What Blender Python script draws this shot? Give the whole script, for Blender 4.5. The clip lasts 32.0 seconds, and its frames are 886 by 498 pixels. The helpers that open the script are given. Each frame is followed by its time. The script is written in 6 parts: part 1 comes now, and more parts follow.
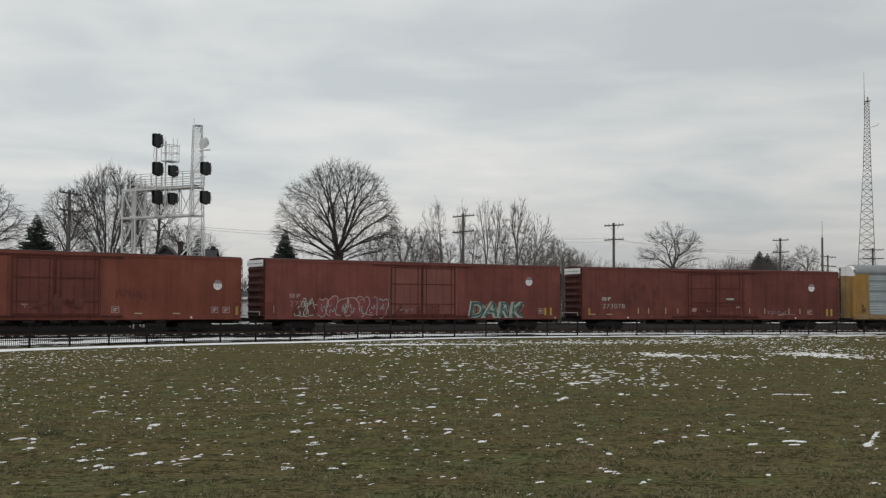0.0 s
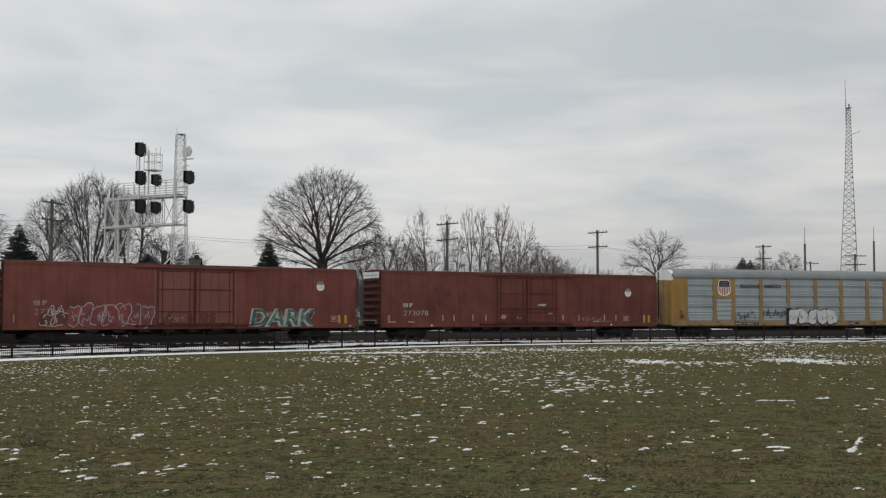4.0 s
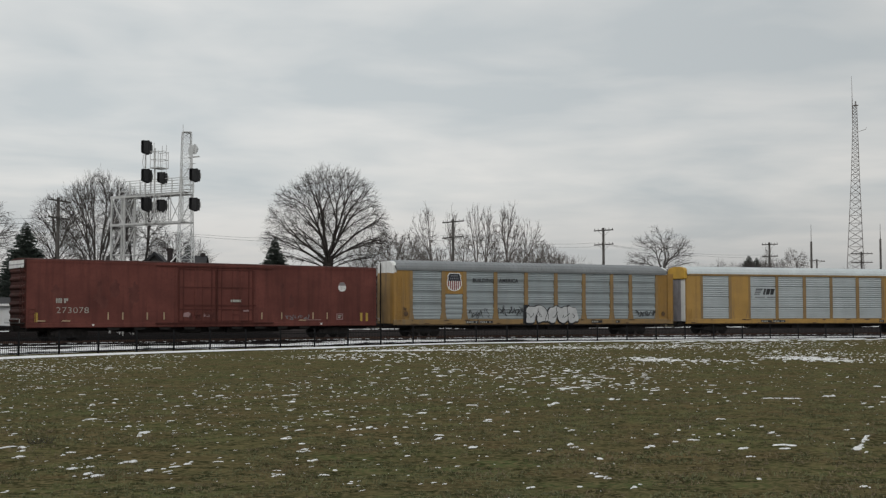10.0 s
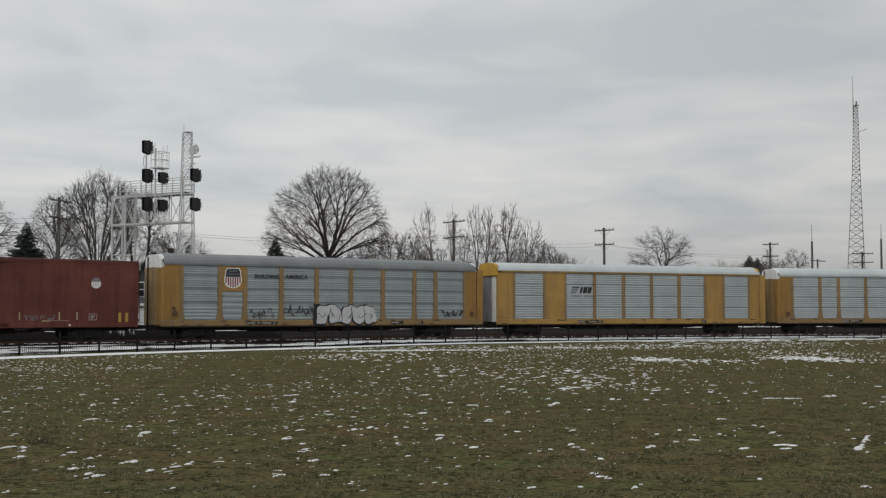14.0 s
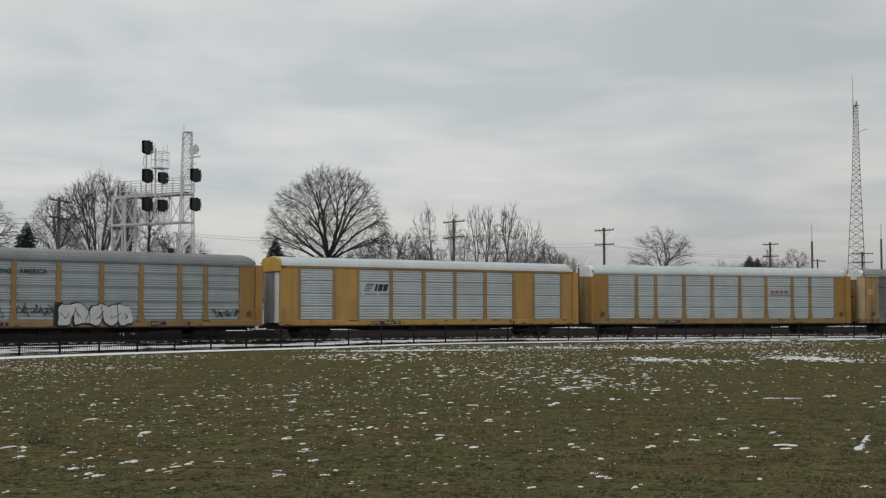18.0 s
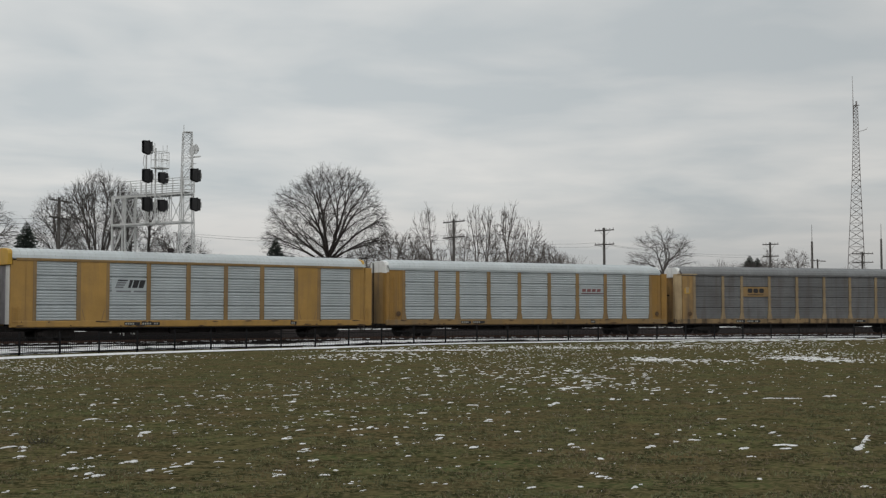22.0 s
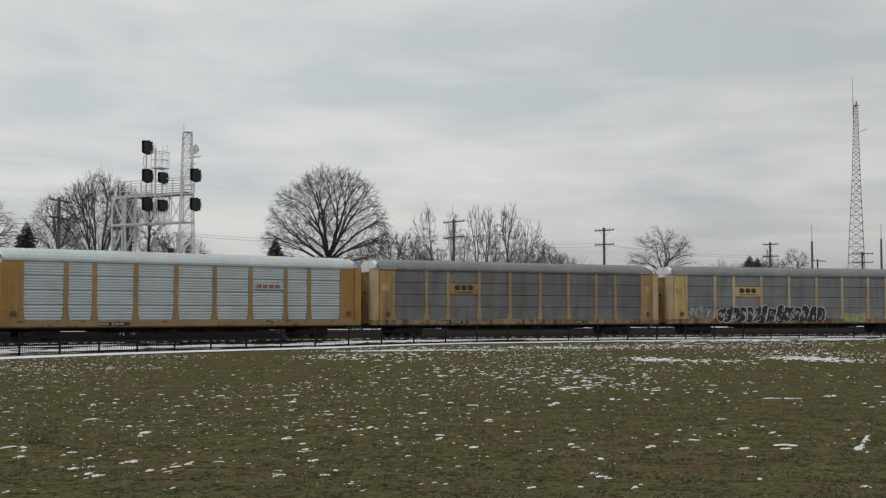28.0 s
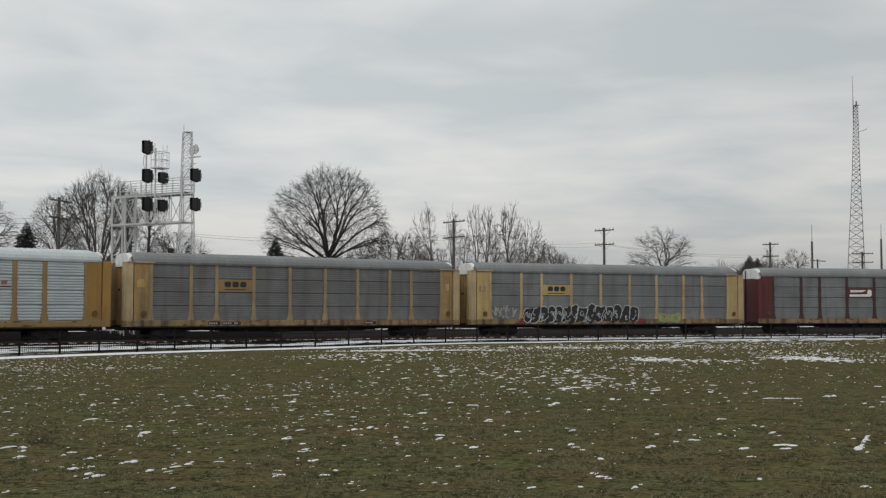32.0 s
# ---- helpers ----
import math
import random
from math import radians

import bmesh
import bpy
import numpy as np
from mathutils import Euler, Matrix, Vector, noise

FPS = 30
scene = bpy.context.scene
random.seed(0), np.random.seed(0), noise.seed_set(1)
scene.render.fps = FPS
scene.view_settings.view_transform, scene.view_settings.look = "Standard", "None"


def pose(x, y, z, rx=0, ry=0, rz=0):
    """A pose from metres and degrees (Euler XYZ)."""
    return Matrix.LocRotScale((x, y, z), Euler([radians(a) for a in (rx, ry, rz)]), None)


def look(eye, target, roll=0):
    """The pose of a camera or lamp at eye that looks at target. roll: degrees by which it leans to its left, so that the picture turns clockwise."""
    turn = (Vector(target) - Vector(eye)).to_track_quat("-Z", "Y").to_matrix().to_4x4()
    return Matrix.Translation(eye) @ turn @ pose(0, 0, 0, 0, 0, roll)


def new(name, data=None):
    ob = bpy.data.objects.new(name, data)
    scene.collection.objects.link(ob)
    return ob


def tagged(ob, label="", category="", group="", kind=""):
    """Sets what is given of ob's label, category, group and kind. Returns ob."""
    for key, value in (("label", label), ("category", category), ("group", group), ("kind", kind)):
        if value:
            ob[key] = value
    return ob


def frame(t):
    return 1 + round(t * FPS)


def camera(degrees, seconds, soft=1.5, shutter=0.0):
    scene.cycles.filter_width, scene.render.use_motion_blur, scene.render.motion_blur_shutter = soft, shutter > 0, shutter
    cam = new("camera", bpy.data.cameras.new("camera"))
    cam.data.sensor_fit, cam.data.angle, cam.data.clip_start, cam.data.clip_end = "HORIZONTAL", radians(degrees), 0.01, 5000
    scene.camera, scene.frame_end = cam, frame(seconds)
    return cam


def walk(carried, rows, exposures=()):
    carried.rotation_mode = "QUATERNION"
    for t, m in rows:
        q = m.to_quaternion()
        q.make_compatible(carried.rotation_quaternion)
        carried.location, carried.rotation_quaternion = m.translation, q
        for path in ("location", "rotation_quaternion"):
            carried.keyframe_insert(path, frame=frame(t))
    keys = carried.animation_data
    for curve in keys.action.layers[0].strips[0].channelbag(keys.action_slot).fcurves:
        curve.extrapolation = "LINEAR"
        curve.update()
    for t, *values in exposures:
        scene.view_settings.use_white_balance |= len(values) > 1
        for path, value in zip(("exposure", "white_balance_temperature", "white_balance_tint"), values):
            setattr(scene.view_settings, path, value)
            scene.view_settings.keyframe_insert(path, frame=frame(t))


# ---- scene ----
CAM_Z = 1.95
TILT = 92.988
# seconds, yaw, tilt offset, roll: a hand-held start that settles on a support
SWAY = [(0, .432, -.264, .283), (.5, .354, -.094, .18), (1, .400, -.013, -.009), (1.5, .455, .068, .014), (2, .331, .116, .064),
        (2.5, .106, .130, .074), (3, -.156, .138, .023), (3.5, -.316, .125, 0), (4.5, -.270, .078, -.005), (5.5, -.191, .040, -.008),
        (6, -.152, .038, -.004), (6.5, -.118, .022, 0), (7, -.080, .004, 0), (8, -.046, 0, 0), (9, -.038, 0, 0), (10, -.033, 0, 0),
        (11, -.007, 0, 0), (12, -.004, 0, 0), (14, 0, 0, 0), (16, 0, 0, 0), (32, 0, 0, 0)]
cam = camera(39.23, 32.0, soft=1.3)
walk(cam, [(t, pose(0, 0, CAM_Z, TILT + p, 0, y) @ pose(0, 0, 0, 0, 0, r)) for t, y, p, r in SWAY],
     [(0, .12), (3, .14), (6, .13), (9, .08), (13, .02), (19, 0.0), (25, .01), (28, .04), (32, .09)])

# ---- light: an overcast winter sky ----
world = bpy.data.worlds.new("overcast")
scene.world = world
world.use_nodes = True
wn, wl = world.node_tree.nodes, world.node_tree.links
wn.clear()


def wnode(kind, **kw):
    n = wn.new(kind)
    for k, v in kw.items():
        n.inputs[k].default_value = v
    return n


sky = wn.new("ShaderNodeTexSky")
sky.sky_type, sky.sun_disc = "NISHITA", False
sky.sun_elevation, sky.sun_rotation = radians(32), radians(200)
geo = wn.new("ShaderNodeTexCoord")
sep = wn.new("ShaderNodeSeparateXYZ")
wl.new(geo.outputs["Generated"], sep.inputs[0])


def wmath(op, a, b):
    n = wn.new("ShaderNodeMath")
    n.operation = op
    for i, v in enumerate((a, b)):
        if isinstance(v, (int, float)):
            n.inputs[i].default_value = v
        else:
            wl.new(v, n.inputs[i])
    return n.outputs[0]


# cloud deck: direction laid out on a flat layer overhead
up = wmath("ADD", wmath("MAXIMUM", sep.outputs[2], 0.0), 0.075)
flat = wn.new("ShaderNodeCombineXYZ")
DRIFT = radians(330)
drift_x = wmath("ADD", wmath("MULTIPLY", sep.outputs[0], math.cos(DRIFT)), wmath("MULTIPLY", sep.outputs[1], -math.sin(DRIFT)))
drift_y = wmath("ADD", wmath("MULTIPLY", sep.outputs[0], math.sin(DRIFT)), wmath("MULTIPLY", sep.outputs[1], math.cos(DRIFT)))
wl.new(wmath("DIVIDE", drift_x, up), flat.inputs[0])
wl.new(wmath("DIVIDE", drift_y, up), flat.inputs[1])
big = wnode("ShaderNodeTexNoise", Scale=.50, Detail=5.0, Roughness=.5, Distortion=.6)
small = wnode("ShaderNodeTexNoise", Scale=1.9, Detail=4.0, Roughness=.5, Distortion=.3)
wl.new(flat.outputs[0], big.inputs["Vector"])
wl.new(flat.outputs[0], small.inputs["Vector"])
mixn = wmath("ADD", wmath("MULTIPLY", big.outputs[0], .72), wmath("MULTIPLY", small.outputs[0], .28))
ramp = wn.new("ShaderNodeValToRGB")
ramp.color_ramp.elements[0].position, ramp.color_ramp.elements[0].color = .40, (.525, .560, .572, 1)
ramp.color_ramp.elements[1].position, ramp.color_ramp.elements[1].color = .61, (.745, .737, .713, 1)
wl.new(mixn, ramp.inputs[0])
haze = wn.new("ShaderNodeMix")
haze.data_type = "RGBA"
haze.inputs["B"].default_value = (.555, .535, .527, 1)
hz = wnode("ShaderNodeMapRange")
hz.inputs["From Min"].default_value, hz.inputs["From Max"].default_value = 0.0, .10
hz.inputs["To Min"].default_value, hz.inputs["To Max"].default_value = .8, 0.0
wl.new(sep.outputs[2], hz.inputs["Value"])
wl.new(hz.outputs[0], haze.inputs["Factor"])
wl.new(ramp.outputs[0], haze.inputs["A"])
# the deck is brighter overhead than near the horizon
lift = wn.new("ShaderNodeMapRange")
low = wn.new("ShaderNodeMapRange")
low.inputs["From Min"].default_value, low.inputs["From Max"].default_value = .03, .15
low.inputs["To Min"].default_value, low.inputs["To Max"].default_value = .88, 1.0
wl.new(sep.outputs[2], low.inputs["Value"])
lift.inputs["From Min"].default_value, lift.inputs["From Max"].default_value = .22, 1.0
lift.inputs["To Min"].default_value, lift.inputs["To Max"].default_value = 1.0, 1.5
wl.new(sep.outputs[2], lift.inputs["Value"])
bg_cloud = wn.new("ShaderNodeBackground")
wl.new(haze.outputs["Result"], bg_cloud.inputs["Color"])
# thicker cloud towards the east
east = wn.new("ShaderNodeMapRange")
east.interpolation_type = "SMOOTHSTEP"
east.inputs["From Min"].default_value, east.inputs["From Max"].default_value = -.25, .5
east.inputs["To Min"].default_value, east.inputs["To Max"].default_value = 1.03, .84
wl.new(sep.outputs[0], east.inputs["Value"])
wl.new(wmath("MULTIPLY", wmath("MULTIPLY", lift.outputs[0], low.outputs[0]), east.outputs[0]), bg_cloud.inputs["Strength"])
bg_sky = wn.new("ShaderNodeBackground")
bg_sky.inputs["Strength"].default_value = .1
wl.new(sky.outputs[0], bg_sky.inputs["Color"])
cover = wn.new("ShaderNodeMixShader")
cover.inputs[0].default_value = .96
wl.new(bg_sky.outputs[0], cover.inputs[1])
wl.new(bg_cloud.outputs[0], cover.inputs[2])
wout = wn.new("ShaderNodeOutputWorld")
wl.new(cover.outputs[0], wout.inputs[0])

sun = new("sun", bpy.data.lights.new("sun", "SUN"))
sun.data.energy, sun.data.angle, sun.data.color = .55, radians(40), (1, .97, .93)
sun.matrix_world = look((-20, -60, 40), (0, 0, 0))


# ---- materials ----
def mat(name, base, rough=.75, metal=0.0, var=.25, scale=1.5, streak=0.0, grime=(.06, .05, .045), bump=.15, grain=45.0, random_tone=0.0):
    """Paint, metal, wood or stone: base colour, two scales of variation, optional vertical streaks of grime, fine relief."""
    m = bpy.data.materials.new(name)
    m.use_nodes = True
    n, l = m.node_tree.nodes, m.node_tree.links
    b = n["Principled BSDF"]
    b.inputs["Roughness"].default_value, b.inputs["Metallic"].default_value = rough, metal
    co = n.new("ShaderNodeTexCoord")

    def noise_tex(sc, detail, stretch=None):
        t = n.new("ShaderNodeTexNoise")
        t.inputs["Scale"].default_value, t.inputs["Detail"].default_value = sc, detail
        if stretch:
            mp = n.new("ShaderNodeMapping")
            mp.inputs["Scale"].default_value = stretch
            l.new(co.outputs["Object"], mp.inputs[0])
            l.new(mp.outputs[0], t.inputs["Vector"])
        else:
            l.new(co.outputs["Object"], t.inputs["Vector"])
        return t.outputs[0]

    def mix(a, bcol, fac, kind="MIX"):
        x = n.new("ShaderNodeMix")
        x.data_type, x.blend_type = "RGBA", kind
        for key, v in (("A", a), ("B", bcol), ("Factor", fac)):
            s = x.inputs[key] if key == "Factor" else [i for i in x.inputs if i.name == key and i.type == "RGBA"][0]
            if isinstance(v, tuple):
                s.default_value = (*v, 1)[:4]
            elif isinstance(v, (int, float)):
                s.default_value = v
            else:
                l.new(v, s)
        return [o for o in x.outputs if o.type == "RGBA"][0]

    def ramp_of(v, lo, hi, top):
        r = n.new("ShaderNodeMapRange")
        r.inputs["From Min"].default_value, r.inputs["From Max"].default_value = lo, hi
        r.inputs["To Max"].default_value = top
        l.new(v, r.inputs["Value"])
        return r.outputs[0]

    dark = tuple(c * (1 - var) for c in base)
    light = tuple(min(.95, c * (1 + var * .8)) for c in base)
    col = mix(dark, light, ramp_of(noise_tex(scale, 6), .3, .7, 1.0))
    col = mix(col, dark, ramp_of(noise_tex(scale * 11, 4), .5, .8, .6))
    if streak:
        col = mix(col, grime, ramp_of(noise_tex(1.0, 5, (2.6, 2.6, .22)), .48, .72, streak))
        col = mix(col, grime, ramp_of(noise_tex(1.0, 6, (.5, .5, .9)), .5, .75, streak * .7))
    if random_tone:
        oi = n.new("ShaderNodeObjectInfo")
        r = n.new("ShaderNodeMapRange")
        r.inputs["To Min"].default_value, r.inputs["To Max"].default_value = 1 - random_tone, 1 + random_tone
        l.new(oi.outputs["Random"], r.inputs["Value"])
        cm = n.new("ShaderNodeCombineColor")
        for i in range(3):
            l.new(r.outputs[0], cm.inputs[i])
        col = mix(col, cm.outputs[0], 1.0, "MULTIPLY")
    l.new(col, b.inputs["Base Color"])
    if bump:
        bp = n.new("ShaderNodeBump")
        bp.inputs["Strength"].default_value, bp.inputs["Distance"].default_value = bump, .02
        l.new(noise_tex(grain, 5), bp.inputs["Height"])
        l.new(bp.outputs[0], b.inputs["Normal"])
    return m


M_RED = mat("boxcar_oxide_red_paint", (0.170, 0.057, 0.047), .62, 0, .22, .5, .35, (.05, .022, .018), .06)
M_RED_WARM = mat("boxcar_orange_red_paint", (0.184, 0.060, 0.042), .62, 0, .2, .5, .3, (.07, .028, .02), .06)
M_REDDOOR = mat("boxcar_door_red_paint", (0.180, 0.060, 0.045), .62, 0, .2, .5, .3, (.07, .028, .022), .06)
M_RED_DARK = mat("boxcar_dull_red_paint", (0.146, 0.050, 0.041), .65, 0, .25, .5, .4, (.045, .02, .018), .06)
M_RED_END = mat("boxcar_end_sooty_red", (0.075, 0.026, 0.021), .75, 0, .3, 1, .5, (.02, .016, .015), .1)
M_RED_SMUDGE = mat("smudged_dark_red", (0.118, 0.044, 0.037), .65, 0, .3, 1.5, .3, (.05, .02, .017), 0)
M_DARKRED = mat("door_frame_dark_red", (0.095, 0.031, 0.025), .65, 0, .25, 1, .4, (.03, .018, .015), .08)
M_YELLOW = mat("rack_yellow_paint", (.31, .172, .038), .6, 0, .18, .6, .6, (.17, .105, .045), .06)
M_YELLOW_B = mat("rack_pale_yellow_paint", (.44, .325, .135), .6, 0, .18, .6, .55, (.22, .15, .07), .06)
M_YELLOW_S = mat("rack_sooty_tan_paint", (.33, .205, .075), .65, 0, .22, .8, .8, (.115, .085, .06), .06)
M_YELLOW_T = mat("rack_faded_tan_paint", (0.43, 0.325, 0.185), .65, 0, .2, .7, .6, (.20, .14, .075), .06)
M_YELLOW_P = mat("rack_weathered_ochre_paint", (.26, .165, .065), .65, 0, .2, .7, .6, (.17, .125, .08), .06)
M_SILL = mat("sooty_stained_sill_paint", (.25, .17, .085), .75, 0, .3, 1.2, 1.0, (.035, .028, .024), .08)
M_POST_T = mat("dull_tan_post_paint", (.30, .225, .128), .65, 0, .22, 1, .6, (.16, .12, .075), .06)
M_POST_D = mat("sooty_maroon_post_paint", (.06, .024, .024), .65, 0, .3, 1, .6, (.03, .024, .022), .06)
M_YELLOW_N = mat("rack_bright_ochre_paint", (.385, .225, .058), .6, 0, .16, .6, .5, (.24, .15, .06), .06)
M_WHEEL = mat("grimy_wheel_steel", (.028, .024, .022), .85, .1, .3, 5)
M_FADEPINK = mat("faded_pink_lettering", (.30, .19, .19), .6, 0, .2, 3, bump=0)
M_HOOD = mat("bright_yellow_hood_paint", (0.52, 0.3, 0.03), .55, 0, .12, 1, .3, (.3, .2, .05), .05)
M_PANEL_C = mat("blue_grey_rack_panel", (.180, .190, .198), .6, .15, .24, .35, .6, (.11, .098, .09), .05)
M_MAROON = mat("rack_maroon_paint", (.10, .022, .022), .6, 0, .2, .6, .3, (.04, .02, .018), .06)
M_PANEL = mat("galvanized_rack_panel", (0.31, 0.35, 0.365), .5, .25, .12, .7, .32, (.28, .29, .29), .05)
M_PANEL_W = mat("pale_galvanized_rack_panel", (0.43, 0.47, 0.485), .5, .2, .1, .7, .2, (.38, .39, .39), .05)
M_PANEL_D = mat("sooty_galvanized_rack_panel", (.145, .148, .151), .6, .15, .26, .35, .6, (.09, .077, .068), .05)
M_ROOF_G = mat("grey_galvanized_roof", (.20, .213, .22), .55, .3, .15, .7, .25, (.22, .22, .22), .05)
M_ROOF_W = mat("pale_galvanized_roof", (0.5, 0.54, 0.55), .5, .2, .1, .7, .2, (.42, .43, .43), .05)
M_ROOF_D = mat("dull_grey_roof", (.19, .197, .20), .6, .2, .15, .7, .3, (.15, .15, .15), .05)
M_WHITE = mat("white_paint", (.72, .73, .72), .55, 0, .1, 2, .25, (.35, .33, .3), .05)
# grime on the underframe; the same near-black stands for shade in gaps
M_UNDER = mat("underframe_grime_and_gap_shade", (0.026, 0.023, 0.022), .85, 0, .4, 3, 0, bump=.2)
M_STEEL = mat("worn_steel", (0.075, 0.066, 0.06), .45, .7, .3, 5)
M_RUST = mat("rusty_rail_steel", (.09, .05, .035), .8, .2, .35, 6)
M_ALU = mat("aluminium_paint", (0.56, 0.565, 0.56), .5, .25, .12, 3)
M_ALU_W = mat("pale_galvanized_lattice", (.58, .59, .59), .55, .2, .12, 2)
M_LATTICE = mat("weathered_tower_steel", (0.27, 0.25, 0.25), .6, .3, .2, 1)
M_BLACK = mat("flat_black_signal_paint", (.014, .014, .016), .6, 0, .3, 4)
M_LENS = mat("dark_signal_lens", (.02, .02, .022), .12, 0, .1, 4, bump=0)
M_FENCE = mat("black_fence_paint", (0.011, 0.011, 0.012), .8, 0, .3, 6)
M_BARK = mat("bark", (0.058, 0.05, 0.046), .9, 0, .35, 6, bump=.5, grain=20)
M_BARK_L = mat("grey_brown_twig_bark", (0.092, 0.082, 0.077), .9, 0, .3, 3, bump=.3, grain=20)
M_BARK_R = mat("reddish_twig_bark", (0.145, 0.125, 0.116), .9, 0, .3, 3, bump=.3, grain=20)
M_NEEDLE = mat("dark_spruce_needles", (0.080, 0.096, 0.084), .8, 0, .4, 2, bump=.3)
M_POLE = mat("weathered_pole_wood", (.072, .066, .061), .85, 0, .3, 2, .3)
M_WIRE = mat("black_wire", (.03, .03, .032), .6, 0, .1, 2, bump=0)
M_SNOW = mat("old_granular_snow", (0.72, 0.725, 0.73), .6, 0, .07, 6, bump=.4, grain=30)
M_TIE = mat("creosoted_tie_wood", (.05, .04, .034), .9, 0, .35, 5, bump=.4, grain=15, random_tone=.3)
M_SIDING_W = mat("white_clapboard", (.68, .69, .69), .6, 0, .08, 1, .15, (.4, .4, .38), .05)
M_SIDING_G = mat("blue_grey_siding", (0.055, 0.052, 0.05), .7, 0, .15, 1, .1, (.05, .05, .05), .05)
M_SIDING_B = mat("tan_siding", (.25, .20, .16), .7, 0, .15, 1, .1, (.12, .1, .08), .05)
M_SHINGLE = mat("dark_asphalt_shingle", (.028, .028, .031), .9, 0, .3, 4, bump=.4, grain=12)
M_BRICK = mat("dark_chimney_brick", (0.035, 0.028, 0.027), .9, 0, .35, 9, bump=.4, grain=14)
M_GLASS = mat("dark_window_glass", (.02, .023, .027), .06, 0, .1, 2, bump=0)
M_BLACKPAINT = mat("black_spray_paint", (.015, .015, .018), .5, 0, .2, 5, bump=0)
M_TEAL = mat("teal_spray_paint", (.035, .125, .11), .5, 0, .5, 3, .75, (.035, .05, .045), 0)
M_PINK = mat("faded_red_spray_paint", (0.175, 0.036, 0.038), .5, 0, .35, 1.5, bump=0)
M_BLUEGREY = mat("blue_grey_spray_paint", (0.1, 0.125, 0.135), .5, 0, .3, 2, bump=0)
M_MAGENTA = mat("dark_magenta_spray_paint", (.115, .022, .035), .5, 0, .35, 2, bump=0)
M_DKGREEN = mat("dark_green_spray_paint", (.02, .04, .035), .5, 0, .35, 2, bump=0)
M_ENDGREY = mat("lavender_grey_door_paint", (.32, .31, .33), .65, 0, .2, 1, .6, (.10, .095, .10), .08)
M_CREAM = mat("pale_spray_paint", (0.38, 0.38, 0.34), .5, 0, .25, 3, bump=0)
M_LIME = mat("dull_lime_spray_paint", (.30, .33, .10), .5, 0, .25, 2, bump=0)
M_WHITESPRAY = mat("white_spray_paint", (.52, .53, .535), .5, 0, .12, 2, .15, (.4, .4, .4), 0)
M_DARKMARK = mat("charcoal_lettering", (.035, .037, .04), .6, 0, .2, 3, bump=0)
M_FADEMARK = mat("faded_grey_lettering", (.16, .17, .18), .6, 0, .2, 3, bump=0)
M_EMB_RED = mat("emblem_red", (.20, .026, .026), .5, 0, .1, 3, bump=0)
M_EMB_BLUE = mat("emblem_navy", (.02, .021, .034), .5, 0, .1, 3, bump=0)
M_TANBAR = mat("tan_reflector_paint", (.40, .30, .19), .6, 0, .2, 4, bump=0)
M_DULLRED = mat("faded_dark_red_lettering", (.22, .09, .085), .6, 0, .2, 3, bump=0)
M_EMBGREY = mat("dull_rose_grey_paint", (.26, .19, .19), .6, 0, .15, 4, bump=0)
M_STAIN = mat("dark_rust_stain", (.10, .060, .032), .85, 0, .4, 4, bump=.1)
M_REFLECT = mat("yellow_reflector", (0.4, 0.27, 0.04), .4, 0, .1, 5, bump=0)


def ground_material(name, cols, scales, bump, bump_scale):
    """Layered earth: colours blended by three sizes of noise."""
    m = bpy.data.materials.new(name)
    m.use_nodes = True
    n, l = m.node_tree.nodes, m.node_tree.links
    b = n["Principled BSDF"]
    b.inputs["Roughness"].default_value = .95
    b.inputs["Specular IOR Level"].default_value = 0.0
    co = n.new("ShaderNodeTexCoord")
    last = None
    for i, (c, s) in enumerate(zip(cols[1:], scales)):
        t = n.new("ShaderNodeTexNoise")
        t.inputs["Scale"].default_value, t.inputs["Detail"].default_value = s, 6
        l.new(co.outputs["Object"], t.inputs["Vector"])
        r = n.new("ShaderNodeMapRange")
        r.inputs["From Min"].default_value, r.inputs["From Max"].default_value = (.42, .64) if i < 3 else (.47, .64)
        l.new(t.outputs[0], r.inputs["Value"])
        x = n.new("ShaderNodeMix")
        x.data_type = "RGBA"
        l.new(r.outputs[0], x.inputs["Factor"])
        ins = [q for q in x.inputs if q.type == "RGBA"]
        if last is None:
            ins[0].default_value = (*cols[0], 1)
        else:
            l.new(last, ins[0])
        ins[1].default_value = (*c, 1)
        last = [o for o in x.outputs if o.type == "RGBA"][0]
    l.new(last, b.inputs["Base Color"])
    t = n.new("ShaderNodeTexNoise")
    t.inputs["Scale"].default_value, t.inputs["Detail"].default_value, t.inputs["Roughness"].default_value = bump_scale, 6, .7
    l.new(co.outputs["Object"], t.inputs["Vector"])
    bp = n.new("ShaderNodeBump")
    bp.inputs["Strength"].default_value, bp.inputs["Distance"].default_value = bump, .06
    l.new(t.outputs[0], bp.inputs["Height"])
    l.new(bp.outputs[0], b.inputs["Normal"])
    return m


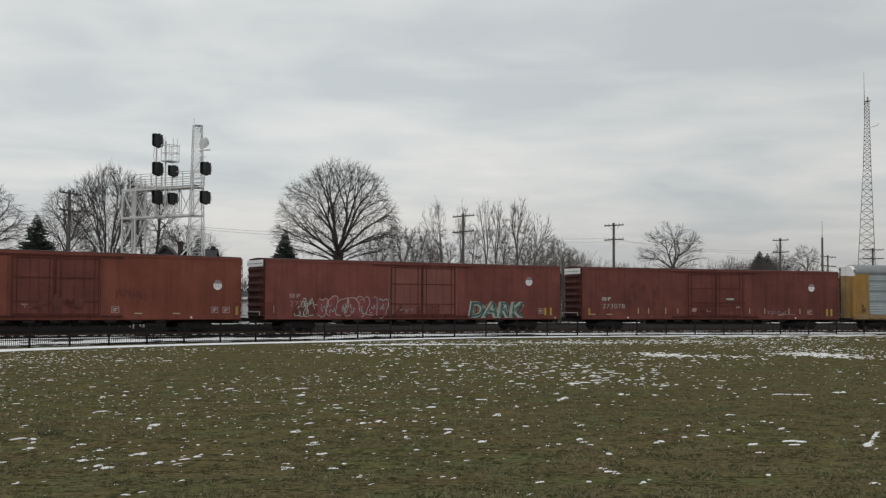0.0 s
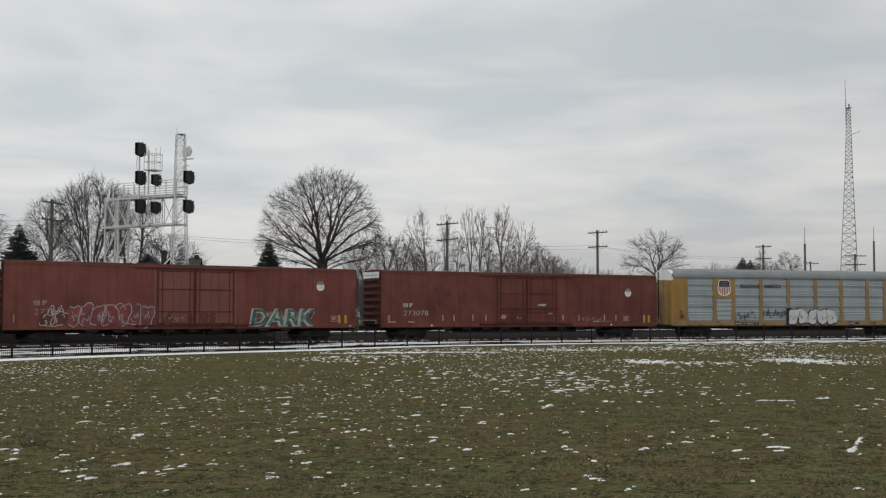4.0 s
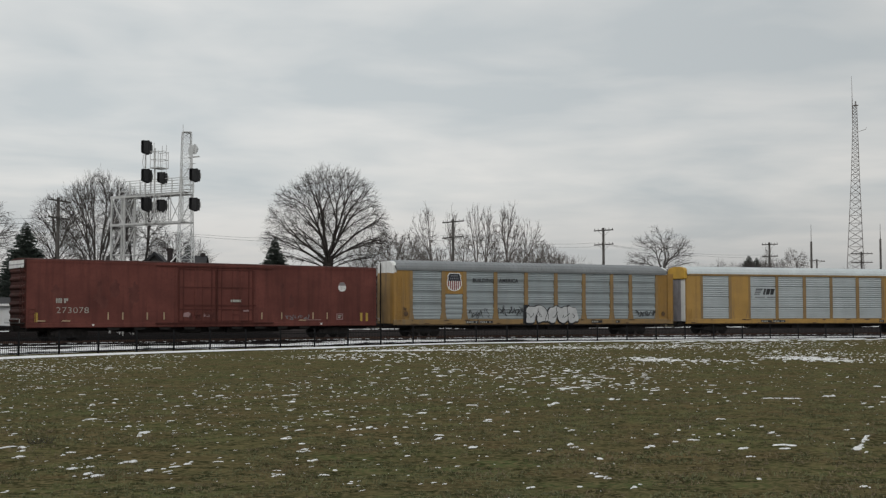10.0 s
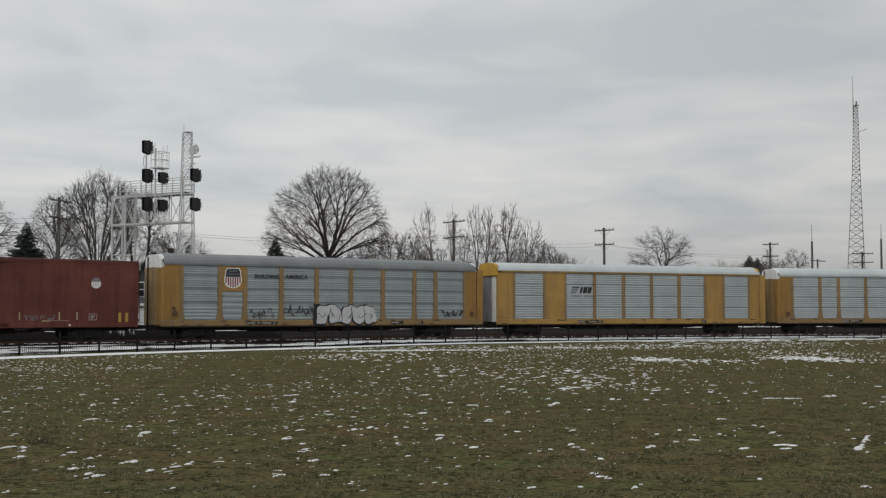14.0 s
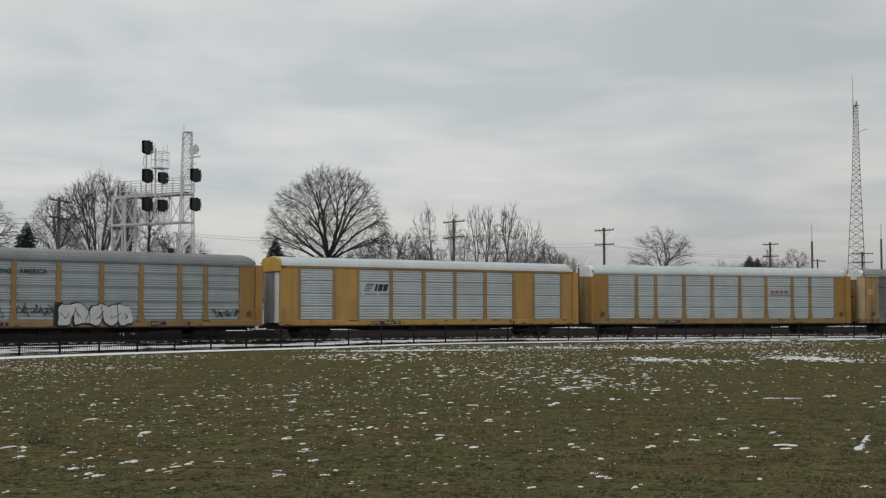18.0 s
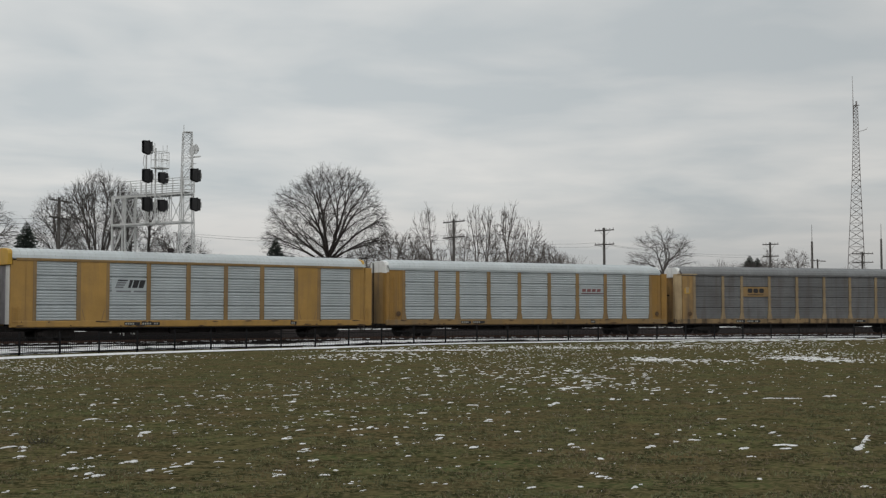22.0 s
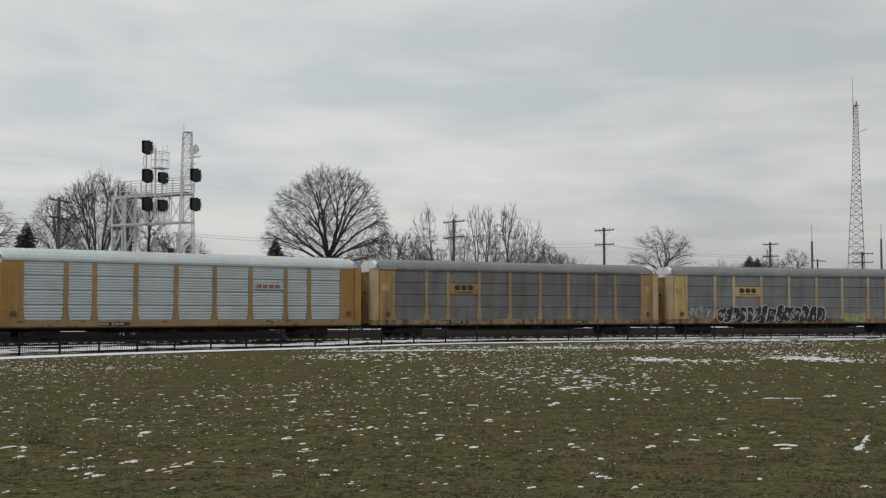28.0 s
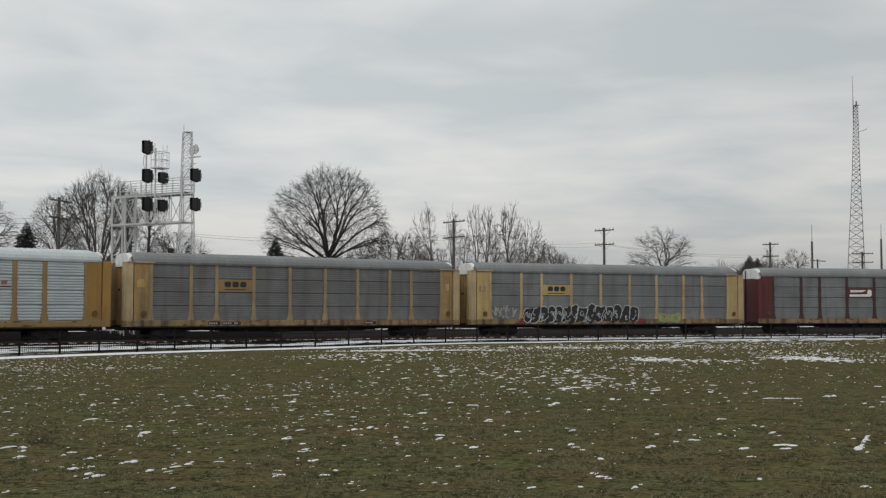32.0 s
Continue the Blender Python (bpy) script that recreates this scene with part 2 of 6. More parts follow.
M_GRASS = ground_material("winter_turf", [(.102, .106, .045), (.074, .100, .041), (.130, .096, .050), (.092, .068, .035), (.040, .043, .020), (.030, .032, .015), (.15, .125, .066)],
                          [.10, .33, .75, 1.6, 3.6, 11.0], 1.0, 7.0)
M_BALLAST = ground_material("dark_cinder_ballast", [(.032, .027, .026), (.044, .037, .036), (.023, .020, .020), (.066, .058, .056)], [.6, 4, 14], 1.0, 16)
# ballast darkened to stand for the shade under the train
M_BED_SHADE = ground_material("shade_black_ballast", [(.012, .010, .010), (.017, .014, .014), (.009, .008, .008), (.026, .023, .022)], [.6, 4, 14], 1.0, 16)
M_GRAVEL = ground_material("grey_brown_gravel", [(.050, .043, .041), (.066, .057, .054), (.036, .031, .030), (.105, .095, .09)], [.6, 4, 14], 1.0, 16)
M_BLADE = mat("winter_grass_blades", (0.112, 0.117, 0.052), .9, 0, .35, 1.2, bump=0)
M_WEED = mat("dead_weed_stalks", (.05, .045, .028), .9, 0, .3, 4, bump=0)
M_STRAW = mat("dead_straw_blades", (0.140, 0.110, 0.063), .9, 0, .35, 1.2, bump=0)


for dull in (M_FENCE, M_UNDER, M_BARK, M_NEEDLE, M_WHEEL, M_RED, M_RED_WARM, M_RED_DARK, M_RED_END, M_RED_SMUDGE, M_DARKRED):
    dull.node_tree.nodes["Principled BSDF"].inputs["Specular IOR Level"].default_value = .15


# ---- building helpers ----
class Shape:
    """Collects boxes, tubes and extrusions into one mesh."""

    def __init__(self):
        self.v, self.f = [], []

    def add(self, verts, faces):
        k = len(self.v)
        self.v.extend(verts)
        self.f.extend(tuple(i + k for i in q) for q in faces)
        return self

    def box(self, x0, x1, y0, y1, z0, z1):
        return self.add([(x, y, z) for x in (x0, x1) for y in (y0, y1) for z in (z0, z1)],
                        [(0, 1, 3, 2), (4, 6, 7, 5), (0, 4, 5, 1), (2, 3, 7, 6), (0, 2, 6, 4), (1, 5, 7, 3)])

    def soft(self, x0, x1, y0, y1, z0, z1, b=.02):
        """A box with bevelled long edges (along its x)."""
        pr = [(y0 + b, z0), (y1 - b, z0), (y1, z0 + b), (y1, z1 - b), (y1 - b, z1), (y0 + b, z1), (y0, z1 - b), (y0, z0 + b)]
        return self.prism(pr, x0, x1)

    def prism(self, profile, x0, x1):
        """A closed profile of (y, z), extruded along x."""
        k = len(profile)
        vs = [(x0, y, z) for y, z in profile] + [(x1, y, z) for y, z in profile]
        fs = [(i, (i + 1) % k, k + (i + 1) % k, k + i) for i in range(k)]
        return self.add(vs, fs + [tuple(range(k - 1, -1, -1)), tuple(range(k, 2 * k))])

    def slab(self, outline, y0, y1):
        """A closed outline of (x, z), extruded along y."""
        k = len(outline)
        vs = [(x, y0, z) for x, z in outline] + [(x, y1, z) for x, z in outline]
        fs = [(i, (i + 1) % k, k + (i + 1) % k, k + i) for i in range(k)]
        return self.add(vs, fs + [tuple(range(k - 1, -1, -1)), tuple(range(k, 2 * k))])

    def tube(self, a, b, r0, r1=None, n=6, caps=True):
        r1 = r0 if r1 is None else r1
        ax, ay, az = a
        dx, dy, dz = b[0] - ax, b[1] - ay, b[2] - az
        ln = math.sqrt(dx * dx + dy * dy + dz * dz) or 1e-6
        dx, dy, dz = dx / ln, dy / ln, dz / ln
        if abs(dz) < .9:
            q = math.hypot(dx, dy)
            ux, uy, uz = -dy / q, dx / q, 0.0
        else:
            q = math.hypot(dy, dz)
            ux, uy, uz = 0.0, -dz / q, dy / q
        vx, vy, vz = dy * uz - dz * uy, dz * ux - dx * uz, dx * uy - dy * ux
        vs = []
        for (px, py, pz), r in ((a, r0), (b, r1)):
            for i in range(n):
                c, s = math.cos(6.28318 * i / n) * r, math.sin(6.28318 * i / n) * r
                vs.append((px + ux * c + vx * s, py + uy * c + vy * s, pz + uz * c + vz * s))
        fs = [(i, (i + 1) % n, n + (i + 1) % n, n + i) for i in range(n)]
        if caps:
            fs += [tuple(range(n - 1, -1, -1)), tuple(range(n, 2 * n))]
        return self.add(vs, fs)

    def ribbon(self, pts, w, y, th=.004):
        """A flat painted stroke of width w through (x, z) points, on a side at y: one strip with mitred bends."""
        n = len(pts)
        dirs = []
        for (x0, z0), (x1, z1) in zip(pts, pts[1:]):
            ln = math.hypot(x1 - x0, z1 - z0) or 1e-6
            dirs.append(((x1 - x0) / ln, (z1 - z0) / ln))
        vs = []
        for i, (x, z) in enumerate(pts):
            a, b = dirs[max(0, i - 1)], dirs[min(n - 2, i)]
            tx, tz = a[0] + b[0], a[1] + b[1]
            ln = math.hypot(tx, tz)
            tx, tz = (tx / ln, tz / ln) if ln > .2 else a
            e = -w * .35 if i == 0 else w * .35 if i == n - 1 else 0.0
            h = w / 2 * (1 if ln > 1.2 else .85)
            for yy in (y - th, y):
                vs += [(x + tx * e - tz * h, yy, z + tz * e + tx * h), (x + tx * e + tz * h, yy, z + tz * e - tx * h)]
        fs = [(0, 2, 3, 1), (4 * n - 4, 4 * n - 3, 4 * n - 1, 4 * n - 2)]
        for i in range(n - 1):
            k = 4 * i
            fs += [(k, k + 1, k + 5, k + 4), (k + 2, k + 6, k + 7, k + 3), (k, k + 4, k + 6, k + 2), (k + 1, k + 3, k + 7, k + 5)]
        return self.add(vs, fs)

    def mesh(self, name, material, smooth=False):
        me = bpy.data.meshes.new(name)
        me.from_pydata(self.v, [], self.f)
        me.materials.append(material)
        if smooth:
            me.polygons.foreach_set("use_smooth", [True] * len(me.polygons))
        me.update()
        return me


def part(name, shape, material, parent, label="", smooth=False):
    ob = new(name, shape.mesh(name, material, smooth))
    ob.parent = parent
    return tagged(ob, label)


def thing(name, m, label, category, group="", kind=""):
    ob = new(name)
    ob.matrix_basis = m
    return tagged(ob, label, category, group, kind)


def single(name, shape, material, label, category="", group="", kind="", m=None, smooth=False):
    ob = new(name, shape.mesh(name, material, smooth))
    if m is not None:
        ob.matrix_basis = m
    return tagged(ob, label, category, group, kind)


def lettering(body, size, material, x, z, y, fat=0.0, name="lettering", parent=None, label="", shear=0.0, width=1.0):
    cu = bpy.data.curves.new(name, "FONT")
    cu.body, cu.size, cu.offset, cu.shear, cu.extrude, cu.space_character = body, size, fat, shear, .002, 1.05
    tmp = new(name, cu)
    me = bpy.data.meshes.new_from_object(tmp.evaluated_get(bpy.context.evaluated_depsgraph_get()))
    bpy.data.objects.remove(tmp)
    reach = max(v.co.x for v in me.vertices)
    me.transform(Matrix(((width / reach, 0, 0, x), (0, 0, -1, y), (0, 1, 0, z), (0, 0, 0, 1))))
    me.materials.clear()
    me.materials.append(material)
    ob = new(name, me)
    ob.parent = parent
    return tagged(ob, label)


# ---- the plan of the line ----
RAIL_Z = .214
TRACK_Y, TRACK_A, TRACK_K = 98.256, .55026, -.006137


def along(s, table={}):
    """Place and heading on the curved line, s metres past the point straight ahead; straight beyond the curve."""
    if not table:
        for way in (1, -1):
            x, y, a, st = 0.0, TRACK_Y, TRACK_A, .25
            for i in range(1300):
                table[way * i] = (x, y, a)
                k = (TRACK_K if way * i * st > -5 else TRACK_K + .0014) if -62 < way * i * st < 72 else 0.0
                a2 = a + way * k * st
                x, y, a = x + way * st * math.cos((a + a2) / 2), y + way * st * math.sin((a + a2) / 2), a2
    i = math.floor(s / .25)
    w = s / .25 - i
    p, q = table[i], table[i + 1]
    return tuple(u + (v - u) * w for u, v in zip(p, q))


def fence_at(s, table={}):
    """Place and heading on the fence's line."""
    if not table:
        for way in (1, -1):
            x, y, st = 0.0, 81.82, .25
            for i in range(420):
                u = way * i * st
                g = max(-45, min(52, u))
                a = .6027 - .01185 * g + .00011 * g * g
                table[way * i] = (x, y, a)
                x, y = x + way * st * math.cos(a), y + way * st * math.sin(a)
    i = math.floor(s / .25)
    w = s / .25 - i
    p, q = table[i], table[i + 1]
    return tuple(u + (v - u) * w for u, v in zip(p, q))


def travel(t):
    """Metres the train has run by t seconds (towards the signal bridge)."""
    u, u0 = (t - 16) / 16, -1.0
    c = (-77.1487, -1.8465, 1.3212, -.3561)
    return sum(k * (u ** (j + 1) - u0 ** (j + 1)) for j, k in enumerate(c))


# ---- ground, track bed, snow ----
def dip(x, y):
    """The field sinks a little towards the signal bridge."""
    u, v = min(1, max(0, -x / 9)), min(1, max(0, (y - 28) / 24)) * min(1, max(0, (112 - y) / 20))
    return -.09 * u * u * (3 - 2 * u) * v


def build_ground():
    s = Shape()
    xs = [-3000, -900, -300, -140] + [-90 + 6 * i for i in range(36)] + [150, 320, 900, 3000]
    ys = [-800, -200, -60, -10] + [0 + 3 * i for i in range(36)] + [120, 150, 220, 400, 900, 3500]
    for y in ys:
        for x in xs:
            near = 0 < y < 66 and abs(x) < 90
            s.v.append((x, y, (.05 * noise.noise((x * .07, y * .09, 3.0)) if near else 0.0) + dip(x, y)))
    w = len(xs)
    for j in range(len(ys) - 1):
        for i in range(w - 1):
            s.f.append((j * w + i, j * w + i + 1, (j + 1) * w + i + 1, (j + 1) * w + i))
    single("ground", s, M_GRASS, "brown-green winter turf with dead patches", "ground", kind="structure", smooth=True)


def strip(line, s0, s1, in0, in1, z, step=1.0, ragged=0.0, seed=0, dome=0.0):
    """A band along a line, from in0 to in1 metres off it (positive: away from the field), with ragged edges."""
    sh, n = Shape(), max(2, int((s1 - s0) / step))
    for i in range(n + 1):
        u = s0 + (s1 - s0) * i / n
        x, y, a = line(u)
        taper = min(1, min(i, n - i) / 4 + .05) if ragged else 1
        mid = (in0 + in1) / 2
        for k, off in enumerate((in0, mid, in1)):
            r = ragged * noise.noise((u * .55, off * 3 + seed, 7.1)) + ragged * .6 * noise.noise((u * 2.1, off * 3 + seed, 1.7))
            o = mid + (off - mid) * taper + r
            sh.v.append((x - math.sin(a) * o, y + math.cos(a) * o, z + (dip(x, y) if line is fence_at else 0) + (dome if k == 1 else -.01 if ragged else 0)))
    for i in range(n):
        for k in (0, 1):
            q = i * 3 + k
            sh.f.append((q, q + 3, q + 4, q + 1))
    return sh


def build_track():
    bed, shaded_bed = Shape(), Shape()
    n = 180
    # the bank past 4.4 m is added; it keeps the view under the cars dark
    prof = [(-5.2, .03), (-2.6, .09), (-1.75, RAIL_Z - .13), (1.75, RAIL_Z - .13), (2.6, .09), (4.4, .14), (6.0, .56), (25, .60), (29, .2), (46, .03)]
    for i in range(n + 1):
        x, y, a = along(-130 + 300 * i / n)
        for o, z in prof:
            o2 = o + (.35 * noise.noise((i * .31, o, 2)) if abs(o) > 3 else 0)
            bed.v.append((x - math.sin(a) * o2, y + math.cos(a) * o2, z))
    k = len(prof)
    for i in range(n):
        for j in range(k - 1):
            q = i * k + j
            # the left stretch turns near black: under-train shade put into the colour
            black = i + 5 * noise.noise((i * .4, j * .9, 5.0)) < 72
            (shaded_bed if black else bed).f.append((q, q + k, q + k + 1, q + 1))
    shaded_bed.v = list(bed.v)
    single("track_bed", shaded_bed, M_BED_SHADE, "track bed coloured near black for the shade under the train", "track bed", kind="structure")
    single("track_bed", bed, M_BALLAST, "dark cinder ballast under and behind the curved track", "track bed", kind="structure")
    # worn earth between the bed and the fence
    yard = strip(fence_at, -70, 70, 1.2, 11.5, .035, 1.5)
    single("gravel_strip", yard, M_GRAVEL, "dark gravel strip between fence and track", "gravel", kind="structure")
    track = thing("railway_track", Matrix(), "single railway track on wooden ties with snow between", "track", kind="structure")
    for side in (-.76, .76):
        r = Shape()
        for i in range(300):
            a0, a1 = along(-130 + i), along(-129 + i)
            q = []
            for x, y, a in (a0, a1):
                q += [(x - math.sin(a) * (side + o), y + math.cos(a) * (side + o), RAIL_Z + z) for o, z in
                      ((-.07, -.17), (.07, -.17), (.012, -.13), (.036, -.03), (.036, 0), (-.036, 0), (-.036, -.03), (-.012, -.13))]
            r.add(q, [(j, 8 + j, 8 + (j + 1) % 8, (j + 1) % 8) for j in range(8)])
        part("rail", r, M_RUST, track)
    tie = Shape().soft(-.115, .115, -1.3, 1.3, -.15, 0, .015).mesh("tie", M_TIE)
    for i in range(230):
        x, y, a = along(-52 + .56 * i + .05 * math.sin(i * 7.3))
        ob = new("tie", tie)
        ob.parent = track
        ob.matrix_basis = pose(x, y, RAIL_Z - .165, 0, 0, math.degrees(a))
    sn = Shape()
    rng = random.Random(5)
    for i in range(230):
        for o in (-1.45, -1.15, 1.2, 1.6, -1.9):
            if rng.random() < .36:
                x, y, a = along(-52 + .56 * i + .28)
                o2 = o + rng.uniform(-.12, .12)
                blob(sn, x - math.sin(a) * o2, y + math.cos(a) * o2, RAIL_Z - .13, rng.uniform(.10, .24), .035, rng)
    single("snow_between_ties", sn, M_SNOW, "crumbs of old snow lying between the ties", "snow", kind="stuff", smooth=True)


def blob(sh, x, y, z, r, h, rng, stretch=1.0, n=7, slant=0.0):
    """A small crusty heap of snow with an uneven rim."""
    k = len(sh.v)
    ph = rng.random() * 6
    for ring, (rr, hh) in enumerate(((1.0, -.008), (.62, h * .85))):
        for i in range(n):
            a = ph + 6.283 * i / n
            q = r * rr * rng.uniform(.4, 1.4)
            px = math.cos(a) * q * stretch
            sh.v.append((x + px, y + math.sin(a) * q + slant * px, z + hh * rng.uniform(.7, 1.1)))
    sh.v.append((x, y, z + h))
    for i in range(n):
        j = (i + 1) % n
        sh.f += [(k + i, k + j, k + n + j, k + n + i), (k + n + i, k + n + j, k + 2 * n)]


def turf_z(x, y):
    return (.05 * noise.noise((x * .07, y * .09, 3.0)) if 0 < y < 66 else 0.0) + dip(x, y)


def build_snow():
    rng = random.Random(11)
    field = Shape()
    # loose crumbs over the whole field, thicker in drifts
    count = 0
    while count < 8600:
        y = 12.5 + (rng.random() ** .66) * 66
        x = rng.uniform(-1, 1) * (y * .40 + 2)
        fx, fy, fa = fence_at(max(-60, min(60, x * 1.15)))
        if y > fy - 5:
            continue
        d = noise.noise((x * .10, y * .06, 9.0)) + .6 * noise.noise((x * .5, y * .28, 4.0))
        keep = (.30 if y > 24 else .16 + .0115 * (y - 12)) + .62 * d * (1.0 if y > 24 else .6)
        if x > y * .07 and 22 < y < 60:
            keep *= .5
        if x < -.06 * y and y > 34:
            keep *= .62
        if rng.random() > keep:
            continue
        count += 1
        if y > 62 and rng.random() < .35:
            continue
        r = min(.06, .006 + rng.expovariate(1 / .0062)) * (1 + max(0, y - 20) * .005)
        blob(field, x, y, turf_z(x, y), r, min(.03, r * .6), rng, rng.uniform(1.0, 3.6), 6, rng.uniform(-.5, 2.0))
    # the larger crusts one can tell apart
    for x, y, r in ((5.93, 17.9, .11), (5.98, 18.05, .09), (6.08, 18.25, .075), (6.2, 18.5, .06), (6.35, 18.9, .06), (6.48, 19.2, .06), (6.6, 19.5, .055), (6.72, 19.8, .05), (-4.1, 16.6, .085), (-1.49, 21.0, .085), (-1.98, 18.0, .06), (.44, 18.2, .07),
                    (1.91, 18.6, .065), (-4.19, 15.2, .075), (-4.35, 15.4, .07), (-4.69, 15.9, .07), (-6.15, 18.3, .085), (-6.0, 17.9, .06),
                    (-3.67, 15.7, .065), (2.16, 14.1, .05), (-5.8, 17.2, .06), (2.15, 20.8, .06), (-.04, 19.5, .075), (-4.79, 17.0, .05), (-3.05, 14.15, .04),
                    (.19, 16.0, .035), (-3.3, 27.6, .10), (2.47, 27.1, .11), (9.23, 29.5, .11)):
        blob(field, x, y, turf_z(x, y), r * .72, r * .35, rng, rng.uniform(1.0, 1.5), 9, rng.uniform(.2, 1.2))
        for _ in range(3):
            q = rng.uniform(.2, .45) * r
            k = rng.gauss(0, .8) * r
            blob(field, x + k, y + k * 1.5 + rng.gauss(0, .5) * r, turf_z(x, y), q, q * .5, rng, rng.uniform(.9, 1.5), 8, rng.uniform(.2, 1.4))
    # drifts: broad broken crusts
    for cx, cy, wx, wy, num in ((16.0, 54.5, 1.7, 4, 300), (9.0, 53, 1.1, 3.0, 100), (11.6, 51, 1.6, 2.0, 45), (18, 62, 4.0, 3, 90), (14.5, 77, 6.0, 5, 170),
                                (7.0, 72, 6, 2.4, 190), (-1.5, 67.2, 5, 1.3, 300), (25, 82, 6, 5, 110), (5.0, 35, 2.6, 5, 90), (2.5, 42, 4, 6, 110), (-5, 58, 5, 6, 120)):
        for _ in range(int(num * 1.15)):
            x, y = rng.gauss(cx, wx * .55), rng.gauss(cy, wy * .5)
            if y < fence_at(max(-60, min(60, x * 1.15)))[1] - .5:
                blob(field, x, y, turf_z(x, y), rng.uniform(.012, .05), .02, rng, rng.uniform(1.2, 4.2), 6, rng.uniform(-.5, 1.2))
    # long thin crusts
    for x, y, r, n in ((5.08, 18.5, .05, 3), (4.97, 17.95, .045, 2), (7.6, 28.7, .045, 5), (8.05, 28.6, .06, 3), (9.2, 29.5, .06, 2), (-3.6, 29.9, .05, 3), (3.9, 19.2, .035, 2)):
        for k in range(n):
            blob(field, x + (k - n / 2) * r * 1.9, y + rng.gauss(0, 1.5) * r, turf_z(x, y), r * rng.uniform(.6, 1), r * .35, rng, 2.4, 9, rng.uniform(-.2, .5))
    # thin streaks thickening towards the fence
    for _ in range(620):
        u, off = rng.uniform(14, 54), -.5 - rng.expovariate(1 / 1.7)
        if noise.noise((u * .22, off * .5, 2.0)) < -.12:
            continue
        x, y, a = fence_at(u)
        blob(field, x - math.sin(a) * off, y + math.cos(a) * off, turf_z(x, y), rng.uniform(.03, .13), .025, rng, rng.uniform(1.5, 6), 7, math.tan(a))
    # middling crusts on the near turf
    for _ in range(60):
        y = rng.uniform(13, 30)
        x = rng.uniform(-1, 1) * (y * .36)
        r = rng.uniform(.022, .05)
        for _k in range(rng.randrange(1, 4)):
            blob(field, x + rng.gauss(0, 1.4) * r, y + rng.gauss(0, 3) * r, turf_z(x, y), r * rng.uniform(.5, 1), r * .4, rng, rng.uniform(1.2, 2.6), 8, rng.uniform(-.6, 1.2))
    # broken snow on the gravel behind the fence
    for _ in range(1000):
        u, off = rng.uniform(-52, 6), rng.uniform(1.0, 9.5)
        if noise.noise((u * .3, off * .55, 6.0)) + .5 * noise.noise((u * 1.3, off * 1.1, 3.0)) < (-.06 if off < 5.5 else .18):
            continue
        x, y, a = fence_at(u)
        blob(field, x - math.sin(a) * off, y + math.cos(a) * off, .045 + dip(x, y), rng.uniform(.10, .30), .03, rng, rng.uniform(1.5, 4), 8, math.tan(a) * .8)
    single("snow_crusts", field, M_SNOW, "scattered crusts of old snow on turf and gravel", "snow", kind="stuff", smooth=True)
    # the snowed-up path along the fence, and streaks of snow on the gravel behind it
    front = ((-52, -9, -3.3, -1.0, .25), (-12, 8, -2.6, -.8, .4), (6, 18, -2.2, -.7, .7), (17, 27, -1.5, -.4, .6), (26, 36, -1.1, -.3, .6), (37, 45, -1.6, -.5, .7), (46, 54, -1.3, -.4, .6))
    behind = ((-50, -40, 1.6, 4.6, 1.2), (-41, -27, 2.2, 5.8, 1.3), (-48, -30, 7.2, 8.6, 1.0), (-28, -19, 1.8, 5.0, 1.3), (-20, -11, 2.6, 6.6, 1.4), (-30, -8, 10.0, 10.7, .5), (-13, -4, 1.6, 4.2, 1.2), (-5, 4, 2.2, 5.0, 1.2),
              (-48, -30, 10.2, 10.8, .4), (-4, 20, 4.4, 5.6, .9), (8, 38, 1.0, 2.6, .9), (20, 58, 4.0, 5.2, 1.0), (36, 60, 1.0, 2.4, .9))
    for i, (a, b, lo, hi, rag) in enumerate(front + behind):
        sh = strip(fence_at, a, b, lo, hi, .11 if i >= len(front) else .05, .35, rag, i * 3.1, .035)
        single("snow_bank", sh, M_SNOW, "thin drift of snow along the fence", "snow", "snow along the fence", "stuff", smooth=True)
    rng = random.Random(29)
    u = -60
    while u < 82:
        u += rng.uniform(.5, 6) if u > -8 else rng.uniform(3, 9)
        for _ in range(rng.randrange(1, 4)):
            long, lo = rng.uniform(1.2, 6.5), rng.uniform(11, 18)
            a = u + rng.uniform(-2, 2)
            single("snow_bank", strip(along, a, a + long, lo, lo + rng.uniform(.5, 2.2), .605, .3, 1.0, rng.uniform(0, 90), .02), M_SNOW, "thin streak of snow behind the track", "snow", "snow behind the track", "stuff", smooth=True)


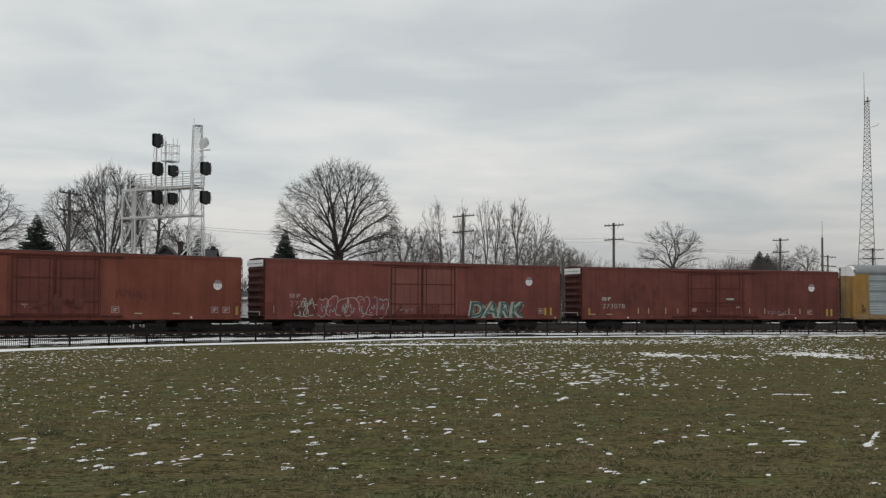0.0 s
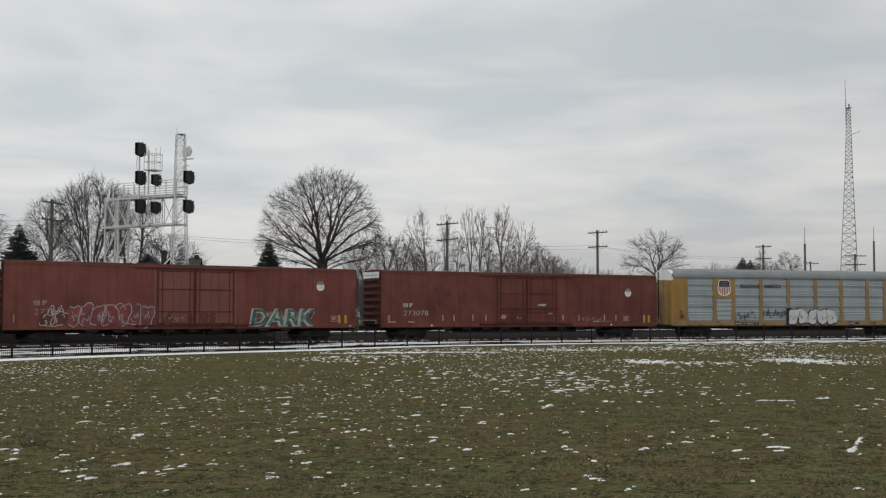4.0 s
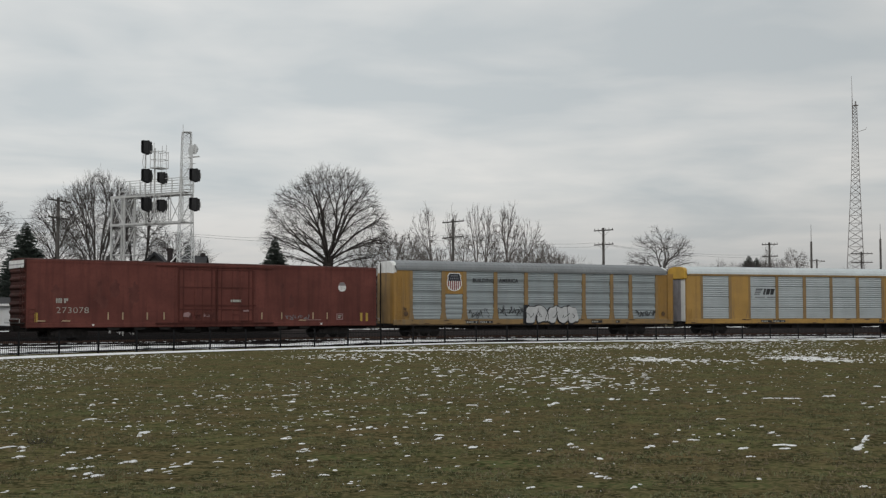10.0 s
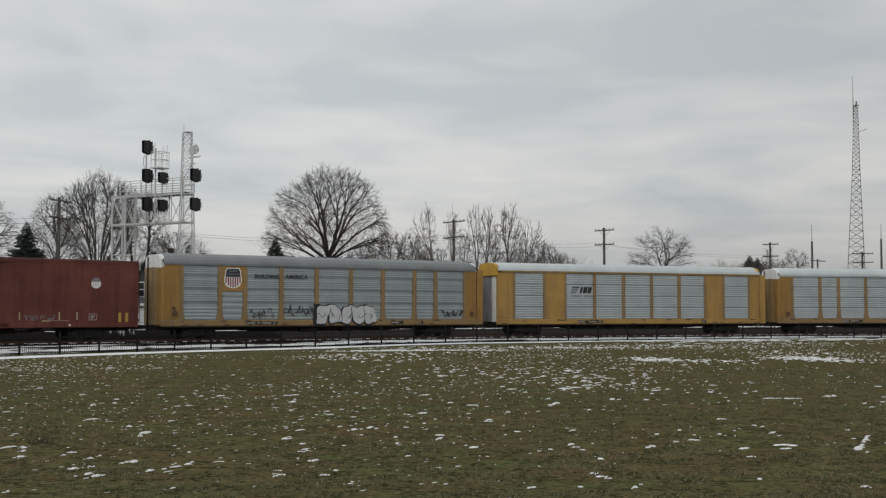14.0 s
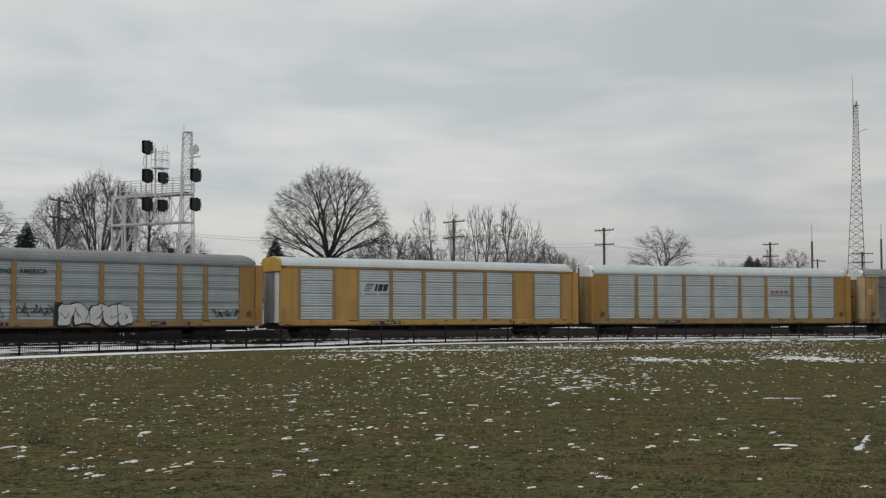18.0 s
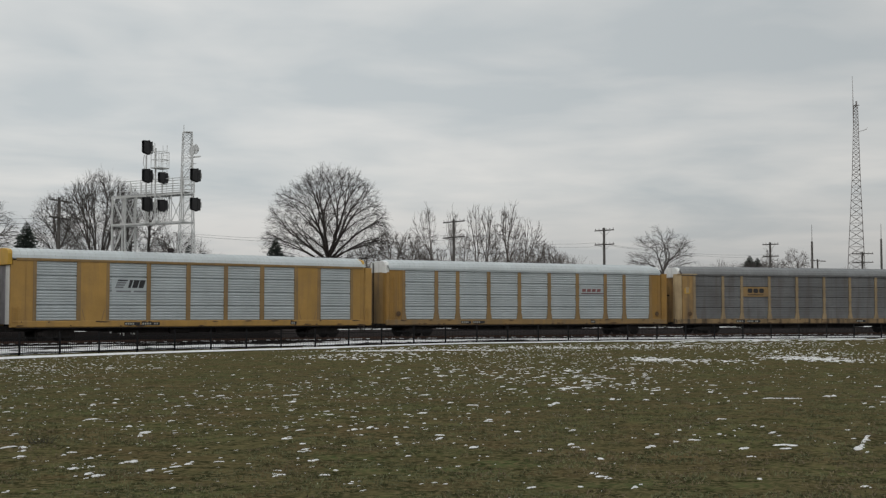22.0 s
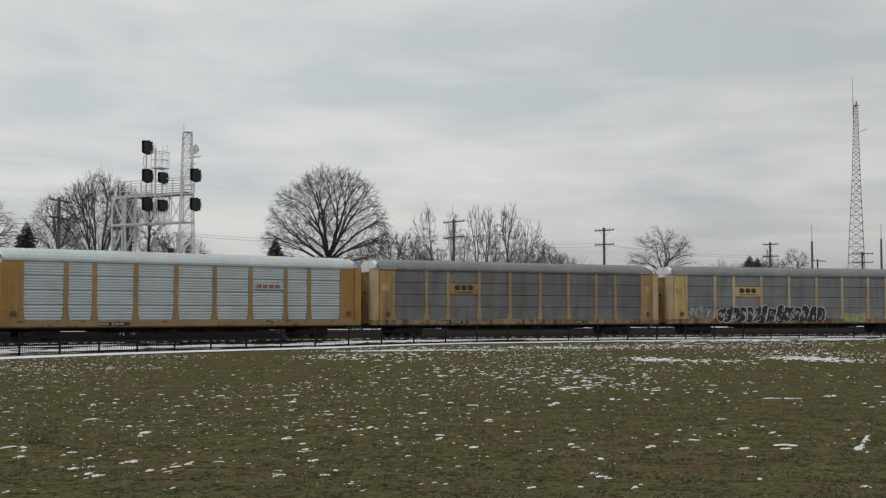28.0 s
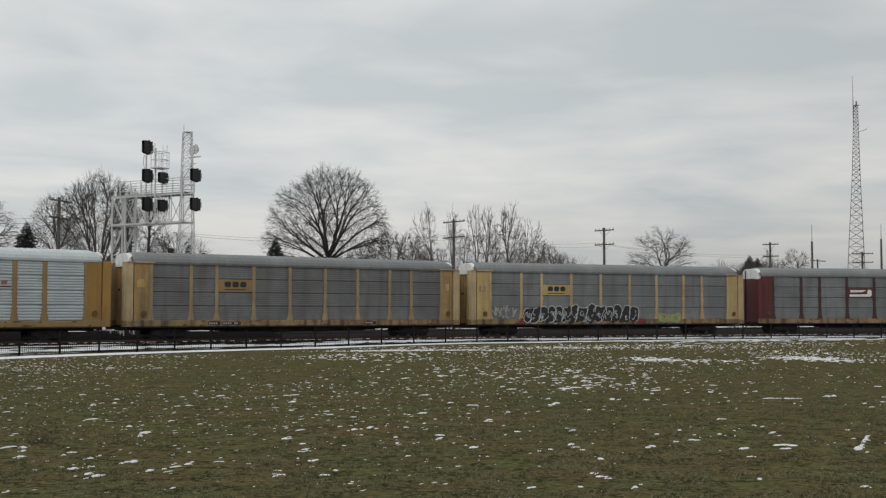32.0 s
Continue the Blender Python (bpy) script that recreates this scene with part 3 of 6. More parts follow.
def build_grass():
    for name, material, num, hgt, seed in (("grass_tufts", M_BLADE, 11000, .034, 3), ("dead_grass", M_STRAW, 5000, .034, 4)):
        rng = random.Random(seed)
        sh = Shape()
        for _ in range(num):
            ty = 12.2 + (rng.random() ** 1.6) * 32
            tx = rng.uniform(-1, 1) * (ty * .38 + .6)
            d = noise.noise((tx * .8, ty * .8, seed)) + .4 * noise.noise((tx * .15, ty * .15, seed + 5))
            if d < (-.15 if seed == 3 else 0):
                continue
            wide = rng.uniform(.03, .10)
            for _k in range(rng.randrange(5, 11)):
                x, y = tx + rng.gauss(0, wide), ty + rng.gauss(0, wide)
                z = turf_z(x, y) - .005
                h = hgt * rng.uniform(.4, 1.2) * (1 + .6 * max(0, d))
                a = rng.random() * 6.283
                w = .006 + y * .00022
                lx, ly = rng.gauss(0, .03), rng.gauss(0, .03)
                k = len(sh.v)
                cx, cy = math.cos(a) * w, math.sin(a) * w
                sh.v += [(x - cx, y - cy, z), (x + cx, y + cy, z), (x + lx, y + ly, z + h)]
                sh.f.append((k, k + 1, k + 2))
        single(name, sh, material, "short uneven winter grass covering the field", "grass", kind="stuff")


def build_weed():
    """A dark tuft of dead weed standing out of the turf."""
    rng = random.Random(77)
    sh = Shape()
    for _ in range(38):
        a, lean = rng.random() * 6.283, rng.uniform(.02, .16)
        x, y = rng.gauss(0, .09), rng.gauss(0, .07)
        h, w = rng.uniform(.05, .15), .007
        sh.tube((x, y, -.01), (x + math.cos(a) * lean, y + math.sin(a) * lean, h), w, .002, 3, False)
    single("weed_tuft", sh, M_WEED, "dark tuft of dead weed in the turf", "weed", kind="stuff", m=pose(-6.1, 18.9, turf_z(-6.1, 18.9)))


def build_fence():
    fence = thing("picket_fence", Matrix(), "low black metal picket fence along the railway", "fence")
    post = Shape().box(-.04, .04, -.04, .04, 0, 1.12).box(-.048, .048, -.048, .048, 1.12, 1.15).mesh("post", M_FENCE)
    step, first = 2.5174, -30.0 - 4 * 2.5174
    rail = Shape().box(0, step - .08, -.022, .022, -.022, .022).mesh("rail", M_FENCE)
    picket = Shape().box(-.008, .008, -.008, .008, .06, .98).mesh("picket", M_FENCE)
    spots = [.02 + (step - .08) * i / 20 for i in range(1, 20)]
    pk = Shape()
    for x in spots:
        pk.box(x - .008, x + .008, -.008, .008, .06, .98)
    infill = pk.mesh("picket_infill", M_FENCE)
    for i in range(37):
        x, y, a = fence_at(first + i * step)
        x2, y2, _ = fence_at(first + (i + 1) * step)
        low = dip(x, y)
        ob = new("post", post)
        ob.parent, ob.matrix_basis = fence, pose(x, y, low, 0, 0, math.degrees(a))
        if i == 36:
            break
        h = math.degrees(math.atan2(y2 - y, x2 - x))
        c, s = math.cos(radians(h)) * .04, math.sin(radians(h)) * .04
        for z in (.12, .86):
            ob = new("rail", rail)
            ob.parent, ob.matrix_basis = fence, pose(x + c, y + s, z + low, 0, 0, h)
        if 3 <= i < 18:
            for q in spots:
                ob = new("picket", picket)
                ob.parent, ob.matrix_basis = fence, pose(x + c + q * math.cos(radians(h)), y + s + q * math.sin(radians(h)), low, 0, 0, h)
        else:
            ob = new("picket_infill", infill)
            ob.parent, ob.matrix_basis = fence, pose(x + c, y + s, low, 0, 0, h)
            tagged(ob, kind="stuff")


# ---- background: trees, towers, poles, houses ----
def grow(shape, rng, p, d, length, r, level, inside, seg, angles, wob, lift, tip, shed, deepest):
    """One limb, drawn node by node, that sheds thinner ones on its way and stops at the edge of the crown."""
    n = max(2, int(length / seg[level]))
    step = length / n
    side, thick = rng.random() * 6.283, r
    for i in range(n):
        d = Vector(d) + Vector((rng.gauss(0, wob), rng.gauss(0, wob), rng.gauss(0, wob) + lift[level]))
        d.normalize()
        q = p + d * step
        r1 = max(tip, thick * (1 - .86 * (i + 1) / n))
        shape.tube(p, q, r, r1, 6 if r > .07 else 4 if r > .03 else 3, False)
        if level < deepest and (i + 1) / n > (.16 if level == 0 else .12):
            for _ in range(int(shed[level] + rng.random())):
                side += 2.4 + rng.uniform(-.5, .5)
                across = d.orthogonal().normalized()
                across = Matrix.Rotation(side, 3, d) @ across
                t = angles[level] * rng.uniform(.65, 1.3)
                c = d * math.cos(t) + across * math.sin(t)
                rest = length * (1 - (i + 1) / n)
                grow(shape, rng, q, c, (rest * .72 + length * .12) * rng.uniform(.55, 1.1), max(tip, r1 * rng.uniform(.45, .7)), level + 1, inside, seg, angles, wob * 1.15, lift, tip, shed, deepest)
        p, r = q, r1
        if not inside(p):
            return


def crown_points(rng, seed, crown, num):
    """Where the twigs end: scattered through a lumpy dome, thicker towards its skin."""
    cx, cz, rx, up, down, shell = crown
    d = rng.normal(size=(num, 3))
    d /= np.linalg.norm(d, axis=1)[:, None]
    if down < up:
        d[:, 2] = np.where((d[:, 2] < 0) & (rng.random(num) > down / up), -d[:, 2], d[:, 2])
    lump = np.array([1 + .12 * noise.noise((v[0] * 1.7 + seed, v[1] * 1.7, v[2] * 1.7)) + .07 * noise.noise((v[0] * 4.5, v[1] * 4.5 + seed, v[2] * 4.5)) for v in d])
    far = rng.random(num) ** (1 / 3)
    far = np.where(rng.random(num) < shell, .78 + .22 * far, far) * lump
    pts = d * far[:, None] * np.array((rx, rx * .85, 1.0))
    pts[:, 2] = cz + np.where(pts[:, 2] > 0, pts[:, 2] * up, pts[:, 2] * down)
    pts[:, 0] += cx
    return pts


def limb(shape, rng, p, d, pts, level, cfg):
    """One limb reaches part of the way towards its share of the twig ends, sheds side shoots, and parts in two."""
    tip, power, rise, wob, twig, droop = cfg
    n = len(pts)
    r = tip * n ** (1 / power)
    v = pts.mean(0) - p
    far = np.linalg.norm(v) + 1e-6
    if n <= 2 or far < .35 or level > 22:
        for q in pts:
            w = q - p
            ln = np.linalg.norm(w)
            bend = p + w * .5 + d * ln * .16 + rng.normal(size=3) * .05 * ln
            shape.tube(tuple(p), tuple(bend), tip * 1.1, tip, 3, False)
            shape.tube(tuple(bend), tuple(q), tip, tip * .7, 3, False)
            along_way = (q - bend) / (np.linalg.norm(q - bend) + 1e-6)
            for _ in range(4):
                t = along_way + rng.normal(size=3) * .55
                t[2] -= droop
                t = t / np.linalg.norm(t) * twig * rng.uniform(.45, 1.15)
                a = bend + (q - bend) * rng.uniform(.1, 1.0)
                shape.tube(tuple(a), tuple(a + t), tip * .75, tip * .4, 3, False)
        return
    u = v / far
    g = u * .62 + d * .38 + np.array((0, 0, rise)) + rng.normal(size=3) * wob
    g /= np.linalg.norm(g)
    go = far * rng.uniform(.26, .40)
    bits = max(1, min(4, int(go / .5)))
    spots = [p]
    for i in range(bits):
        h = d * (1 - (i + 1) / bits) * .5 + g + rng.normal(size=3) * wob * .8
        h /= np.linalg.norm(h)
        q = spots[-1] + h * go / bits
        side = 7 if r > .12 else 5 if r > .05 else 3
        shape.tube(tuple(spots[-1]), tuple(q), r * (1 - .12 * i / bits), r * (1 - .12 * (i + 1) / bits), side, False)
        spots.append(q)
    end, head = spots[-1], h
    # what lies beside the limb rather than ahead of it leaves from its middle
    ahead = (pts - end) @ head
    back = ahead < -.05 * far
    if back.any() and not back.all():
        mid = spots[max(0, len(spots) // 2)]
        limb(shape, rng, mid, g, pts[back], level + 1, cfg)
        pts = pts[~back]
    w = pts - end
    w = w / np.maximum(1e-6, np.linalg.norm(w, axis=1))[:, None]
    c = w - w.mean(0)
    if len(pts) > 2:
        axis = np.linalg.svd(c, full_matrices=False)[2][0]
        axis = axis + rng.normal(size=3) * .25
        k = c @ axis
        cut = np.quantile(k, rng.uniform(.30, .70))
        lo, hi = pts[k <= cut], pts[k > cut]
    else:
        lo, hi = pts[:1], pts[1:]
    for group in (lo, hi):
        if len(group):
            limb(shape, rng, end, head, group, level + 1, cfg)


def bare_tree(name, m, seed, crown, stems, num, material, label, group="", rise=.05, tip=.017, twig=.7, power=2.3, droop=0.0, fan=3, wob=.07, lift=.55):
    """A leafless tree: trunks that part again and again, down to a haze of twigs inside an uneven crown. stems: base x, y and fork x, y, z."""
    rng = np.random.default_rng(seed)
    root = thing(name, m, label, "tree", group)
    pts = crown_points(rng, seed, crown, num)
    tops = np.array([s[2:] for s in stems], float)
    mine = np.argmin(np.linalg.norm((pts[:, None, :] - tops[None]) * np.array((1, 1, .15)), axis=2), axis=1)
    limbs = Shape()
    for k, (bx, by, tx, ty, tz) in enumerate(stems):
        own = pts[mine == k]
        if not len(own):
            continue
        r = tip * len(own) ** (1 / power)
        trunk, last, lr = Shape(), (bx, by, -.1), r * 1.45
        for i in range(1, 8):
            f = i / 7
            q = (bx + (tx - bx) * f * f + rng.normal() * .03 * (i < 7), by + (ty - by) * f * f, tz * f)
            trunk.tube(last, q, lr, r * (1.3 - .3 * f), 10, False)
            last, lr = q, r * (1.3 - .3 * f)
        part("trunk", trunk, material, root, smooth=True)
        d = np.array((tx - bx, ty - by, tz)) / np.linalg.norm((tx - bx, ty - by, tz))
        # tier by tier: low limbs leave the trunk below its fork, steep ones above it
        cfg = (tip, power, rise, wob, twig, droop)
        if fan:
            rel = own - np.array((tx, ty, tz))
            el = np.degrees(np.arctan2(rel[:, 2], np.hypot(rel[:, 0], rel[:, 1])))
            az = np.arctan2(rel[:, 1], rel[:, 0])
            for lo, hi, start, num_limbs in ((-91, 6, .86, fan + 2), (6, 24, .93, fan + 1), (24, 42, .97, fan), (42, 62, 1.0, fan - 1), (62, 91, 1.0, max(1, fan - 2))):
                tier = (el > lo) & (el <= hi)
                turn0 = rng.uniform(0, 6.283)
                bins = (((az - turn0) % 6.2832) / 6.2832 * num_limbs).astype(int)
                for b in range(num_limbs):
                    some = own[tier & (bins == b)]
                    if len(some):
                        h = min(1.0, start + rng.uniform(-.05, .02))
                        begin = np.array((bx + (tx - bx) * h * h, by + (ty - by) * h * h, tz * h))
                        out = some.mean(0) - begin
                        out = out / np.linalg.norm(out) + np.array((0, 0, lift))
                        limb(limbs, rng, begin, out / np.linalg.norm(out), some, 0, cfg)
            continue
        if len(own):
            limb(limbs, rng, np.array((tx, ty, tz), float), d, own, 0, cfg)
    part("crown", limbs, material, root, smooth=True)
    return root


def spruce(m, seed, height, width, label):
    rng = random.Random(seed)
    root = thing("spruce_tree", m, label, "tree", "spruces by the houses")
    part("trunk", Shape().tube((0, 0, -.1), (0, 0, height), height * .02, .015, 7), M_BARK, root)
    s = Shape()
    z = height * .06
    while z < height - .12:
        reach = width * .92 * (1 - z / height) ** .95 * rng.uniform(.82, 1.12) + .05
        for i in range(16 + int(11 * reach)):
            a = rng.random() * 6.283
            rr = reach * rng.uniform(.62, 1.1)
            ca, sa = math.cos(a), math.sin(a)
            droop = rng.uniform(.12, .34)
            num = max(3, int(rr * 4))
            for j in range(num):
                f = (j + .6) / num
                cx, cy, cz = ca * rr * f, sa * rr * f, z - droop * rr * f + .22 * rr * f * f
                w = (.11 + .30 * min(rr, 1.6) * (1 - .55 * f)) * rng.uniform(.7, 1.2)
                for side in (-1, 1):
                    k = len(s.v)
                    ex, ey = cx + ca * w * .55 - sa * w * side, cy + sa * w * .55 + ca * w * side
                    s.v += [(cx - ca * w * .3, cy - sa * w * .3, cz), (cx + ca * w * .35, cy + sa * w * .35, cz + .02), (ex, ey, cz - .10 * w - rng.random() * .05), (cx, cy, cz - .2 * w - .03)]
                    s.f += [(k, k + 1, k + 2), (k, k + 3, k + 2), (k + 1, k + 2, k + 3)]
        z += .13 + .035 * reach
    part("crown", s, M_NEEDLE, root)


def lattice(root, w0, w1, h, bays, material, r=.05, legs=3, turn=0.0, z0=0.0):
    def corner(i, z):
        w = (w0 + (w1 - w0) * (z - z0) / h) / 2 * (1.15 if legs == 3 else 1.414)
        a = turn + 6.28318 * i / legs
        return (math.cos(a) * w, math.sin(a) * w, z)
    for i in range(legs):
        part("leg", Shape().tube(corner(i, z0), corner(i, z0 + h), r * 1.5, r, 6), material, root)
    ring = [z0 + h * (1 - (1 - k / bays) ** 1.15) for k in range(bays + 1)]
    for i in range(legs):
        for a, b in zip(ring, ring[1:]):
            s = Shape().tube(corner(i, a), corner(i + 1, b), r * .55, None, 4, False)
            s.tube(corner(i + 1, a), corner(i, b), r * .55, None, 4, False)
            s.tube(corner(i, b), corner(i + 1, b), r * .5, None, 4, False)
            part("bracing", s, material, root)


def build_towers():
    mast = thing("radio_mast", pose(87.1, 260, 0, 0, 0, 10), "tall tapering steel lattice radio mast with a whip antenna", "radio mast")
    lattice(mast, 5.1, 1.75, 32.2, 20, M_LATTICE, .06, 3, .55)
    lattice(mast, 1.75, .9, 13.6, 17, M_LATTICE, .05, 3, .55, 32.2)
    part("top_platform", Shape().box(-.45, .45, -.45, .45, 45.75, 45.9).box(-.12, .12, -.12, .12, 45.9, 46.7), M_LATTICE, mast)
    part("whip_antenna", Shape().tube((-.75, 0, 42), (-.75, 0, 47), .09).tube((-.75, 0, 47), (-.82, 0, 52), .07, .03).tube((-.75, 0, 42.2), (-.3, 0, 42.2), .05), M_LATTICE, mast)
    part("side_antenna", Shape().tube((.6, 0, 40.3), (2.2, 0, 40.8), .06).tube((2.2, 0, 40.8), (2.4, 0, 41.2), .05), M_LATTICE, mast)
    tow = thing("lattice_tower", pose(-22.75, 110, 0, 0, 0, 22), "pale galvanized four-legged lattice tower behind the signal bridge", "lattice tower")
    lattice(tow, 1.62, .74, 18.1, 24, M_ALU_W, .034, 4, .785)
    part("top_frame", Shape().box(-.38, .38, -.38, .38, 18.05, 18.13), M_ALU_W, tow)
    part("whip_antenna", Shape().tube((-.38, -.3, 17.2), (-.38, -.3, 18.7), .03), M_ALU_W, tow)


def utility_pole(m, h, arms, r=.16, label="weathered wooden utility pole with two crossarms", arm=2.4, top_spike=0.0, sag=0.0):
    root = thing("utility_pole", m, label, "utility pole", "pole line behind the railway")
    part("pole", Shape().tube((0, 0, -.1), (0, 0, h), r * 1.15, r * .85, 9), M_POLE, root, smooth=True)
    for z in arms:
        part("crossarm", Shape().box(-arm / 2, arm / 2, -.15, -.05, -.055, .055), M_POLE, root).matrix_basis = pose(0, 0, z, 0, -sag, 0)
        part("brace", Shape().tube((-arm * .28, -.1, z - .06), (0, -.1, z - .6), .012).tube((arm * .28, -.1, z - .06), (0, -.1, z - .6), .012), M_STEEL, root)
        for i in range(6):
            x = arm * (-.46 + .184 * i)
            up = x * math.tan(radians(sag))
            part("insulator", Shape().tube((x, -.1, z + up + .06), (x, -.1, z + up + .12), .02).tube((x, -.1, z + up + .12), (x, -.1, z + up + .2), .032, .022, 7), M_POLE, root)
    if top_spike:
        part("top_rod", Shape().tube((0, 0, h), (0, 0, h + top_spike), .035, .02), M_POLE, root)


POLES = [(-52, 74, 10.3), (-27.88, 90, 10.4), (.97, 112, 10.5), (15.84, 122, 10.4), (38.22, 145, 10.3), (57.31, 190, 10.3), (88, 230, 10.2)]


def build_poles():
    for i, (x, y, h) in enumerate(POLES):
        utility_pole(pose(x, y, 0, 0, 0, 12 if i > 1 else 58), h, (h - .25, h - 1.65 if i > 1 else h - 1.5), .135, arm=2.0 if i < 5 else 2.6, sag=(0, -3, 6, 4, 3, -3, 0)[i])
    utility_pole(pose(55.72, 165, 0, 0, 0, 8), 10.2, (9.95, 8.8), .15, arm=3.0)
    utility_pole(pose(41.62, 140, 0), 10.1, (), .135, "bare dark wooden pole with a thin rod on top", 2.4, 1.9)
    utility_pole(pose(45.9, 130, 0), 9.8, (), .12, "bare dark wooden pole with a thin rod on top", 2.4, 1.6)
    span = thing("overhead_wires", Matrix(), "thin sagging wires strung along the utility poles", "wires")
    for i, ((x0, y0, h0), (x1, y1, h1)) in enumerate(zip(POLES, POLES[1:])):
        h0, h1 = h0 - 1.6, h1 - 1.6
        for off, dz in ((-.75, .12), (.75, -.18)):
            s, pts = Shape(), []
            for k in range(13):
                f = k / 12
                pts.append((x0 + (x1 - x0) * f + off, y0 + (y1 - y0) * f, h0 + (h1 - h0) * f + dz - 4 * (.6, .9, .4, .4, .4, .4)[i] * f * (1 - f)))
            for x, y, z in pts:
                s.v += [(x, y, z + .012), (x + .010, y, z - .006), (x - .010, y, z - .006)]
            s.f = [(3 * q + c, 3 * q + (c + 1) % 3, 3 * q + 3 + (c + 1) % 3, 3 * q + 3 + c) for q in range(12) for c in range(3)]
            part("wire", s, M_WIRE, span)


def window(parent, x, z, w, h, y, trim=M_WHITE):
    win = part("window", Shape().box(x - w / 2 - .09, x + w / 2 + .09, y - .05, y - .002, z - .09, z + .0).box(x - w / 2 - .09, x + w / 2 + .09, y - .05, y - .002, z + h, z + h + .1)
               .box(x - w / 2 - .09, x - w / 2, y - .05, y - .002, z, z + h).box(x + w / 2, x + w / 2 + .09, y - .05, y - .002, z, z + h).box(x - w / 2, x + w / 2, y - .04, y - .003, z + h * .48, z + h * .53), trim, parent)
    part("pane", Shape().box(x - w / 2, x + w / 2, y - .02, y - .004, z, z + h), M_GLASS, win)


def house(m, w, d, eave, ridge, wall, label, windows, gable_front=False, chimney=None, door=None, name="house", trim=M_WHITE):
    """A gabled house, front towards -y, with clapboard courses, eaves, windows."""
    root = thing(name, m, label, "house" if name == "house" else "garage", "houses behind the railway")
    s = Shape()
    t = .18
    s.box(-w / 2, w / 2, 0, t, 0, eave).box(-w / 2, w / 2, d - t, d, 0, eave).box(-w / 2, -w / 2 + t, t, d - t, 0, eave).box(w / 2 - t, w / 2, t, d - t, 0, eave)
    if gable_front:
        for y in (0, d - t):
            s.slab([(-w / 2, eave), (w / 2, eave), (0, ridge)], y, y + t)
    else:
        for x in (-w / 2, w / 2 - t):
            s.prism([(0, eave), (d, eave), (d / 2, ridge)], x, x + t)
    part("wall", s, wall, root)
    r, o = Shape(), .4
    if gable_front:
        g = (ridge - eave) / (w / 2)
        for sg in (-1, 1):
            r.slab([(0, ridge + .12), (sg * (w / 2 + o), eave - o * g + .12), (sg * (w / 2 + o), eave - o * g), (0, ridge)][::sg], -o, d + o)
        tr = Shape()
        for sg in (-1, 1):
            tr.slab([(0, ridge), (sg * (w / 2 + o), eave - o * g), (sg * (w / 2 + o), eave - o * g - .2), (0, ridge - .2)][::sg], -o - .04, -o)
        part("barge_board", tr, trim, root)
    else:
        g = (ridge - eave) / (d / 2)
        for sg in (0, 1):
            y0, y1 = (-o, d / 2) if sg == 0 else (d + o, d / 2)
            r.prism([(y0, eave - o * g), (y1, ridge), (y1, ridge + .12), (y0, eave - o * g + .12)], -w / 2 - o, w / 2 + o)
        part("fascia", Shape().box(-w / 2 - o, w / 2 + o, -o - .04, -o, eave - o * g - .08, eave - o * g + .12), M_WHITE, root)
    part("roof", r, M_SHINGLE, root)
    if chimney:
        cx, cy, cw, ch = chimney
        part("chimney", Shape().box(cx - cw / 2, cx + cw / 2, cy - cw / 2, cy + cw / 2, eave, ch).box(cx - cw / 2 - .08, cx + cw / 2 + .08, cy - cw / 2 - .08, cy + cw / 2 + .08, ch - .3, ch - .1), M_BRICK, root)
    for x, z, ww, hh in windows:
        window(root, x, z, ww, hh, -.002)
    if door:
        dd = part("door", Shape().box(door - .5, door + .5, -.06, -.002, .15, 2.25).box(door - .4, door + .4, -.075, -.06, .3, 1.1).box(door - .4, door + .4, -.075, -.06, 1.3, 2.1), M_WHITE, root)
        part("knob", Shape().tube((door + .38, -.12, 1.15), (door + .38, -.06, 1.15), .035), M_STEEL, dd)
    return root


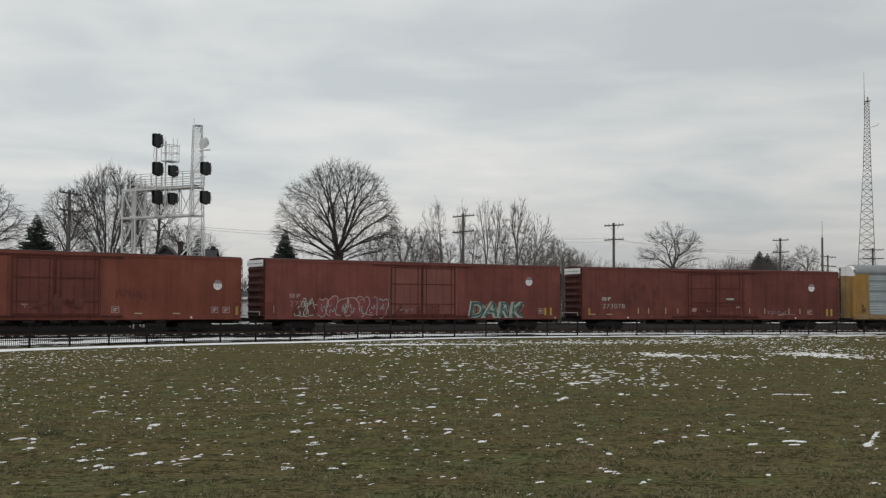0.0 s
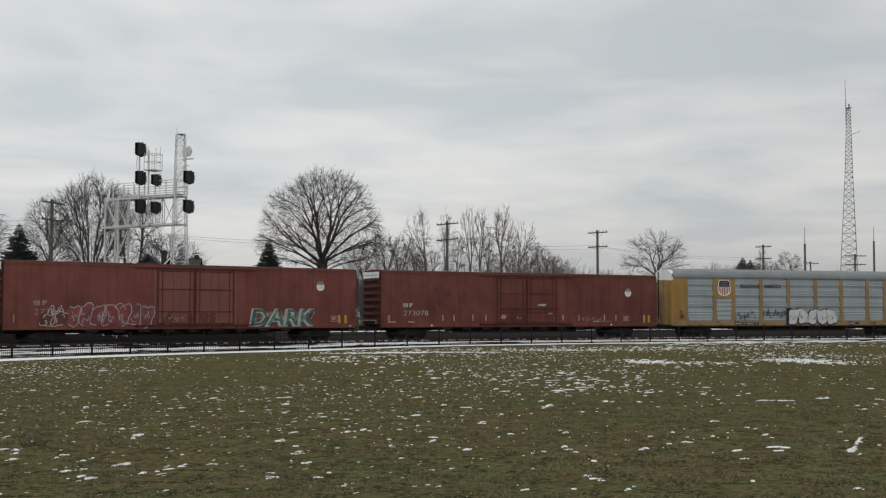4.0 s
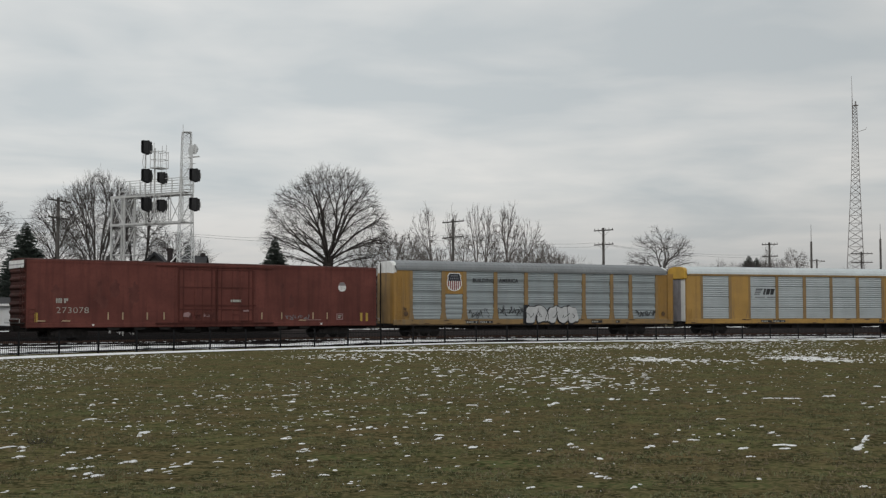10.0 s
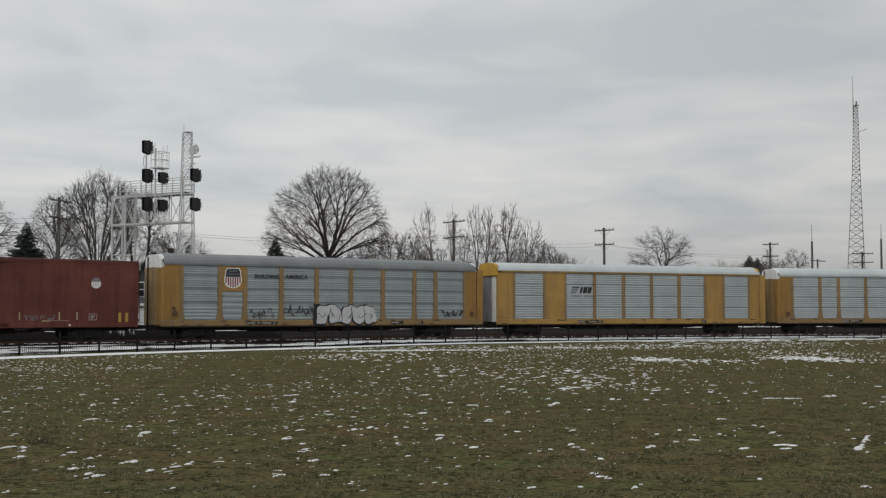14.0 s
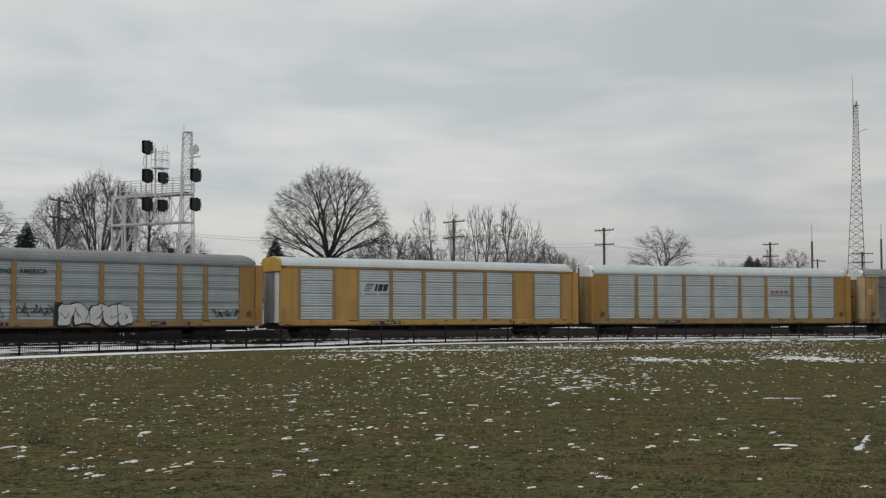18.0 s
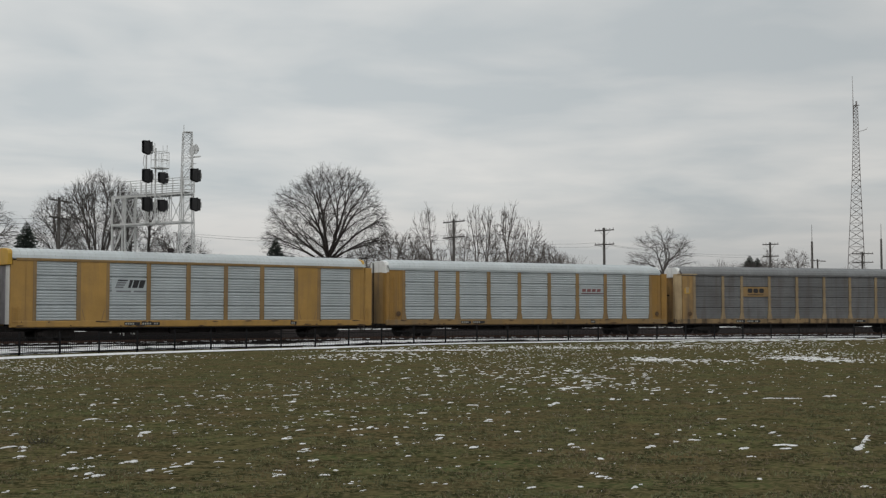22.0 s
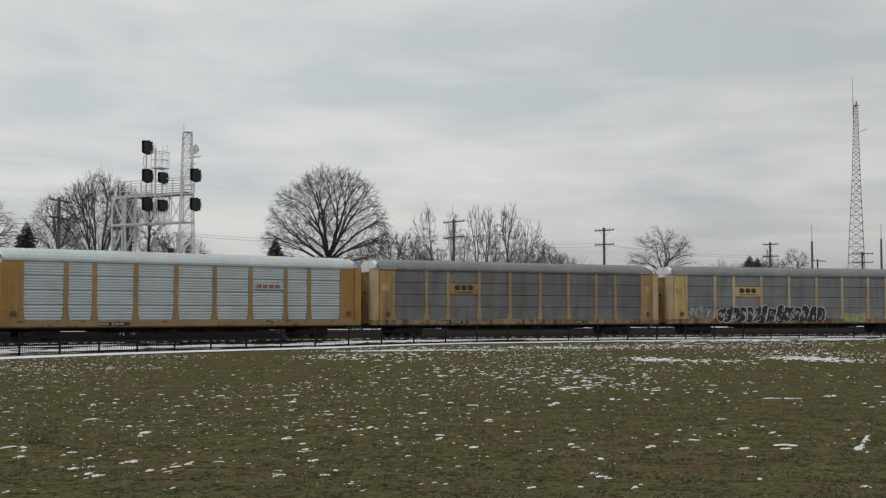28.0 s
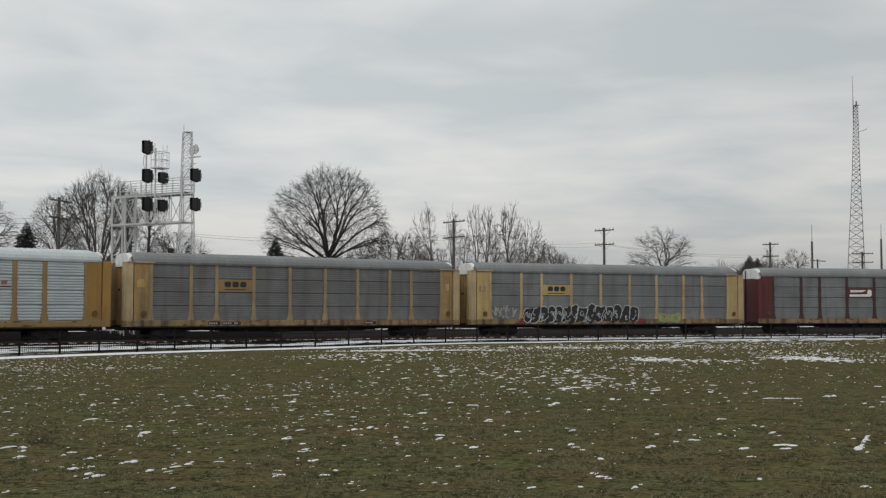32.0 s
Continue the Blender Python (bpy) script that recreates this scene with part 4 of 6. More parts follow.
def build_houses():
    house(pose(-27.35, 118, 0, 0, 0, 8), 5.4, 8, 5.0, 7.75, M_SIDING_G, "blue-grey two-storey house with a dark gabled roof", ((-1.5, 1.2, 1, 1.5), (1.2, 1.2, 1, 1.5), (-1.5, 3.6, 1, 1.3), (1.2, 3.6, 1, 1.3)), True, (1.15, 4, .5, 8.4), trim=M_SHINGLE)
    house(pose(-23.4, 114, 0, 0, 0, 4), 2.2, 6, 5.6, 7.3, M_SIDING_G, "narrow dark-roofed house beside a gabled house", ((-.5, 1.2, .7, 1.4), (.5, 1.2, .7, 1.4), (0, 3.6, .9, 1.3)), False, (1.05, 3, .3, 7.7))
    house(pose(-24.1, 112.6, 0, 0, 0, 4), 2.0, 1.0, 6.1, 7.25, M_SIDING_G, "small gabled porch front with white barge boards", ((0, 4.2, .8, 1.2),), True)
    house(pose(-34.5, 110, 0, 0, 0, 6), 6.5, 6, 3.1, 5.2, M_SIDING_W, "small white clapboard house with a dark roof", ((1.6, 1.5, .6, 1.3), (-1.8, 1.5, .9, 1.3)), False, None, 2.7)
    for x, y, w, rz in ((-40.0, 108, 5.0, 8), (-31.2, 106, 5.2, 6), (-26.2, 105, 5.0, 5), (-21.4, 106.5, 4.2, 4), (-16.6, 108, 3.8, 2)):
        house(pose(x, y, 0, 0, 0, rz), w, 4.5, 2.8, 3.3, M_SIDING_W, "low white clapboard garage with a shallow roof", ((-.25, 1.25, .22, .6), (.25, 1.25, .22, .6)), name="garage")
    house(pose(-17.4, 121, 0, 0, 0, -10), 5, 7, 4.0, 6.5, M_SIDING_B, "tan gabled house among bare trees", ((-1.2, 2.4, .9, 1.2), (1.2, 2.4, .9, 1.2), (-1.2, .5, .9, 1.2)), True)


def thicket(m, seed, length, height, num, material, label):
    """A far hedge of bare brush: many thin shrubs with fine twigs."""
    rng = random.Random(seed)
    s = Shape()
    for _ in range(num):
        x, y = rng.uniform(-.5, .5) * length, rng.uniform(-2.5, 2.5)
        h = height * rng.uniform(.72, 1.0) * (.9 + .14 * noise.noise((x * .16, seed, 0)))
        for _k in range(2):
            d = Vector((rng.gauss(0, .16), rng.gauss(0, .1), 1)).normalized()
            p = Vector((x, y, h * .10))
            s.tube((x, y, 0), p, .07, .06, 4, False)
            grow(s, rng, p, d, h * .9, .06, 0, lambda q: q.z < h, (.9, .6, .45), (.5, .6, .7), .08, (.02, .02, 0), .014, (1.2, 1.3, 1), 2)
    single("bare_thicket", s, material, label, "thicket", "far brush", "stuff", m)


def build_trees():
    bare_tree("bare_broad_tree", pose(-13.85, 150, 0), 58, (0, 10.2, 8.0, 9.6, 2.4, .5), ((0, 0, .1, 0, 8.8),), 1800, M_BARK, "broad dome-crowned leafless tree with dark spreading limbs", twig=.8, tip=.0152, power=2.02, droop=.03, fan=4, wob=.06, lift=.22)
    g = "bare trees behind the houses"
    bare_tree("bare_tree", pose(-34.9, 125, 0), 31, (.2, 10.8, 4.1, 5.3, 4.2, .5), ((0, 0, .1, 0, 5.0),), 1150, M_BARK_L, "grey-brown leafless tree with many steep stems", g, .07, .0138, .9, 2.3, -.12, 6, .05, .5)
    bare_tree("bare_tree", pose(-31.6, 129, 0), 35, (.1, 9.8, 3.0, 5.2, 4.6, .4), ((-.3, 0, -.7, 0, 6.4), (.3, 0, .6, 0, 6.0)), 520, M_BARK_L, "grey-brown leafless tree with steep crowded limbs", g, .08, .0152, .9, 2.35, -.1, 0, .06)
    bare_tree("bare_tree", pose(-40.4, 130, 0), 32, (0, 9.2, 3.4, 5.2, 4.2, .4), ((0, 0, 0, 0, 6.6),), 520, M_BARK_L, "grey-brown leafless tree beside a utility pole", g, .0, .0155, .9, 2.25, .15, 3, .10)
    bare_tree("bare_tree", pose(-46.4, 122, 0), 33, (0, 9.0, 4.7, 4.8, 3.6, .4), ((0, 0, 0, 0, 7.6),), 560, M_BARK_L, "grey-brown leafless tree with long drooping twigs", g, .0, .0155, .9, 2.25, .3, 3, .10)
    bare_tree("bare_tree", pose(-28.4, 131, 0), 36, (0, 6.8, 4.2, 3.8, 3.0, .4), ((0, 0, 0, 0, 4.4),), 480, M_BARK_L, "low leafless tree with fine arching twigs", g, .0, .015, .9, 2.3, .2, 3, .10)
    row = "upright bare trees in a row"
    for i, (x, y, lean, rx, top, num) in enumerate(((-.6, 165, -1.9, 1.9, 17.4, 130), (1.1, 166, .2, 1.3, 17.0, 80), (-2.6, 163, -.4, 1.7, 13.4, 110), (4.7, 164, -.5, 1.5, 17.4, 110), (5.7, 166, .3, 1.5, 17.2, 110),
                                                    (8.5, 164, .3, 2.3, 17.5, 210), (6.9, 168, .1, 1.2, 15.4, 80), (10.4, 166, 1.5, 2.1, 15.6, 160), (2.6, 170, .2, 1.6, 13.6, 110), (12.4, 168, .6, 1.8, 12.4, 130))):
        top *= .955
        bare_tree("bare_slender_tree", pose(x, y, 0), 251 + i, (lean, top * .64, rx, top * .36, top * .30, .35), ((0, 0, lean * .2, 0, 6.0),), num, M_BARK_R, "slender leafless tree with upright pale twigs", row, .02, .019, .8, 2.25, -.5, 2, .035)
    for i, (x, y, h, sp) in enumerate(((-9.3, 158, 11.6, 2.8), (-6.6, 156, 12.6, 3.0), (-4.4, 158, 12.2, 2.6), (14.8, 172, 11.8, 2.2), (17.2, 180, 10.8, 2.4), (-1, 158, 10.6, 2.4), (9.5, 160, 10.6, 2.6))):
        bare_tree("bare_small_tree", pose(x, y, 0), 71 + i, (0, h * .66, sp, h * .34, h * .30, .4), ((0, 0, 0, 0, 4.8),), 250, M_BARK_R, "low twiggy leafless tree", "low bare trees", .03, .0185, .85, 2.25, -.1, 3)
    bare_tree("bare_tree", pose(37.2, 210, 0), 44, (-.2, 11.0, 5.9, 5.6, 2.2, .4), ((0, 0, .1, 0, 9.2),), 250, M_BARK_L, "leafless tree with open spreading limbs", g, .02, .022, 1.1, 2.0, 0, 3, .13)
    bare_tree("bare_tree", pose(65.2, 230, 0), 42, (0, 10.0, 2.8, 4.0, 3.6, .4), ((0, 0, 0, 0, 6.0),), 220, M_BARK_R, "pale far-off leafless tree", g, .1, .02, .9, 2.3)
    bare_tree("bare_tree", pose(60.8, 232, 0), 43, (0, 9.4, 1.5, 4.8, 3.6, .3), ((0, 0, 0, 0, 6.0),), 90, M_BARK_R, "pale far-off leafless tree", g, .2, .02, .9, 2.3, -.3, 2)
    bare_tree("bare_tree", pose(66.6, 250, 0), 45, (0, 9.0, 3.4, 4.3, 4.0, .4), ((0, 0, 0, 0, 5.0),), 380, M_BARK, "dense rounded far-off leafless tree", g, .1, .024, .8, 2.3)
    spruce(pose(-38.6, 115, 0), 1, 10.55, 5.6, "dark green spruce tree beside the houses")
    spruce(pose(-18.9, 140, 0), 2, 10.7, 5.2, "dark green spruce tree under a broad bare tree")
    spruce(pose(-25.0, 122, 0), 3, 8.9, 3.0, "dark green spruce tree beside the houses")
    spruce(pose(64.2, 260, 0), 4, 14.3, 9.0, "far-off dark green spruce tree")
    spruce(pose(66.3, 262, 0), 5, 13.9, 8.6, "far-off dark green spruce tree")
    for x, y, ln, h, num, mt, sd in ((17, 200, 8, 12.4, 26, M_BARK_R, 3), (24, 205, 12, 10.4, 26, M_BARK_L, 13), (32, 220, 24, 11.4, 50, M_BARK_L, 9), (58, 245, 12, 13.8, 44, M_BARK_L, 4), (70, 242, 34, 11.4, 60, M_BARK_L, 14), (3, 190, 40, 11.2, 90, M_BARK_R, 5), (110, 300, 70, 13, 70, M_BARK_L, 6),
                                     (-52, 165, 40, 8.5, 40, M_BARK_L, 7), (-22, 150, 36, 7.5, 70, M_BARK_L, 17), (10, 185, 60, 6.5, 110, M_BARK_L, 18), (60, 230, 70, 7, 90, M_BARK_L, 19), (-80, 160, 40, 10, 40, M_BARK_L, 8)):
        thicket(pose(x, y, 0), sd, ln, h, num, mt, "far-off belt of bare grey-brown brush")


def signal_head(bridge, m, w=.62, h=.98):
    """A hooded colour-light head with a broad backplate, hung on the bridge."""
    outline = [(-w / 2, -h * .40), (-w * .36, -h / 2), (w * .42, -h / 2), (w / 2, -h * .44), (w / 2, h * .46), (w * .44, h / 2), (-w * .42, h / 2), (-w / 2, h * .44)]
    root = part("signal_head", Shape().slab(outline, -.02, .02), M_BLACK, bridge, "black hooded colour-light signal head")
    root.matrix_basis = m
    part("housing", Shape().box(-w * .36, w * .36, .02, .26, -h * .42, h * .42), M_BLACK, root)
    # one deep shroud round all the lenses, cut back towards its foot
    for x0, x1 in ((-w * .44, -w * .40), (w * .40, w * .44)):
        part("shroud_side", Shape().prism([(-.021, -h * .46), (-.34, -h * .40), (-.44, -h * .30), (-.44, h * .40), (-.40, h * .46), (-.021, h * .46)], x0, x1), M_BLACK, root)
    part("shroud_top", Shape().box(-w * .40, w * .40, -.46, -.021, h * .43, h * .46), M_BLACK, root)
    for z in (h * .27, -.02, -h * .30):
        part("lens", Shape().tube((0, -.021, z), (0, -.035, z), .11, None, 14), M_LENS, root)
    part("bracket", Shape().box(-.05, .05, .26, .40, -h * .2, h * .2), M_ALU, root)


def build_signal_bridge():
    ax, ay, bx, by = -23.85, 89.4, -17.95, 85.8
    ln = math.hypot(bx - ax, by - ay)
    turn = math.degrees(math.atan2(by - ay, bx - ax))
    root = thing("signal_bridge", pose(ax, ay, 0, 0, 0, turn), "silver-painted cantilever signal bridge with truss arm and railed walkway", "signal bridge")
    top, bot, wd = 10.3, 8.33, 1.0
    for x in (0.0, 1.3):
        for y in (0, wd):
            part("post", Shape().box(x - .052, x + .052, y - .052, y + .052, 0, top + .1), M_ALU, root)
    for x0, x1, y0, y1 in ((0, 1.3, 0, 0), (0, 1.3, wd, wd), (0, 0, 0, wd), (1.3, 1.3, 0, wd)):
        s = Shape()
        for k in range(5):
            z0, z1 = k * 2.06, (k + 1) * 2.06
            s.tube((x0, y0, z0 if k % 2 else z1), (x1, y1, z1 if k % 2 else z0), .026, None, 5).tube((x0, y0, z1), (x1, y1, z1), .028, None, 5)
        part("bracing", s, M_ALU, root)
    for y in (0, wd):
        for z in (bot, top):
            part("chord", Shape().box(-.1, ln, y - .05, y + .05, z - .06, z + .06), M_ALU, root)
        n = 6
        for k in range(n):
            x0, x1 = ln * k / n, ln * (k + 1) / n
            part("truss_diagonal", Shape().tube((x0, y, bot if k % 2 else top), (x1, y, top if k % 2 else bot), .028, None, 6), M_ALU, root)
            part("truss_upright", Shape().box(x1 - .022, x1 + .022, y - .022, y + .022, bot + .075, top - .075), M_ALU, root)
    for k in range(13):
        for z in (bot, top):
            part("cross_member", Shape().tube((ln * k / 12, 0, z), (ln * k / 12, wd, z), .035, None, 5), M_ALU, root)
    part("walkway", Shape().box(.2, ln, .12, wd - .12, top + .11, top + .15), M_ALU, root)
    for y in (-.05, wd + .05):
        s = Shape()
        for z in (.38, .72, 1.1):
            s.tube((.8, y, top + z), (ln, y, top + z), .026, None, 6)
        for k in range(7):
            x = .8 + (ln - .8) * k / 6
            s.tube((x, y, top + .1), (x, y, top + 1.1), .03, None, 6)
        part("handrail", s, M_ALU, root)
    part("end_rail", Shape().tube((ln, 0, top + 1.1), (ln, wd, top + 1.1), .026).tube((ln, 0, top + .6), (ln, wd, top + .6), .026), M_ALU, root)
    # masts that carry the heads, with a ladder and a basket
    for x, lo, hi in ((3.45, 8.3, 14.0), (4.35, 8.3, 13.6), (ln - .05, 8.3, 11.9)):
        part("mast", Shape().tube((x, -.15, lo), (x, -.15, hi), .055, None, 8).box(x - .13, x + .13, -.24, 0, lo, lo + .2), M_ALU, root)
    s = Shape()
    for dx in (-.2, .2):
        s.tube((4.9 + dx, .2, 8.4), (4.9 + dx, .2, 13.8), .022, None, 5)
    for k in range(17):
        s.tube((4.7, .2, 8.6 + k * .3), (5.1, .2, 8.6 + k * .3), .014, None, 4)
    part("ladder", s, M_ALU, root)
    s = Shape()
    for z in (12.2, 12.75, 13.3):
        for a, b in (((4.25, -.5), (5.0, -.5)), ((5.0, -.5), (5.0, .5)), ((5.0, .5), (4.25, .5)), ((4.25, .5), (4.25, -.5))):
            s.tube((*a, z), (*b, z), .022, None, 5)
    for x, y in ((4.25, -.5), (5.0, -.5), (5.0, .5), (4.25, .5), (4.6, -.5)):
        s.tube((x, y, 12.15), (x, y, 13.35 if x != 4.6 else 13.9), .024, None, 5)
    s.box(4.25, 5.0, -.5, .5, 12.13, 12.17)
    part("basket", s, M_ALU, root)
    part("conduit", Shape().tube((3.3, -.2, 13.2), (3.2, -.2, 12.6), .025).tube((3.2, -.2, 12.6), (3.5, -.2, 11.9), .025).tube((3.5, -.2, 11.9), (4.2, -.2, 11.4), .025), M_ALU, root)
    # two round reflectors on a bracket above the end of the arm
    for k, (dx, dy, dz, rr) in enumerate(((.36, .1, .42, .40), (.78, .0, .46, .36))):
        part("dish", Shape().tube((ln + .55 + dx - .04, dy, 12.80 + dz), (ln + .55 + dx - .12, dy - .16, 12.80 + dz), .14, rr, 16).tube((ln + .55 + dx - .12, dy - .16, 12.80 + dz), (ln + .55 + dx - .13, dy - .19, 12.80 + dz), rr, rr, 16), M_ALU_W, root, "round pale dish")
    part("dish_bracket", Shape().box(ln + .5, ln + 1.45, -.06, .06, 12.72, 12.80).tube((ln + .75, 0, 11.6), (ln + .75, 0, 12.72), .035).tube((ln, 0, 11.4), (ln + .75, 0, 12.3), .025).tube((ln + .45, 0, 12.3), (ln + 1.1, 0, 12.3), .025), M_ALU, root)
    for x, y, z, w, h, rz in ((-20.8, 87, 13.6, .68, 1.02, -14), (-20.77, 87, 11.6, .68, 1.02, -14), (-20.75, 87, 9.6, .68, 1.05, -14), (-19.65, 86.9, 11.45, .58, .82, -14), (-19.65, 86.9, 9.5, .56, .88, -14),
                              (-17.0, 85, 11.42, .68, .95, -14), (-17.0, 85, 9.42, .66, .95, -14)):
        signal_head(root, root.matrix_basis.inverted() @ pose(x + .13, y - .25, z, 0, 0, rz - 28), w * .56, h)


# ---- the train ----
WHEEL_R = .43
WHEELSETS = []
CARS = []
HALF = 13.42


def add_truck(car, x, turn):
    tr = part("truck", Shape().box(-.22, .22, -1.0, 1.0, .42, .72).tube((0, 0, .7), (0, 0, .86), .32, None, 14), M_UNDER, car, "black cast-steel truck")
    tr.matrix_basis = pose(x, 0, 0, 0, 0, turn)
    for y in (-.98, .98):
        s = Shape().slab([(-1.25, .56), (-1.25, .38), (-.95, .34), (-.45, .24), (.45, .24), (.95, .34), (1.25, .38), (1.25, .56), (.55, .76), (-.55, .76)], y - .1, y + .1)
        for xx in (-.89, .89):
            s.tube((xx, y - .17, WHEEL_R), (xx, y + .17, WHEEL_R), .13, None, 10)
        for xx in (-.2, 0, .2):
            s.tube((xx, y - .12, .28), (xx, y - .12, .5), .07, None, 8)
        part("side_frame", s, M_UNDER, tr)
    for xx in (-.89, .89):
        w = Shape().tube((0, -1.0, 0), (0, 1.0, 0), .075, None, 8)
        for sg in (-1, 1):
            w.tube((0, sg * .69, 0), (0, sg * .82, 0), WHEEL_R, None, 22).tube((0, sg * .67, 0), (0, sg * .70, 0), WHEEL_R + .028, None, 22)
            w.tube((0, sg * .82, 0), (0, sg * .86, 0), .15, None, 10)
            for k in range(5):
                a = k * 1.2566
                w.tube((math.cos(a) * .27, sg * .815, math.sin(a) * .27), (math.cos(a) * .27, sg * .83, math.sin(a) * .27), .035, None, 6)
        ob = part("wheelset", w, M_WHEEL, tr, "worn steel wheelset")
        ob.matrix_basis = pose(xx, 0, WHEEL_R)
        WHEELSETS.append((ob, xx))


def add_running_gear(car, long_sill=True):
    k = math.degrees(TRACK_K * 10.05)
    add_truck(car, 10.05, k)
    add_truck(car, -10.05, -k)
    for sg in (-1, 1):
        e = sg * HALF
        c = Shape().box(*sorted((e - sg * .6, e + sg * .38)), -.11, .11, .72, .98).box(*sorted((e + sg * .36, e + sg * .62)), -.17, .14, .70, 1.0)
        part("coupler", c, M_UNDER, car, "black knuckle coupler")
        h = Shape().tube((e - sg * .1, -.5, .8), (e + sg * .35, -.45, .55), .03).tube((e + sg * .35, -.45, .55), (e + sg * .6, -.3, .52), .03)
        part("air_hose", h, M_UNDER, car)
        st = Shape()
        for z in (.42, .70):
            st.box(*sorted((e - sg * .08, e - sg * .52)), -1.46, -1.42, z, z + .03)
        for xx in (.1, .5):
            st.box(e - sg * xx - .02, e - sg * xx + .02, -1.46, -1.42, .42, 1.0)
        part("sill_step", st, M_UNDER, car)
    part("centre_sill", Shape().box(-HALF + .1, HALF - .1, -.4, .4, .62, .98).box(-5.5, 5.5, -.75, .75, .48, .9), M_UNDER, car)
    part("air_reservoir", Shape().tube((-2.2, -.9, .62), (-.8, -.9, .62), .2, None, 10), M_UNDER, car)
    part("brake_valve", Shape().soft(1.2, 2.2, -1.1, -.7, .45, .85, .05), M_UNDER, car)
    part("brake_rod", Shape().tube((3, -.8, .6), (6.5, -.8, .6), .035), M_UNDER, car)
    part("brake_rod", Shape().tube((-7, -.8, .6), (-3, -.8, .6), .035), M_UNDER, car)


def grabs(car, x, y, z0, z1, material, n=7, w=.45):
    s = Shape()
    for dx in (-w / 2, w / 2):
        s.tube((x + dx, y - .07, z0), (x + dx, y - .07, z1), .017, None, 5)
    for k in range(n):
        z = z0 + (z1 - z0) * (k + .5) / n
        s.tube((x - w / 2, y - .07, z), (x + w / 2, y - .07, z), .014, None, 5)
    for dx in (-w / 2, w / 2):
        for z in (z0 + .05, z1 - .05):
            s.tube((x + dx, y - .07, z), (x + dx, y, z), .014, None, 4)
    part("ladder", s, material, car)


def emblem_circle(car, x, z, r, y, material=M_WHITE):
    """A small rounded shield: pale field below, a dull lettered band above."""
    out = [(-.92, .30), (-.98, -.25), (-.84, -.62), (-.5, -.9), (0, -1.0), (.5, -.9), (.84, -.62), (.98, -.25), (.92, .30)]
    part("emblem", Shape().slab([(x + r * a, z + r * b) for a, b in out], y - .006, y), material, car, "pale rounded emblem")
    top = [(-.90, .26), (.90, .26), (.86, .62), (.62, .72), (.55, 1.0), (-.55, 1.0), (-.62, .72), (-.86, .62)]
    band = part("emblem_band", Shape().slab([(x + r * a, z + r * b) for a, b in top], y - .008, y - .0005), M_EMBGREY, car)
    for h, w in ((.80, .45), (.46, .72)):
        part("emblem_bar", Shape().box(x - r * w, x + r * w, y - .012, y - .0085, z + r * h - .03, z + r * h + .03), M_FADEMARK, band)
    for k in range(4):
        part("emblem_stripe", Shape().box(x + r * (-.55 + .36 * k) - .012, x + r * (-.55 + .36 * k) + .012, y - .009, y - .0065, z - r * .6, z + r * .1), M_EMBGREY, band)


def shield(car, x, z, w, h, y):
    """A striped shield: waisted navy top with two pale bars, red and white stripes below, white rim."""
    out = [(-.36, .5), (.36, .5), (.40, .40), (.47, .36), (.44, .22), (.50, .02), (.50, -.18), (.40, -.38), (.20, -.47), (0, -.5)]
    out = out + [(-a, b) for a, b in out[-2:1:-1]]
    part("shield", Shape().slab([(x + a * w, z + b * h) for a, b in out], y - .006, y), M_WHITE, car, "red, white and navy striped shield emblem")
    top = [(-.32, .45), (.32, .45), (.36, .36), (.42, .33), (.39, .21), (.44, .06), (-.44, .06), (-.39, .21), (-.42, .33), (-.36, .36)]
    navy = part("shield_top", Shape().slab([(x + a * w, z + b * h) for a, b in top], y - .010, y - .0065), M_EMB_BLUE, car)
    for zz, ww in ((.34, .24), (.19, .30)):
        for k in range(5):
            c = x + w * ww * (-.8 + .4 * k)
            part("shield_bar", Shape().box(c - w * .035, c + w * .035, y - .013, y - .0105, z + h * (zz - .035), z + h * (zz + .035)), M_FADEMARK, navy)
    for a, lo in ((-.40, -.24), (-.265, -.36), (-.13, -.43), (0, -.46), (.13, -.43), (.265, -.36), (.40, -.24)):
        part("shield_stripe", Shape().box(x + a * w - w * .037, x + a * w + w * .037, y - .010, y - .0065, z + lo * h, z + .055 * h), M_EMB_RED, car)


